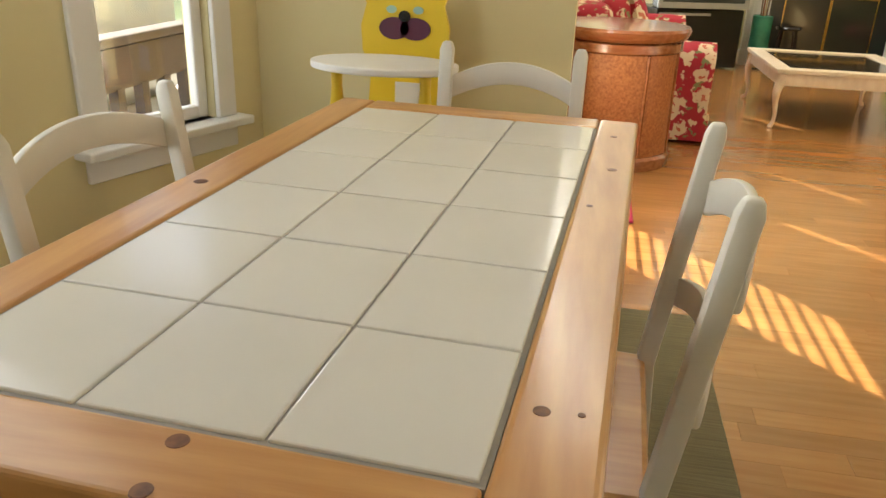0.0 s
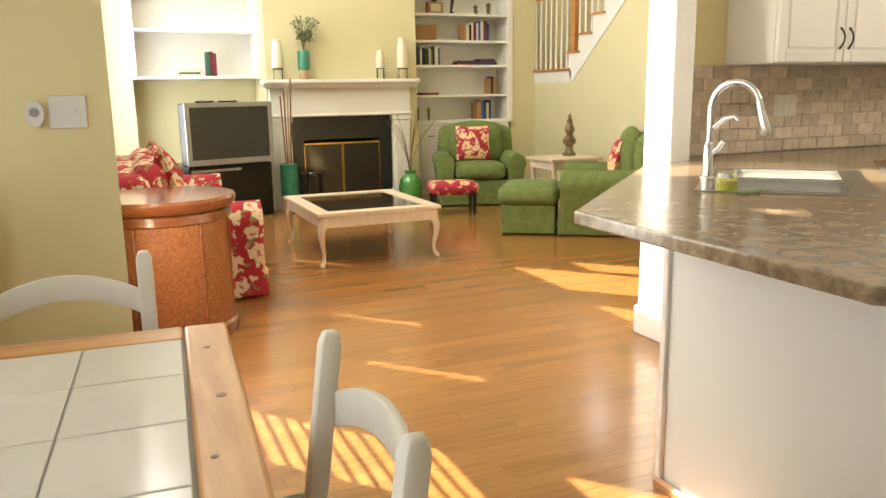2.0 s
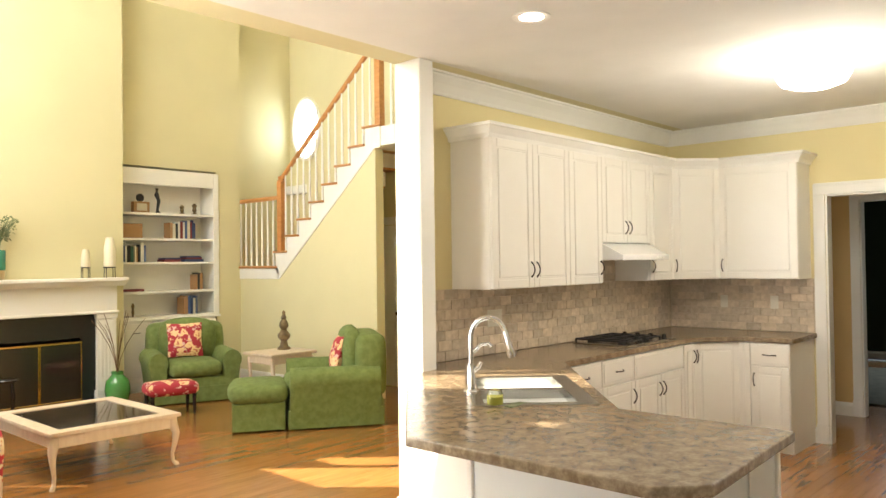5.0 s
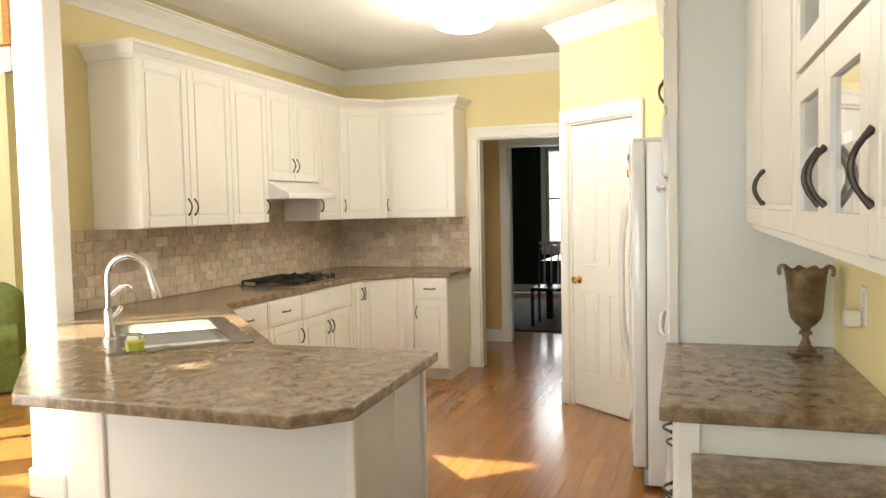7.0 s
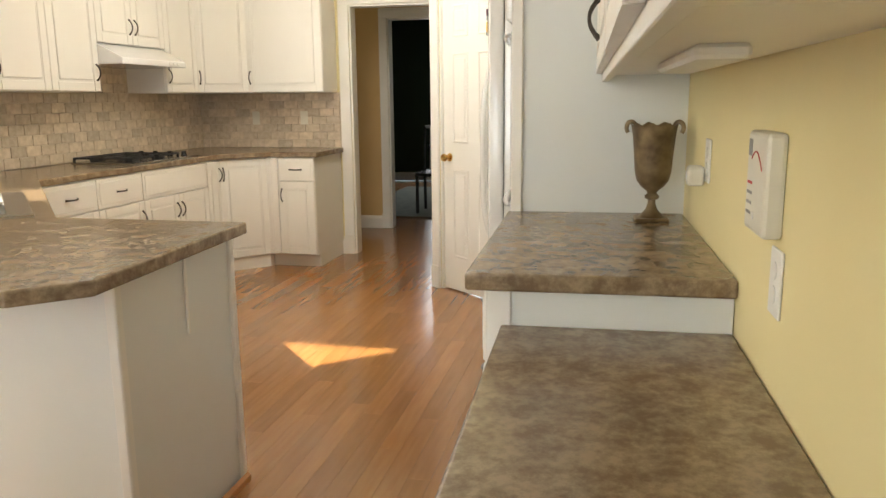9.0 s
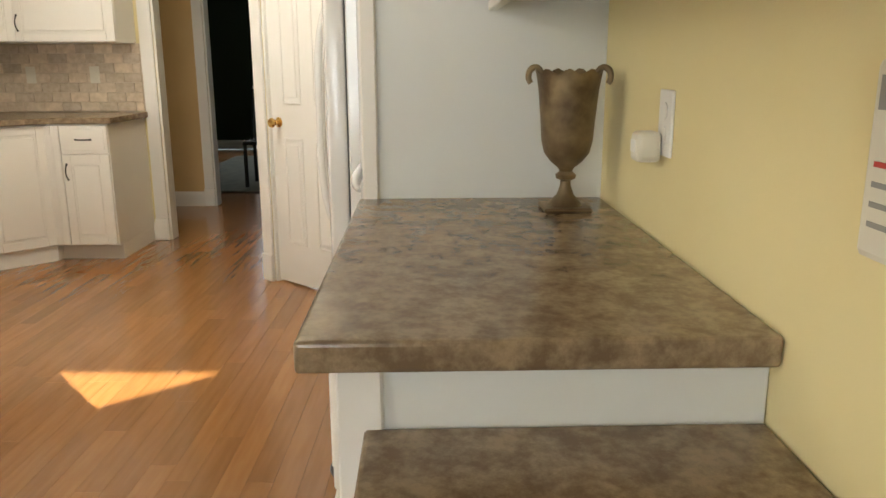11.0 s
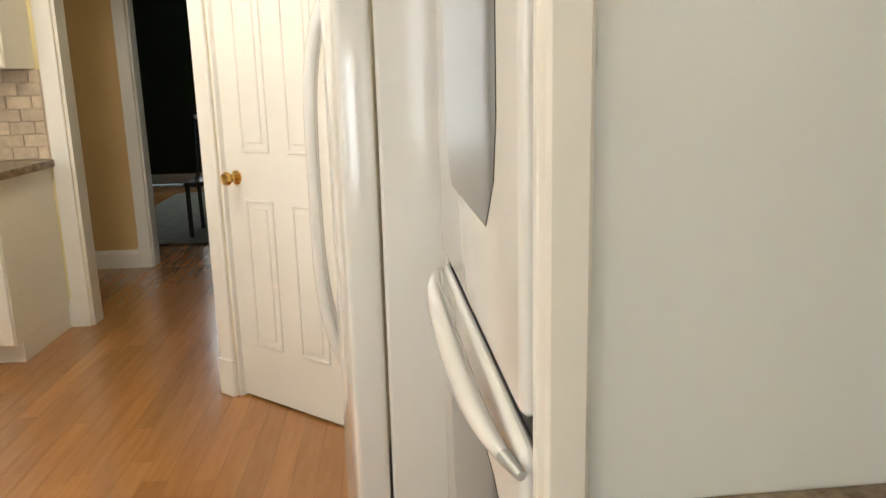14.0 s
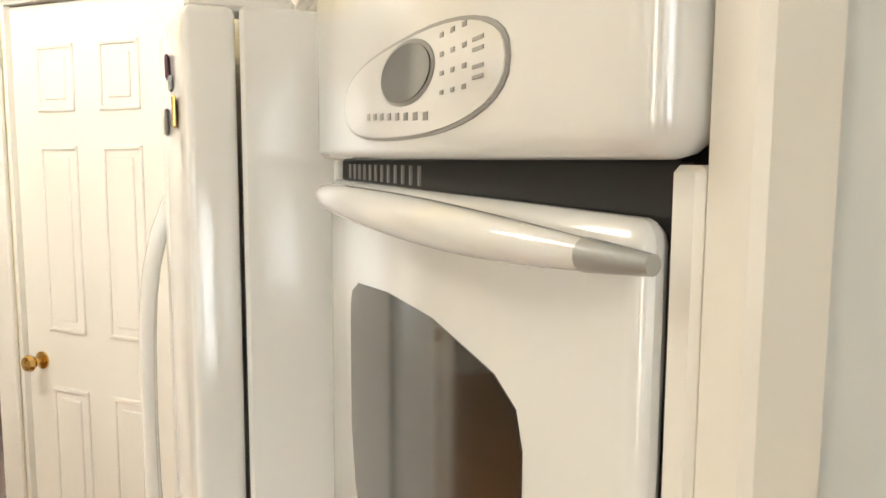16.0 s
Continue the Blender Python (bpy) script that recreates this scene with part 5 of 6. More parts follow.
def window(m, s0, s1, z0, z1, name, label, sashes=1, sill=True, w=0.085, mid=True):
    """Casing, sash and pane for an opening in a wall whose room face is local y = 0 (room at -y)."""
    old = XF[0]
    XF[0] = m
    wn_ = tagged(thing(name, ((s0 + s1) / 2, 0, z0), label, "window"), kind="structure")
    bm = bmesh.new()
    box(bm, (s0 - w, -0.022, z0 - 0.0), (s0, -0.001, z1), 0.004)
    box(bm, (s1, -0.022, z0 - 0.0), (s1 + w, -0.001, z1), 0.004)
    box(bm, (s0 - w, -0.024, z1), (s1 + w, -0.001, z1 + w), 0.004)
    part("window_casing", bm, WHITE, wn_)
    if sill:
        part("window_sill", new_box((s0 - w - 0.03, -0.075, z0 - 0.03), (s1 + w + 0.03, 0.05, z0), 0.006, 2), WHITE, wn_)
        part("apron", new_box((s0 - w, -0.02, z0 - 0.11), (s1 + w, -0.001, z0 - 0.031), 0.004), WHITE, wn_)
    bm = bmesh.new()
    f = 0.045
    for a, b in (((s0, z0), (s0 + f, z1)), ((s1 - f, z0), (s1, z1)), ((s0 + f, z0), (s1 - f, z0 + f)), ((s0 + f, z1 - f), (s1 - f, z1))):
        box(bm, (a[0], 0.03, a[1]), (b[0], 0.07, b[1]), 0.004)
    if mid:
        box(bm, (s0 + f, 0.03, (z0 + z1) / 2 - 0.02), (s1 - f, 0.07, (z0 + z1) / 2 + 0.02), 0.004)
    part("window_frame", bm, WHITE, wn_)
    p = part("pane", new_box((s0 + f - 0.005, 0.048, z0 + f - 0.005), (s1 - f + 0.005, 0.052, z1 - f + 0.005)), CLEAR, wn_)
    p.visible_shadow = False
    XF[0] = old
    return wn_


# bay window: local x along the wall, room on -y
BAYW = BAY @ Matrix.Rotation(radians(90), 4, "Z")
window(BAYW, -0.68, -0.235, 0.55, 2.1, "window_bay", "white double-hung bay window with a deep sill")
# The next two windows are unseen, fitted to the added daylight openings.
window(Matrix.Translation((-1.3, 0, 0)) @ Matrix.Rotation(radians(90), 4, "Z"), 0.1, 1.1, 0.5, 2.1, "window_nook_unseen", "unseen white double-hung nook window, added for daylight")
window(Matrix.Translation((0, -2.6, 0)) @ Matrix.Rotation(math.pi, 4, "Z"), -0.2, 0.8, 0.5, 2.1, "window_south_unseen", "unseen white double-hung nook window, added for daylight")
# deck outside the bay
dkk = thing("deck_railing", (-2.2, 3.2, -0.5), "weathered dark deck railing outside the window", "railing")
part("deck_boards", new_box((-6.0, 1.0, -0.2), (-1.5, 8.5, -0.12)), PALEDECK, dkk)
part("top_rail", new_box((-2.35, 1.4, 0.55), (-2.2, 8.0, 0.60), 0.006), DECKWOOD, dkk)
part("skirt_rail", new_box((-2.30, 1.4, 0.30), (-2.26, 8.0, 0.53)), DECKWOOD, dkk)
for k in range(26):
    part("baluster", new_box((-2.31, 1.5 + k * 0.25, -0.13), (-2.25, 1.57 + k * 0.25, 0.31)), DECKWOOD, dkk)
gr = thing("covered_grill", (-3.6, 5.2, -0.12), "garden grill under a pale grey cover on the deck", "grill")
bm = new_box((-4.3, 4.5, -0.12), (-3.0, 5.9, 0.95), 0.16, 4)
part("cover", bm, SILVER, gr, smooth=True)
structure("backdrop_garden", new_box((-9.0, -6.0, -0.5), (-8.9, 14.0, 5.0)), DAYGLOW, "overexposed garden daylight beyond the deck", "backdrop")
# Added slab, out of view: keeps sun through the bay off the table.
structure("bay_sun_blocker", new_box((-5.0, -3.0, 2.75), (-0.9, 4.4, 2.85)), DECKWOOD, "unseen slab added to block sun through the bay window", "roof")

# ---- living room ----
ct2 = thing("coffee_table", (2.05, 6.1, 0), "whitewashed coffee table with cabriole legs and a smoked glass top", "table")
CX0, CX1, CY0, CY1, CZ = 1.56, 2.54, 5.50, 6.68, 0.405
part("top_frame", slab_with_hole([(CX0, CY0), (CX1, CY0), (CX1, CY1), (CX0, CY1)], [[(CX0 + 0.11, CY0 + 0.11), (CX1 - 0.11, CY0 + 0.11), (CX1 - 0.11, CY1 - 0.11), (CX0 + 0.11, CY1 - 0.11)]], CZ - 0.03, CZ, 0.006), BLUSH, ct2)
part("glass_top", new_box((CX0 + 0.105, CY0 + 0.105, CZ - 0.018), (CX1 - 0.105, CY1 - 0.105, CZ - 0.008)), SMOKED, ct2, "dark smoked glass panel")
part("apron", slab_with_hole([(CX0 + 0.03, CY0 + 0.03), (CX1 - 0.03, CY0 + 0.03), (CX1 - 0.03, CY1 - 0.03), (CX0 + 0.03, CY1 - 0.03)], [[(CX0 + 0.055, CY0 + 0.055), (CX1 - 0.055, CY0 + 0.055), (CX1 - 0.055, CY1 - 0.055), (CX0 + 0.055, CY1 - 0.055)]], CZ - 0.115, CZ - 0.031, 0.003), BLUSH, ct2)
for sx, x in ((-1, CX0 + 0.05), (1, CX1 - 0.05)):
    for sy, y in ((-1, CY0 + 0.05), (1, CY1 - 0.05)):
        d = Vector((sx, sy, 0)).normalized()
        prof = [(0.0, CZ - 0.04, 0.034), (0.006, CZ - 0.10, 0.036), (0.03, 0.25, 0.028), (0.022, 0.18, 0.02), (0.0, 0.09, 0.014), (0.006, 0.035, 0.013), (0.03, 0.012, 0.018), (0.04, 0.0, 0.014)]
        part("leg", tube([Vector((x, y, z)) + d * o for o, z, r in prof], [r for o, z, r in prof], 10), BLUSH, ct2, "curved cabriole leg", True)

dr = thing("drum_cabinet", (0.44, 4.36, 0), "round woven rattan drum cabinet with a polished red-brown top", "cabinet")
DC = (0.45, 4.38, 0)
part("body", lathe([(0.335, 0.07), (0.34, 0.08), (0.335, 0.68)], 48, DC), RATTAN, dr, smooth=True)
part("plinth", lathe([(0.355, 0), (0.36, 0.01), (0.36, 0.06), (0.345, 0.075)], 48, DC), MAHOG, dr, smooth=True)
part("top", lathe([(0.345, 0.68), (0.365, 0.69), (0.38, 0.715), (0.385, 0.735), (0.375, 0.75), (0.0, 0.752)], 48, DC), MAHOG, dr, smooth=True)
part("collar", lathe([(0.339, 0.62), (0.352, 0.63), (0.352, 0.672), (0.339, 0.68)], 48, DC), MAHOG, dr, smooth=True)
for a in (-118, -62, -20, -160):
    c_, s_ = math.cos(radians(a)), math.sin(radians(a))
    part("door_stile", tube([(DC[0] + 0.338 * c_, DC[1] + 0.338 * s_, 0.08), (DC[0] + 0.338 * c_, DC[1] + 0.338 * s_, 0.62)], 0.010, 6), MAHOG, dr)


def cushion(a, b, puff=0.04, seg=4):
    """A stuffed block with softened, slightly domed faces."""
    bm = new_box(a, b, min(0.07, 0.35 * min(abs(q - p) for p, q in zip(a, b))), seg)
    bmesh.ops.subdivide_edges(bm, edges=[e for e in bm.edges if e.calc_length() > 0.15], cuts=4, use_grid_fill=True)
    c = [(p + q) / 2 for p, q in zip(a, b)]
    h = [abs(q - p) / 2 for p, q in zip(a, b)]
    for v in bm.verts:
        u = [(v.co[i] - c[i]) / h[i] for i in range(3)]
        for i in range(3):
            j, k = (i + 1) % 3, (i + 2) % 3
            if abs(u[i]) > 0.7:
                v.co[i] += math.copysign(puff * max(0, 1 - u[j] ** 2) * max(0, 1 - u[k] ** 2), u[i])
    bmesh.ops.recalc_face_normals(bm, faces=bm.faces)
    return bm


def rolled_arm(x0, x1, y0, y1, z0, z1, out):
    """An upholstered arm with a rolled top, along y."""
    bm = bmesh.new()
    w = x1 - x0
    r = w * 0.62
    prof = [(x0 + w * 0.12, z0), (x1 - w * 0.12, z0)]
    cx = (x0 + x1) / 2 + out * 0.02
    for k in range(13):
        a = -0.6 + k / 12 * (math.pi + 1.2)
        prof.append((cx + r * math.cos(a), z1 - r + r * math.sin(a)))
    rows = []
    for y, s in ((y0, 0.86), (y0 + 0.02, 0.97), (y0 + 0.05, 1.0), (y1, 1.0)):
        rows.append([bm.verts.new((cx + (x - cx) * s, y, z0 + (z - z0) * (0.985 + 0.015 * s))) for x, z in prof])
    n = len(prof)
    for p, q in zip(rows, rows[1:]):
        for k in range(n):
            bm.faces.new((p[k], p[(k + 1) % n], q[(k + 1) % n], q[k]))
    bm.faces.new(rows[0])
    bm.faces.new(rows[-1][::-1])
    bmesh.ops.recalc_face_normals(bm, faces=bm.faces)
    return bm


def pillow(parent_name, m, w, h, t, material, label, category="cushion"):
    old = XF[0]
    XF[0] = m
    bm = bmesh.new()
    n = 10
    grid = {}
    for side in (-1, 1):
        for i in range(n + 1):
            for j in range(n + 1):
                u, v = -1 + 2 * i / n, -1 + 2 * j / n
                k = (1 - abs(u) ** 2.5) * (1 - abs(v) ** 2.5)
                if side == 1 and (i in (0, n) or j in (0, n)):
                    grid[side, i, j] = grid[-1, i, j]
                    continue
                e = 1 - 0.06 * (1 - abs(u * v))
                grid[side, i, j] = bm.verts.new((u * w / 2 * e, side * t / 2 * k ** 0.6, v * h / 2 * e))
        for i in range(n):
            for j in range(n):
                q = [grid[side, i, j], grid[side, i + 1, j], grid[side, i + 1, j + 1], grid[side, i, j + 1]]
                bm.faces.new(q if side == -1 else q[::-1])
    bmesh.ops.recalc_face_normals(bm, faces=bm.faces)
    p = thing(parent_name, (0, 0, 0), label, category)
    part("cover", bm, material, p, smooth=True)
    XF[0] = old
    return p


def armchair(m, material, label, name="armchair", w=0.95, d=0.90, seats=1, back=0.86, arm=0.58):
    """Local: sitter looks towards -y; centred on x; front at y = -d / 2."""
    old = XF[0]
    XF[0] = m
    c = thing(name, (0, 0, 0), label, "sofa" if seats > 1 else "armchair")
    f, b, aw = -d / 2, d / 2, 0.19
    part("base", cushion((-w / 2 + 0.03, f + 0.02, 0.02), (w / 2 - 0.03, b, 0.30), 0.004, 2), material, c, smooth=True)
    part("skirt", new_box((-w / 2 + 0.02, f + 0.01, 0.015), (w / 2 - 0.02, b - 0.01, 0.19), 0.006), material, c)
    part("back", cushion((-w / 2 + 0.05, b - 0.26, 0.28), (w / 2 - 0.05, b + 0.02, back), 0.03, 4), material, c, smooth=True)
    for sx in (-1, 1):
        x0, x1 = (w / 2 - aw, w / 2) if sx > 0 else (-w / 2, -w / 2 + aw)
        part("arm", rolled_arm(x0, x1, f + 0.03, b - 0.05, 0.02, arm, sx), material, c, "rolled arm", True)
    sw = (w - 2 * aw) / seats
    for k in range(seats):
        part("seat_cushion", cushion((-w / 2 + aw + k * sw + 0.005, f, 0.30), (-w / 2 + aw + (k + 1) * sw - 0.005, b - 0.24, 0.46), 0.025), material, c, smooth=True)
        if seats > 1:
            part("back_cushion", cushion((-w / 2 + aw + k * sw + 0.01, b - 0.38, 0.45), (-w / 2 + aw + (k + 1) * sw - 0.01, b - 0.18, back + 0.04), 0.05), material, c, smooth=True)
    if seats == 1:
        part("back_cushion", cushion((-w / 2 + aw + 0.0, b - 0.36, 0.46), (w / 2 - aw - 0.0, b - 0.20, back + 0.03), 0.05), material, c, smooth=True)
    XF[0] = old
    return c


def turned(x, y, deg):
    return Matrix.Translation((x, y, 0)) @ Matrix.Rotation(radians(deg), 4, "Z")


M1 = turned(4.16, 8.22, -20)
armchair(M1, GREENFAB, "green chenille armchair with rolled arms in the corner")
pillow("cushion", M1 @ Matrix.Translation((-0.05, 0.02, 0.68)) @ Matrix.Rotation(radians(-14), 4, "X"), 0.40, 0.40, 0.14, FLORAL_SMALL, "red floral cushion on the green armchair")
M2 = turned(4.40, 5.92, -124)
armchair(M2, GREENFAB, "green chenille armchair with a matching ottoman", d=0.92)
pillow("cushion", M2 @ Matrix.Translation((0.05, 0.05, 0.66)) @ Matrix.Rotation(radians(-14), 4, "X"), 0.38, 0.38, 0.14, FLORAL_SMALL, "red floral cushion on the green armchair by the wall")
XF[0] = turned(3.74, 6.22, -124)
ot = thing("ottoman", (0, 0, 0), "green chenille ottoman with a tufted cushion and skirt", "ottoman")
part("skirt", new_box((-0.31, -0.24, 0.015), (0.31, 0.24, 0.27), 0.012, 2), GREENFAB, ot)
part("cushion_top", cushion((-0.325, -0.255, 0.27), (0.325, 0.255, 0.43), 0.035), GREENFAB, ot, smooth=True)
XF[0] = Matrix.Identity(4)
MS_ = turned(0.62, 5.85, 90)
armchair(MS_, FLORAL, "red floral sofa with rolled arms", "sofa", w=2.05, d=0.92, seats=2, back=0.80, arm=0.62)
for k, (x, a) in enumerate(((-0.62, 12), (-0.30, -10), (0.5, 8))):
    pillow("cushion", MS_ @ Matrix.Translation((x, 0.06, 0.72)) @ Matrix.Rotation(radians(a), 4, "Y") @ Matrix.Rotation(radians(-18), 4, "X"), 0.46, 0.44, 0.17, FLORAL, "red floral cushion propped on the sofa")
XF[0] = turned(3.50, 7.45, -14)
fs = thing("footstool", (0, 0, 0), "small footstool with a red floral seat and dark legs", "footstool")
part("seat", cushion((-0.25, -0.17, 0.22), (0.25, 0.17, 0.34), 0.02), FLORAL_SMALL, fs, smooth=True)
for sx in (-1, 1):
    for sy in (-1, 1):
        part("leg", lathe([(0.012, 0), (0.018, 0.1), (0.022, 0.22)], 12, (sx * 0.21, sy * 0.13, 0)), BLACK, fs, smooth=True)
XF[0] = Matrix.Identity(4)
st = thing("side_table", (4.72, 7.2, 0), "whitewashed square side table between the armchairs", "table")
part("top", new_box((4.42, 6.98, 0.53), (5.06, 7.52, 0.56), 0.006, 2), BLUSH, st)
part("apron", new_box((4.46, 7.02, 0.44), (5.02, 7.48, 0.53), 0.003), BLUSH, st)
for x in (4.47, 5.01):
    for y in (7.03, 7.47):
        part("leg", tube([(x, y, 0.5), (x + 0.01, y - 0.01, 0.3), (x, y, 0)], [0.025, 0.02, 0.014], 10), BLUSH, st, smooth=True)
fl = thing("carved_finial", (4.86, 7.34, 0.56), "dark carved wooden finial ornament on the side table", "ornament")
part("stem", lathe([(0.075, 0), (0.075, 0.02), (0.05, 0.04), (0.035, 0.10), (0.07, 0.14), (0.075, 0.17), (0.045, 0.21), (0.03, 0.23), (0.055, 0.27), (0.05, 0.31), (0.025, 0.35), (0.035, 0.37), (0.015, 0.41), (0.022, 0.43), (0.0, 0.46)], 20, (4.86, 7.34, 0.56)), ANTIQUE, fl, smooth=True)

# fireplace
fp = thing("fireplace_mantel", (2.67, 8.7, 0), "white painted fireplace mantel with fluted pilasters", "fireplace")
FY = 8.748
part("shelf", new_box((1.78, 8.50, 1.385), (3.57, FY, 1.425), 0.008, 2), WHITE, fp)
part("bed_mould", moulding([(3.53, FY), (3.53, 8.58), (1.82, 8.58), (1.82, FY)][::-1], [(0, 1.33), (-0.01, 1.33), (-0.05, 1.385), (0, 1.385)]), WHITE, fp)
part("frieze", new_box((1.86, 8.63, 1.03), (3.49, FY, 1.384), 0.004), WHITE, fp)
part("frieze_rail", new_box((1.84, 8.615, 1.02), (3.51, FY, 1.05), 0.006), WHITE, fp)
for x0 in (1.86, 3.27):
    p = part("pilaster", new_box((x0, 8.65, 0.0), (x0 + 0.22, FY, 1.02), 0.004), WHITE, fp)
    part("plinth_block", new_box((x0 - 0.015, 8.63, 0.0), (x0 + 0.235, FY - 0.001, 0.16), 0.005), WHITE, fp)
    part("capital", new_box((x0 - 0.012, 8.635, 0.96), (x0 + 0.232, FY - 0.001, 1.018), 0.006), WHITE, fp)
    for k in range(4):
        part("flute", new_box((x0 + 0.035 + k * 0.042, 8.645, 0.19), (x0 + 0.06 + k * 0.042, 8.652, 0.93), 0.003), WHITE, fp)
sr = part("surround", wall_with_holes("y", 8.70, 0.05, (2.08, 3.27), 0, 1.02, [(2.22, 3.12, 0.0, 0.76)]), SLATE, fp, "black slate surround")
part("hearth", new_box((1.95, 8.35, 0.0), (3.40, 8.70, 0.02), 0.004), SLATE, fp)
fb = thing("firebox", (2.67, 8.9, 0.0), "sooty firebox behind brass-trimmed glass doors", "fireplace insert")
bm = bmesh.new()
box(bm, (2.14, 9.2, 0.0), (3.24, 9.24, 0.97))
box(bm, (2.14, 8.76, 0.0), (2.18, 9.2, 0.97))
box(bm, (3.20, 8.76, 0.0), (3.24, 9.2, 0.97))
box(bm, (2.18, 8.76, 0.93), (3.20, 9.2, 0.97))
box(bm, (2.18, 8.76, 0.0), (3.20, 9.2, 0.03))
part("liner", bm, SOOT, fb)
part("brass_rail", new_box((2.22, 8.69, 0.70), (3.12, 8.71, 0.725), 0.004), BRASS, fb)
part("brass_rail", new_box((2.22, 8.69, 0.06), (3.12, 8.71, 0.085), 0.004), BRASS, fb)
for x in (2.22, 2.655, 2.67, 3.105):
    part("door_stile", new_box((x, 8.692, 0.085), (x + 0.012, 8.708, 0.70), 0.002), BRASS, fb)
for x in (2.235, 2.685):
    part("glass_door", new_box((x, 8.698, 0.086), (x + 0.42, 8.702, 0.70)), OVENGLASS, fb, "dark glass door")
for k in range(3):
    part("log", tube([(2.35 + 0.05 * k, 8.85 + 0.06 * k, 0.12 + 0.05 * k), (2.95 - 0.04 * k, 8.88 + 0.05 * k, 0.13 + 0.05 * k)], 0.045, 10), TWIG, fb, smooth=True)

for x, h, r in ((1.96, 0.30, 0.062), (3.13, 0.20, 0.05), (3.40, 0.34, 0.065)):
    cs = thing("candle_holder", (x, 8.62, 1.425), "cream pillar candle on a black wire stand", "candle holder", "candle holders on the mantel")
    part("candle", lathe([(r * 0.85, 0.12), (r, 0.13), (r * 0.96, 0.12 + h * 0.6), (r * 0.6, 0.12 + h), (0.0, 0.12 + h)], 20, (x, 8.62, 1.425)), WAX, cs, smooth=True)
    part("ring", lathe([(r, 0.11), (r * 1.05, 0.115), (r, 0.12)], 20, (x, 8.62, 1.425)), IRON, cs)
    for k in range(4):
        a = k * math.pi / 2 + 0.6
        part("wire_leg", tube([(x + r * math.cos(a), 8.62 + r * math.sin(a), 1.54), (x + r * 1.05 * math.cos(a), 8.62 + r * 1.05 * math.sin(a), 1.4255)], 0.004, 6), IRON, cs)


def sprays(parent, base, n, h, spread, leaf, rnd, name="stem"):
    for k in range(n):
        a = rnd.uniform(0, 2 * math.pi)
        s = rnd.uniform(0.3, 1) * spread
        pts = [Vector(base) + Vector((s * math.cos(a) * t ** 1.6, 0.4 * s * math.sin(a) * t ** 1.6, h * rnd.uniform(0.96, 1.04) * t * (1 - 0.25 * t * s / spread))) for t in (0, 0.25, 0.5, 0.75, 1)]
        part(name, tube(pts, 0.0035, 5), TWIG if not leaf else LEAF, parent)
        if leaf:
            bm = bmesh.new()
            for j in range(14):
                t = rnd.uniform(0.35, 1.0)
                p = pts[0].lerp(pts[-1], t) + Vector((rnd.uniform(-0.04, 0.04), rnd.uniform(-0.04, 0.04), rnd.uniform(-0.03, 0.05)))
                m = Matrix.Translation(p) @ Euler((rnd.uniform(-1, 1), rnd.uniform(-1, 1), rnd.uniform(0, 6.3))).to_matrix().to_4x4()
                v = [bm.verts.new(m @ Vector(q)) for q in ((-0.025, 0, 0), (0, -0.010, 0.004), (0.028, 0, 0), (0, 0.010, 0.004))]
                bm.faces.new(v)
            part("leaves", bm, LEAF, parent)


rnd = random.Random(7)
pp = thing("potted_plant", (2.30, 8.62, 1.425), "leafy green plant in a teal and bamboo pot on the mantel", "plant")
part("pot", lathe([(0.045, 0), (0.055, 0.02), (0.055, 0.10)], 20, (2.25, 8.62, 1.425)), BAMBOO, pp, smooth=True)
part("pot_body", lathe([(0.062, 0.10), (0.066, 0.12), (0.066, 0.30), (0.058, 0.31), (0.0, 0.29)], 20, (2.25, 8.62, 1.425)), TEALGLAZE, pp, smooth=True)
sprays(pp, (2.25, 8.62, 1.71), 14, 0.42, 0.24, True, rnd)
gv = thing("green_vase", (3.38, 8.40, 0.02), "round green glazed floor vase with dry twigs", "vase")
part("body", lathe([(0.09, 0), (0.12, 0.05), (0.135, 0.16), (0.12, 0.26), (0.075, 0.31), (0.06, 0.33), (0.07, 0.36), (0.055, 0.355), (0.0, 0.30)], 28, (3.38, 8.40, 0.02)), GREENGLAZE, gv, smooth=True)
sprays(gv, (3.38, 8.40, 0.34), 10, 0.75, 0.42, False, rnd, "twig")
tv_ = thing("floor_vase", (2.0, 8.42, 0.02), "tall green cylinder vase with bamboo base and canes", "vase")
part("base", lathe([(0.085, 0), (0.085, 0.16)], 20, (1.98, 8.42, 0.02)), BAMBOO, tv_)
part("body", lathe([(0.095, 0.16), (0.10, 0.18), (0.10, 0.50), (0.09, 0.51), (0.0, 0.49)], 20, (1.98, 8.42, 0.02)), TEALGLAZE, tv_, smooth=True)
for k in range(4):
    part("cane", tube([(1.96 + 0.015 * k, 8.42, 0.45), (1.93 + 0.04 * k, 8.44, 1.25 + 0.06 * k)], 0.008, 6), (TWIG, MAHOG, BAMBOO, TWIG)[k], tv_)
bs = thing("black_stool", (2.25, 8.45, 0.02), "small black carved stool by the hearth", "stool")
part("seat", lathe([(0.12, 0.40), (0.13, 0.415), (0.12, 0.43), (0.0, 0.43)], 24, (2.25, 8.45, 0.0)), BLACK, bs, smooth=True)
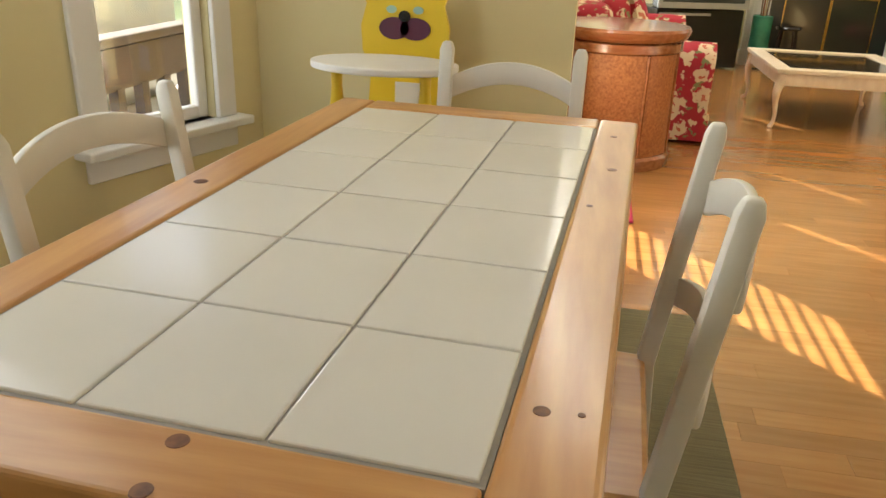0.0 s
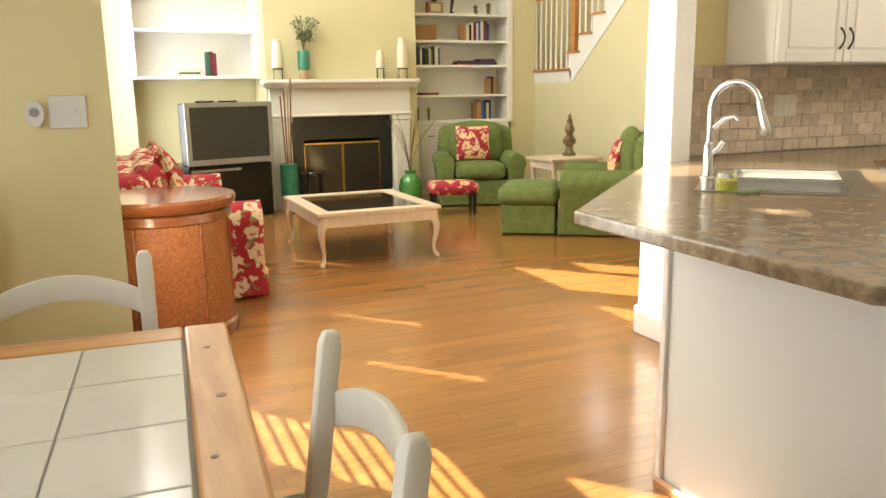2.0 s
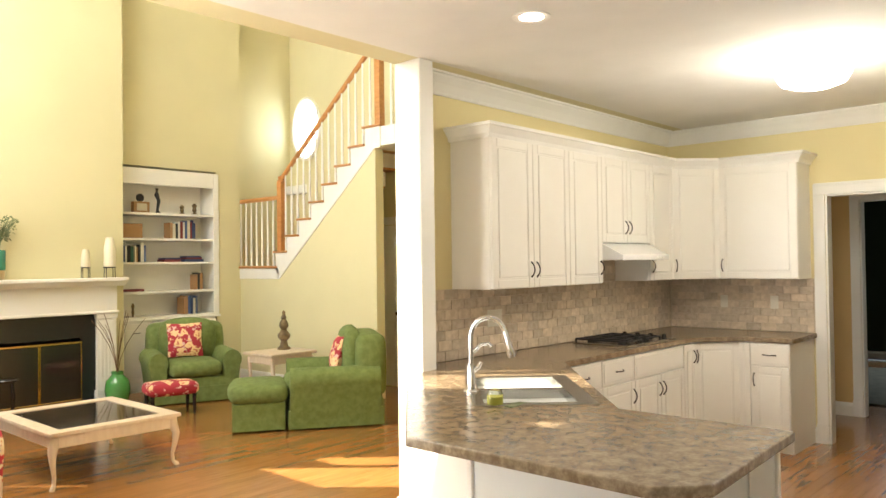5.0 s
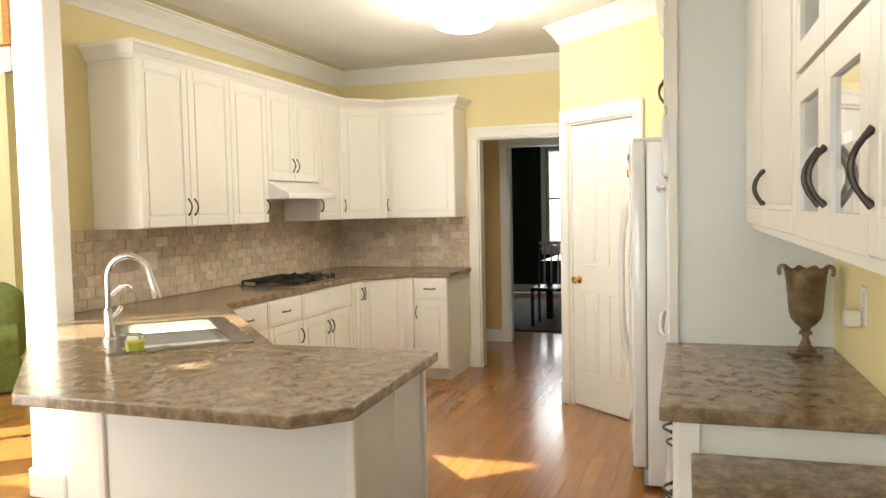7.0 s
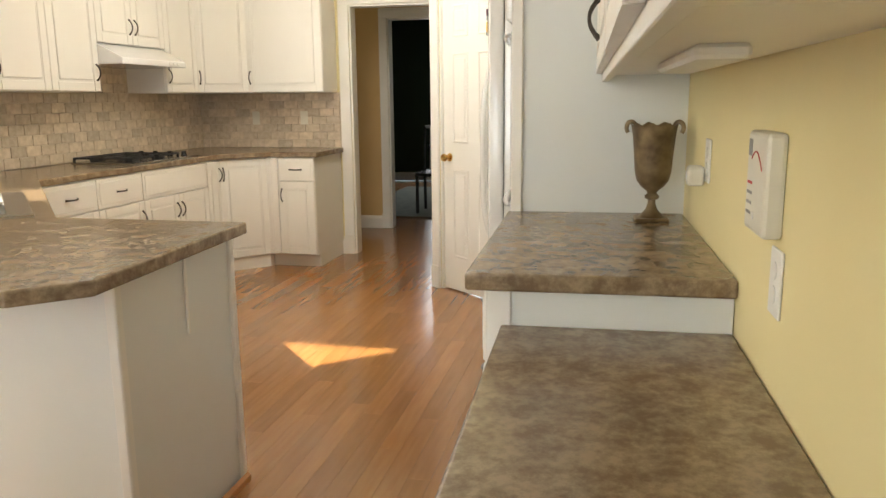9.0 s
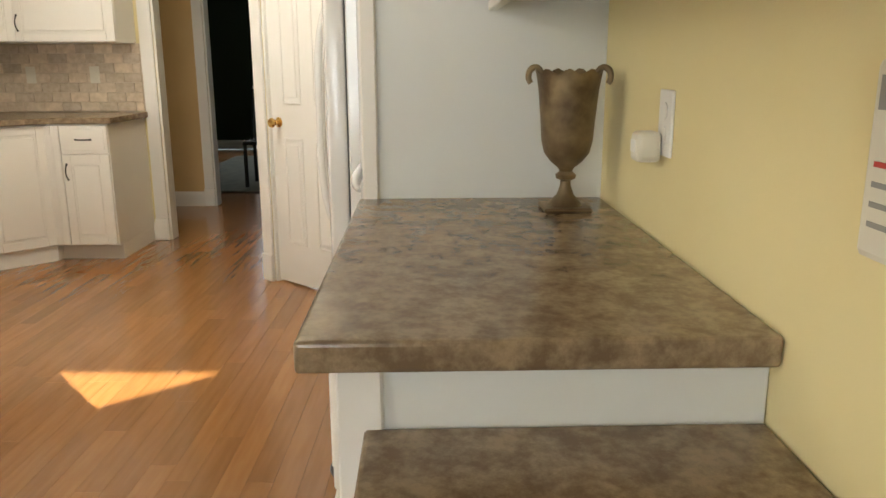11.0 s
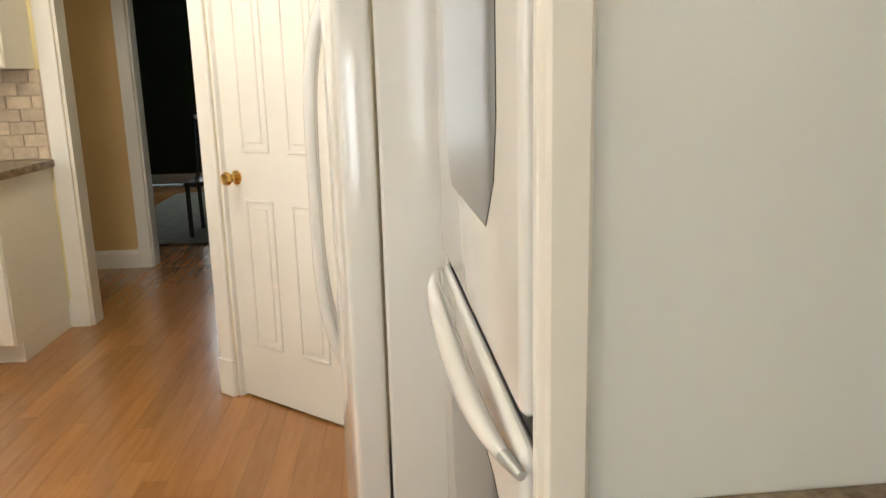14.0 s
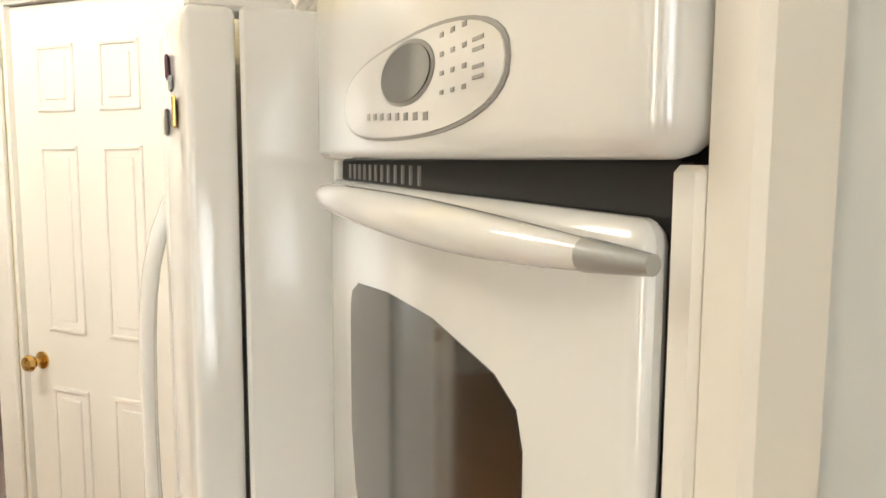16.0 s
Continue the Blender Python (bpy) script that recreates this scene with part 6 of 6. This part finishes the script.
for k in range(4):
    a = k * math.pi / 2 + 0.4
    part("leg", tube([(2.25 + 0.09 * math.cos(a), 8.45 + 0.09 * math.sin(a), 0.40), (2.25 + 0.11 * math.cos(a), 8.45 + 0.11 * math.sin(a), 0.22), (2.25 + 0.08 * math.cos(a), 8.45 + 0.08 * math.sin(a), 0.021)], [0.014, 0.016, 0.01], 8), BLACK, bs, smooth=True)

# television
XF[0] = turned(1.26, 8.28, 18)
tvs = thing("projection_television", (0, 0, 0), "large grey rear-projection television on a black base", "television")
part("base", new_box((-0.45, -0.22, 0.02), (0.45, 0.40, 0.58), 0.01, 2), BLACK, tvs)
part("lip", new_box((-0.43, -0.235, 0.52), (0.10, -0.215, 0.545), 0.004), SILVER, tvs)
bm = prism([(-0.46, -0.24), (0.46, -0.24), (0.46, -0.10), (0.25, 0.42), (-0.25, 0.42), (-0.46, -0.10)], 0.59, 1.19, 0.01)
part("housing", bm, BLACK, tvs)
part("bezel", wall_with_holes("y", -0.262, 0.022, (-0.465, 0.465), 0.59, 1.20, [(-0.42, 0.42, 0.645, 1.155)]), SILVER, tvs)
part("screen", new_box((-0.422, -0.252, 0.643), (0.422, -0.243, 1.157)), SCREEN, tvs, "dark grey screen")
XF[0] = Matrix.Identity(4)
for x in (1.12, 1.34):
    q = thing("remote_control", (x, 8.12, 1.19), "small black device on the television", "remote control")
    part("case", new_box((x - 0.09, 8.14, 1.191), (x + 0.09, 8.22, 1.215), 0.006), BLACK, q)


def bookcase(x0, x1, z0, z1, shelves, name, label, doors=False):
    c = thing(name, ((x0 + x1) / 2, 9.28, z0), label, "bookcase")
    y0, y1, f = 9.10, 9.448, 0.06
    part("back_board", new_box((x0 + 0.002, y1 - 0.02, z0), (x1 - 0.002, y1, z1)), WHITE, c)
    for xa in (x0, x1 - 0.04):
        part("side", new_box((xa, y0, z0), (xa + 0.04, y1 - 0.02, z1)), WHITE, c)
    part("head", new_box((x0 + 0.04, y0, z1 - 0.10), (x1 - 0.04, y1 - 0.02, z1)), WHITE, c)
    part("face_frame", new_box((x0 - 0.03, y0 - 0.018, z0), (x0 + 0.05, y0 - 0.001, z1 + 0.03), 0.004), WHITE, c)
    part("face_frame", new_box((x1 - 0.05, y0 - 0.018, z0), (x1 + 0.03, y0 - 0.001, z1 + 0.03), 0.004), WHITE, c)
    part("face_frame", new_box((x0 + 0.05, y0 - 0.018, z1 - 0.17), (x1 - 0.05, y0 - 0.001, z1 + 0.03), 0.004), WHITE, c)
    for z in shelves:
        part("shelf", new_box((x0 + 0.04, y0 - 0.01, z - 0.03), (x1 - 0.04, y1 - 0.02, z), 0.003), WHITE, c)
    if doors:
        part("base", new_box((x0 + 0.04, y0 - 0.03, 0.0), (x1 - 0.04, y1 - 0.02, z0 + 0.02)), WHITE, c)
        part("base_top", new_box((x0 - 0.03, y0 - 0.06, z0 - 0.03), (x1 + 0.03, y0 - 0.019, z0 + 0.0), 0.005), WHITE, c)
        w = (x1 - x0 - 0.08) / 3
        for k in range(3):
            raised_door(c, Matrix.Translation((x0 + 0.04 + k * w + 0.004, y0 - 0.031, 0.12)), w - 0.008, z0 - 0.18)
            pull(c, (x0 + 0.04 + k * w + w * 0.5, y0 - 0.05, z0 - 0.17), (1, 0, 0), 0.09)
    return c


bookcase(3.66, 5.06, 0.90, 2.74, [0.90, 1.235, 1.60, 1.90, 2.22], "bookcase", "white built-in bookcase with cupboards and mixed books", True)
bookcase(0.5, 1.85, 1.45, 3.70, [1.48, 1.98, 2.42, 2.9], "bookcase", "white built-in shelves above the television")


def book_row(x, y, z, n, rnd, lean=0.0, hmax=0.26, label="upright hardback book on a white shelf"):
    for k in range(n):
        w = rnd.uniform(0.022, 0.042)
        h = hmax * rnd.uniform(0.72, 1.0)
        d = rnd.uniform(0.15, 0.19)
        b = thing("book", (x + w / 2, y, z), label, "book", "books on the shelves")
        part("cover", new_box((x, y - d / 2, z), (x + w, y + d / 2, z + h), 0.002), rnd.choice(BOOKS), b, m=None)
        part("pages", new_box((x + 0.004, y - d / 2 + 0.006, z + h - 0.003), (x + w - 0.004, y + d / 2 - 0.002, z + h + 0.001)), BOOKS[2], b)
        x += w + 0.003
    return x


def book_pile(x, y, z, n, rnd):
    for k in range(n):
        t, w = rnd.uniform(0.02, 0.035), rnd.uniform(0.2, 0.28)
        b = thing("book", (x, y, z), "hardback book lying flat in a pile", "book", "books on the shelves")
        part("cover", new_box((x - w / 2 + rnd.uniform(-0.02, 0.02), y - 0.09, z), (x + w / 2, y + 0.09, z + t), 0.002), rnd.choice(BOOKS), b)
        z += t


rb = random.Random(11)
book_row(4.60, 9.22, 0.90, 6, rb, hmax=0.27)
book_row(4.78, 9.22, 1.235, 3, rb, hmax=0.25)
book_pile(3.95, 9.22, 1.235, 1, rb)
book_row(3.72, 9.22, 1.60, 11, rb, hmax=0.25)
book_pile(4.75, 9.22, 1.60, 3, rb)
book_pile(4.45, 9.22, 1.60, 2, rb)
book_row(4.42, 9.22, 1.90, 11, rb, hmax=0.25)
bx = thing("leather_box", (3.90, 9.22, 1.90), "brown leather box on the shelf", "box")
part("body", new_box((3.74, 9.13, 1.90), (4.05, 9.32, 2.08), 0.006), BOOKS[7], bx)
for x, h, r, z, lb in ((3.80, 0.18, 0.03, 0.90, "dark turned candlestick on the shelf"), (3.95, 0.19, 0.025, 0.90, "dark turned candlestick on the shelf"), (3.74, 0.15, 0.04, 2.22, "dark bronze ornament on the shelf"), (4.62, 0.12, 0.04, 2.22, "dark bronze ornament on the shelf"), (4.80, 0.15, 0.045, 2.22, "brown carved ornament on the shelf")):
    q = thing("shelf_ornament", (x, 9.2, z), lb, "ornament", "ornaments on the shelves")
    part("body", lathe([(r, 0), (r * 0.9, 0.01), (r * 0.35, 0.03), (r * 0.7, h * 0.4), (r * 0.45, h * 0.6), (r * 0.8, h * 0.8), (r * 0.3, h)], 16, (x, 9.2, z)), ANTIQUE, q, smooth=True)
sf = thing("figurine", (4.28, 9.2, 2.22), "slim dark standing figurine on the shelf", "statue")
part("body", tube([(4.29, 9.2, 2.22), (4.28, 9.2, 2.26), (4.30, 9.2, 2.38), (4.27, 9.2, 2.46), (4.275, 9.2, 2.50), (4.275, 9.2, 2.54)], [0.035, 0.015, 0.022, 0.03, 0.012, 0.02], 10), IRON, sf, smooth=True)
ck2 = thing("mantel_clock", (4.05, 9.2, 2.22), "small dark framed clock on the shelf", "clock")
part("case", new_box((3.95, 9.16, 2.22), (4.16, 9.24, 2.36), 0.008), BOOKS[7], ck2)
part("face", new_box((3.99, 9.155, 2.245), (4.12, 9.161, 2.335)), BOOKS[2], ck2)
part("dome", lathe([(0.05, 0), (0.05, 0.02)], 18), BOOKS[3], ck2, m=Matrix.Translation((4.05, 9.21, 2.41)) @ Matrix.Rotation(radians(90), 4, "X"))
book_pile(1.10, 9.22, 1.48, 3, rb)
book_row(1.28, 9.22, 1.48, 3, rb, hmax=0.27)

# staircase
sc_ = thing("staircase", (6.0, 7.5, 0), "white painted staircase with oak treads and handrail", "staircase")
SX0, SX1 = 5.43, 6.548
part("landing", new_box((SX0 - 0.03, 8.24, 1.50), (SX1, 9.448, 1.53), 0.006), OAKRAIL, sc_, "oak landing board")
part("landing_fascia", new_box((SX0 - 0.012, 8.20, 1.36), (SX0 + 0.02, 9.40, 1.499), 0.003), WHITE, sc_)
bm = bmesh.new()
prof = [(8.20, 1.36), (8.27, 1.50)]
for k in range(1, 9):
    prof += [(8.27 - 0.25 * (k - 1), 1.50 + 0.2 * k), (8.27 - 0.25 * k, 1.50 + 0.2 * k)]
prof += [(6.27, 2.86), (6.36, 2.86)]
f = bm.faces.new([bm.verts.new((SX0 - 0.012, y, z)) for y, z in prof])
r = bmesh.ops.extrude_face_region(bm, geom=[f])
bmesh.ops.translate(bm, vec=(0.032, 0, 0), verts=[v for v in r["geom"] if isinstance(v, bmesh.types.BMVert)])
bmesh.ops.recalc_face_normals(bm, faces=bm.faces)
part("string", bm, WHITE, sc_, "white raking string board")
for k in range(1, 9):
    y1, z = 8.27 - 0.25 * (k - 1), 1.525 + 0.2 * k
    part("tread", new_box((SX0 - 0.04, y1 - 0.25, z - 0.025), (SX1, y1 + 0.03, z), 0.006), OAKRAIL, sc_)
    part("riser", new_box((SX0 + 0.02, y1 - 0.02, z - 0.2), (SX1, y1, z - 0.026)), WHITE, sc_)
BALP = [(0.016, 0), (0.016, 0.12), (0.011, 0.14), (0.017, 0.2), (0.013, 0.5), (0.011, 0.8), (0.011, 1.0)]


def baluster(y, z, top):
    part("baluster", lathe([(r_, z + h_ * (top - z)) for r_, h_ in BALP], 10, (SX0 + 0.03, y, 0)), WHITE, sc_, smooth=True)


for k in range(7):
    baluster(9.12 - 0.125 * k, 1.531, 2.40)
for k in range(1, 9):
    for j in range(2):
        y = 8.27 - 0.25 * (k - 1) - 0.05 - 0.125 * j
        if k > 1 or j > 0:
            baluster(y, 1.525 + 0.2 * k, 2.62 + (8.27 - y) * 0.8)
for k in range(9):
    baluster(6.12 - 0.12 * k, 3.101, 4.0)
part("newel_post", new_box((SX0 - 0.012, 8.15, 1.726), (SX0 + 0.072, 8.235, 2.62), 0.006, 2), OAKRAIL, sc_, "oak newel post")
part("newel_cap", lathe([(0.05, 0), (0.055, 0.02), (0.035, 0.035), (0.045, 0.07), (0.0, 0.09)], 16, (SX0 + 0.03, 8.19, 2.62)), OAKRAIL, sc_, smooth=True)
part("newel_post", new_box((SX0 - 0.012, 6.27, 3.101), (SX0 + 0.072, 6.355, 4.15), 0.006, 2), OAKRAIL, sc_, "oak newel post")
part("handrail", tube([(SX0 + 0.03, 9.24, 2.42), (SX0 + 0.03, 8.22, 2.42)], 0.03, 10), OAKRAIL, sc_, smooth=True)
part("rosette", lathe([(0.05, 0), (0.05, 0.03)], 18), OAKRAIL, sc_, m=Matrix.Translation((SX0 + 0.03, 9.25, 2.42)) @ Matrix.Rotation(radians(90), 4, "X"))
part("handrail", tube([(SX0 + 0.03, 8.16, 2.68), (SX0 + 0.03, 6.33, 4.12)], 0.03, 10), OAKRAIL, sc_, smooth=True)
part("handrail", tube([(SX0 + 0.03, 6.28, 4.03), (SX0 + 0.03, 4.9, 4.03)], 0.03, 10), OAKRAIL, sc_, smooth=True)
ov = tagged(thing("window_oval", (6.54, 9.02, 3.55), "bright oval stair window in a white frame", "window"), kind="structure")
OV = Matrix.Translation((6.5, 9.02, 3.55)) @ Matrix.Rotation(radians(-90), 4, "Z")
XF[0] = OV
part("pane", rounded_plate(oval(0, 0, 0.30, 0.44, 2, 40), 0.02, 0.045), DAYGLOW, ov, "bright daylight in the oval pane")
part("window_frame", tube([(0.31 * math.cos(a * math.pi / 20), 0.02, 0.45 * math.sin(a * math.pi / 20)) for a in range(41)], 0.025, 8), WHITE, ov, smooth=True)
XF[0] = Matrix.Identity(4)
casing(facing_west(6.2), -7.45, -6.70, 2.03, name="trim_passage_door", label="white casing of the passage door")
six_panel_door("door_passage", facing_west(6.2) @ Matrix.Translation((-7.45, -0.005, 0)), 0.75, 2.02, "white six-panel door in the back passage, closed", 1)

# blinds in the left living window and the slits
bl = thing("window_blind", (0.115, 3.39, 0.4), "white slatted blind in the living room window", "blind")
for k in range(14):
    part("slat", new_box((0.112, 3.181, 0.43 + k * 0.075), (0.118, 3.70, 0.450 + k * 0.075)), BLIND, bl)
for y0, y1, z0, z1 in ((5.642, 5.82, 1.34, 2.15), (4.68, 4.86, 1.23, 2.09), (7.367, 7.548, 1.62, 2.26)):
    b_ = thing("window_blind", (0.115, y0, z0), "drawn blind with a narrow gap at its edge", "blind")
    n = int((z1 - z0) / 0.04)
    for k in range(n):
        part("slat", new_box((0.112, y0 + 0.001, z0 + 0.016 + k * 0.04), (0.118, y1 - 0.001, z0 + 0.025 + k * 0.04)), BLIND, b_)
# tall bright window on the west wall, seen edge on past the nook wall
ww = tagged(thing("window_west", (0.12, 8.4, 0.5), "tall white-framed living room window, bright with daylight", "window"), kind="structure")
for y in (7.0, 7.62, 8.25, 8.88):
    part("window_frame", new_box((0.121, y, 0.5), (0.15, y + 0.09, 3.0), 0.004), WHITE, ww)
# Far two blind faces emit the window's brightness; the wall behind is uncut.
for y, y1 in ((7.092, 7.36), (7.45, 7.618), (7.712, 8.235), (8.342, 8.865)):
    part("blind_face", new_box((0.121, y, 0.55), (0.128, y1, 2.95)), DAYGLOW if y > 7.6 else BLIND, ww, "white blind face, the two far ones self-lit")

# ---- dining room beyond the hall ----
window(facing_west(12.4), -2.46, -1.55, 0.75, 2.40, "window_dining_room", "white dining room window with slatted blinds")
structure("backdrop_dining", new_box((12.75, 0.9, 0.2), (12.76, 3.2, 2.8)), DININGGLOW, "pale garden daylight beyond the blinds", "backdrop")
bd = thing("window_blind", (12.39, 2.0, 0.75), "white slatted blind in the dining room window", "blind")
for k in range(40):
    part("slat", new_box((12.41, 1.56, 0.77 + k * 0.04), (12.43, 2.45, 0.788 + k * 0.04)), BLIND, bd)
rg2 = thing("dining_room_rug", (10, 1.8, 0), "grey-green woven rug in the dining room", "rug")
part("mat", new_box((8.45, 0.2, 0.0), (11.4, 2.75, 0.012), 0.004), GREYRUG, rg2)
dt = thing("dining_room_table", (10.2, 1.4, 0.012), "black dining table on the rug", "table")
part("top", new_box((9.3, 0.85, 0.72), (11.2, 1.92, 0.76), 0.006), BLACK, dt)
for x in (9.38, 11.1):
    for y in (0.92, 1.83):
        part("leg", new_box((x - 0.04, y - 0.04, 0.012), (x + 0.04, y + 0.04, 0.72), 0.006), BLACK, dt)
for x, y, a in ((9.05, 1.70, -90), (9.8, 0.55, 180)):
    XF[0] = turned(x, y, a)
    dc = thing("dining_room_chair", (0, 0, 0.012), "dark dining chair with a pale silvery slatted back", "chair", "dining room chairs")
    part("seat", new_box((-0.22, -0.42, 0.44), (0.22, 0.02, 0.48), 0.01, 2), BLACK, dc)
    for sx in (-1, 1):
        part("back_post", tube([(sx * 0.2, 0.02, 0.012), (sx * 0.2, 0.0, 0.45), (sx * 0.2, 0.07, 1.0)], 0.018, 8), BLACK, dc, smooth=True)
        part("front_leg", tube([(sx * 0.2, -0.38, 0.012), (sx * 0.2, -0.38, 0.44)], 0.02, 8), BLACK, dc, smooth=True)
    for k in range(4):
        part("back_slat", tube([(-0.13 + 0.085 * k, 0.005, 0.50), (-0.13 + 0.085 * k, 0.06, 0.98)], 0.012, 8), SILVER, dc, smooth=True)
    part("top_rail", tube([(-0.2, 0.07, 0.99), (0.2, 0.07, 0.99)], 0.02, 8), SILVER, dc, smooth=True)
XF[0] = Matrix.Identity(4)

# ---- splashback tiles ----
sp = thing("splashback", (4.5, 3.24, 0.915), "tumbled beige marble tile splashback in running bond", "splashback")
part("mortar", new_box((2.79, 3.241, 0.915), (6.32, 3.249, 1.372)), SPLASH_GROUT, sp)
part("mortar", new_box((6.321, 1.95, 0.915), (6.329, 3.24, 1.372)), SPLASH_GROUT, sp)
part("mortar", new_box((4.53, 3.241, 1.3725), (5.28, 3.249, 1.544)), SPLASH_GROUT, sp)
TWI, THI = 0.128, 0.0651
rt = random.Random(5)
meshes = {}


def splash_tile(w, h, m):
    key = (round(w, 3), round(h, 3))
    if key not in meshes:
        o = part("tile", new_box((-w / 2 + 0.0015, -0.009, -h / 2 + 0.0015), (w / 2 - 0.0015, 0, h / 2 - 0.0015), 0.002), SPLASH, sp)
        meshes[key] = o.data
    else:
        o = new("tile", meshes[key])
        o.parent = sp
        o.matrix_parent_inverse = sp.matrix_basis.inverted()
    o.matrix_basis = m


def tile_field(base, length, z0, z1):
    row, z = 0, z0
    while z < z1 - 0.02:
        h = min(THI, z1 - z)
        x = 0.0 if row % 2 else -TWI / 2
        while x < length - 0.01:
            a, b = max(0, x), min(length, x + TWI)
            if b - a > 0.02:
                splash_tile(b - a, h, base @ Matrix.Translation(((a + b) / 2, -0.0005 * rt.random(), z + h / 2)))
            x += TWI
        row, z = row + 1, z + h


tile_field(Matrix.Translation((2.79, 3.242, 0)), 3.53, 0.916, 1.371)
tile_field(Matrix.Translation((6.322, 3.23, 0)) @ Matrix.Rotation(radians(-90), 4, "Z"), 1.27, 0.916, 1.371)
tile_field(Matrix.Translation((4.53, 3.242, 0)), 0.75, 1.373, 1.544)

# ---- floor boards ----
rf = random.Random(3)
BW = 0.083
near, rest = [], []
y = -2.6
while y < 9.44:
    x = -1.28 + rf.uniform(-0.8, 0)
    while x < 7.6:
        ln = rf.uniform(0.6, 1.5)
        a, b = max(x, -1.28), min(x + ln, 7.66)
        if b - a > 0.05:
            (near if (1.2 < (a + b) / 2 < 6.2 and 0.0 < y < 2.55) or (0.9 < (a + b) / 2 < 3 and 2.5 < y < 4.4) else rest).append((a, b, y))
        x += ln
    y += BW
near.sort(key=lambda q: abs(q[2] - 1.6) + 0.2 * abs((q[0] + q[1]) / 2 - 3))
rest += near[290:]
bm = bmesh.new()
verts, faces = [], []
for a, b, y in rest:
    i = len(verts)
    g = 0.0003
    verts += [(a + g, y + g, 0), (b - g, y + g, 0), (b - g, y + BW - g, 0), (a + g, y + BW - g, 0), (a + g, y + g, -0.011), (b - g, y + g, -0.011), (b - g, y + BW - g, -0.011), (a + g, y + BW - g, -0.011)]
    faces += [(i, i + 1, i + 2, i + 3), (i, i + 4, i + 5, i + 1), (i + 1, i + 5, i + 6, i + 2), (i + 2, i + 6, i + 7, i + 3), (i + 3, i + 7, i + 4, i)]
bm.free()
me = bpy.data.meshes.new("floor_boards")
me.from_pydata(verts, [], faces)
me.materials.append(OAK_REST)
fbs = new("floor_boards", me)
fbs.parent = floor
tagged(fbs, "honey oak floor boards", "", "", "stuff")
plank = {}
for a, b, y in near[:290]:
    ln = round((b - a) / 0.05) * 0.05
    ln = max(0.05, min(ln, b - a + 0.02))
    key = round(ln, 2)
    if key not in plank:
        o = part("floor_board", new_box((-key / 2 + 0.0003, -BW / 2 + 0.0003, -0.011), (key / 2 - 0.0003, BW / 2 - 0.0003, 0), 0.0005), OAK, floor)
        plank[key] = o.data
    else:
        o = new("floor_board", plank[key])
        o.parent = floor
    o.matrix_basis = Matrix.Translation(((a + b) / 2, y + BW / 2, 0)) @ Matrix.Diagonal(((b - a) / key, 1, 1, 1))
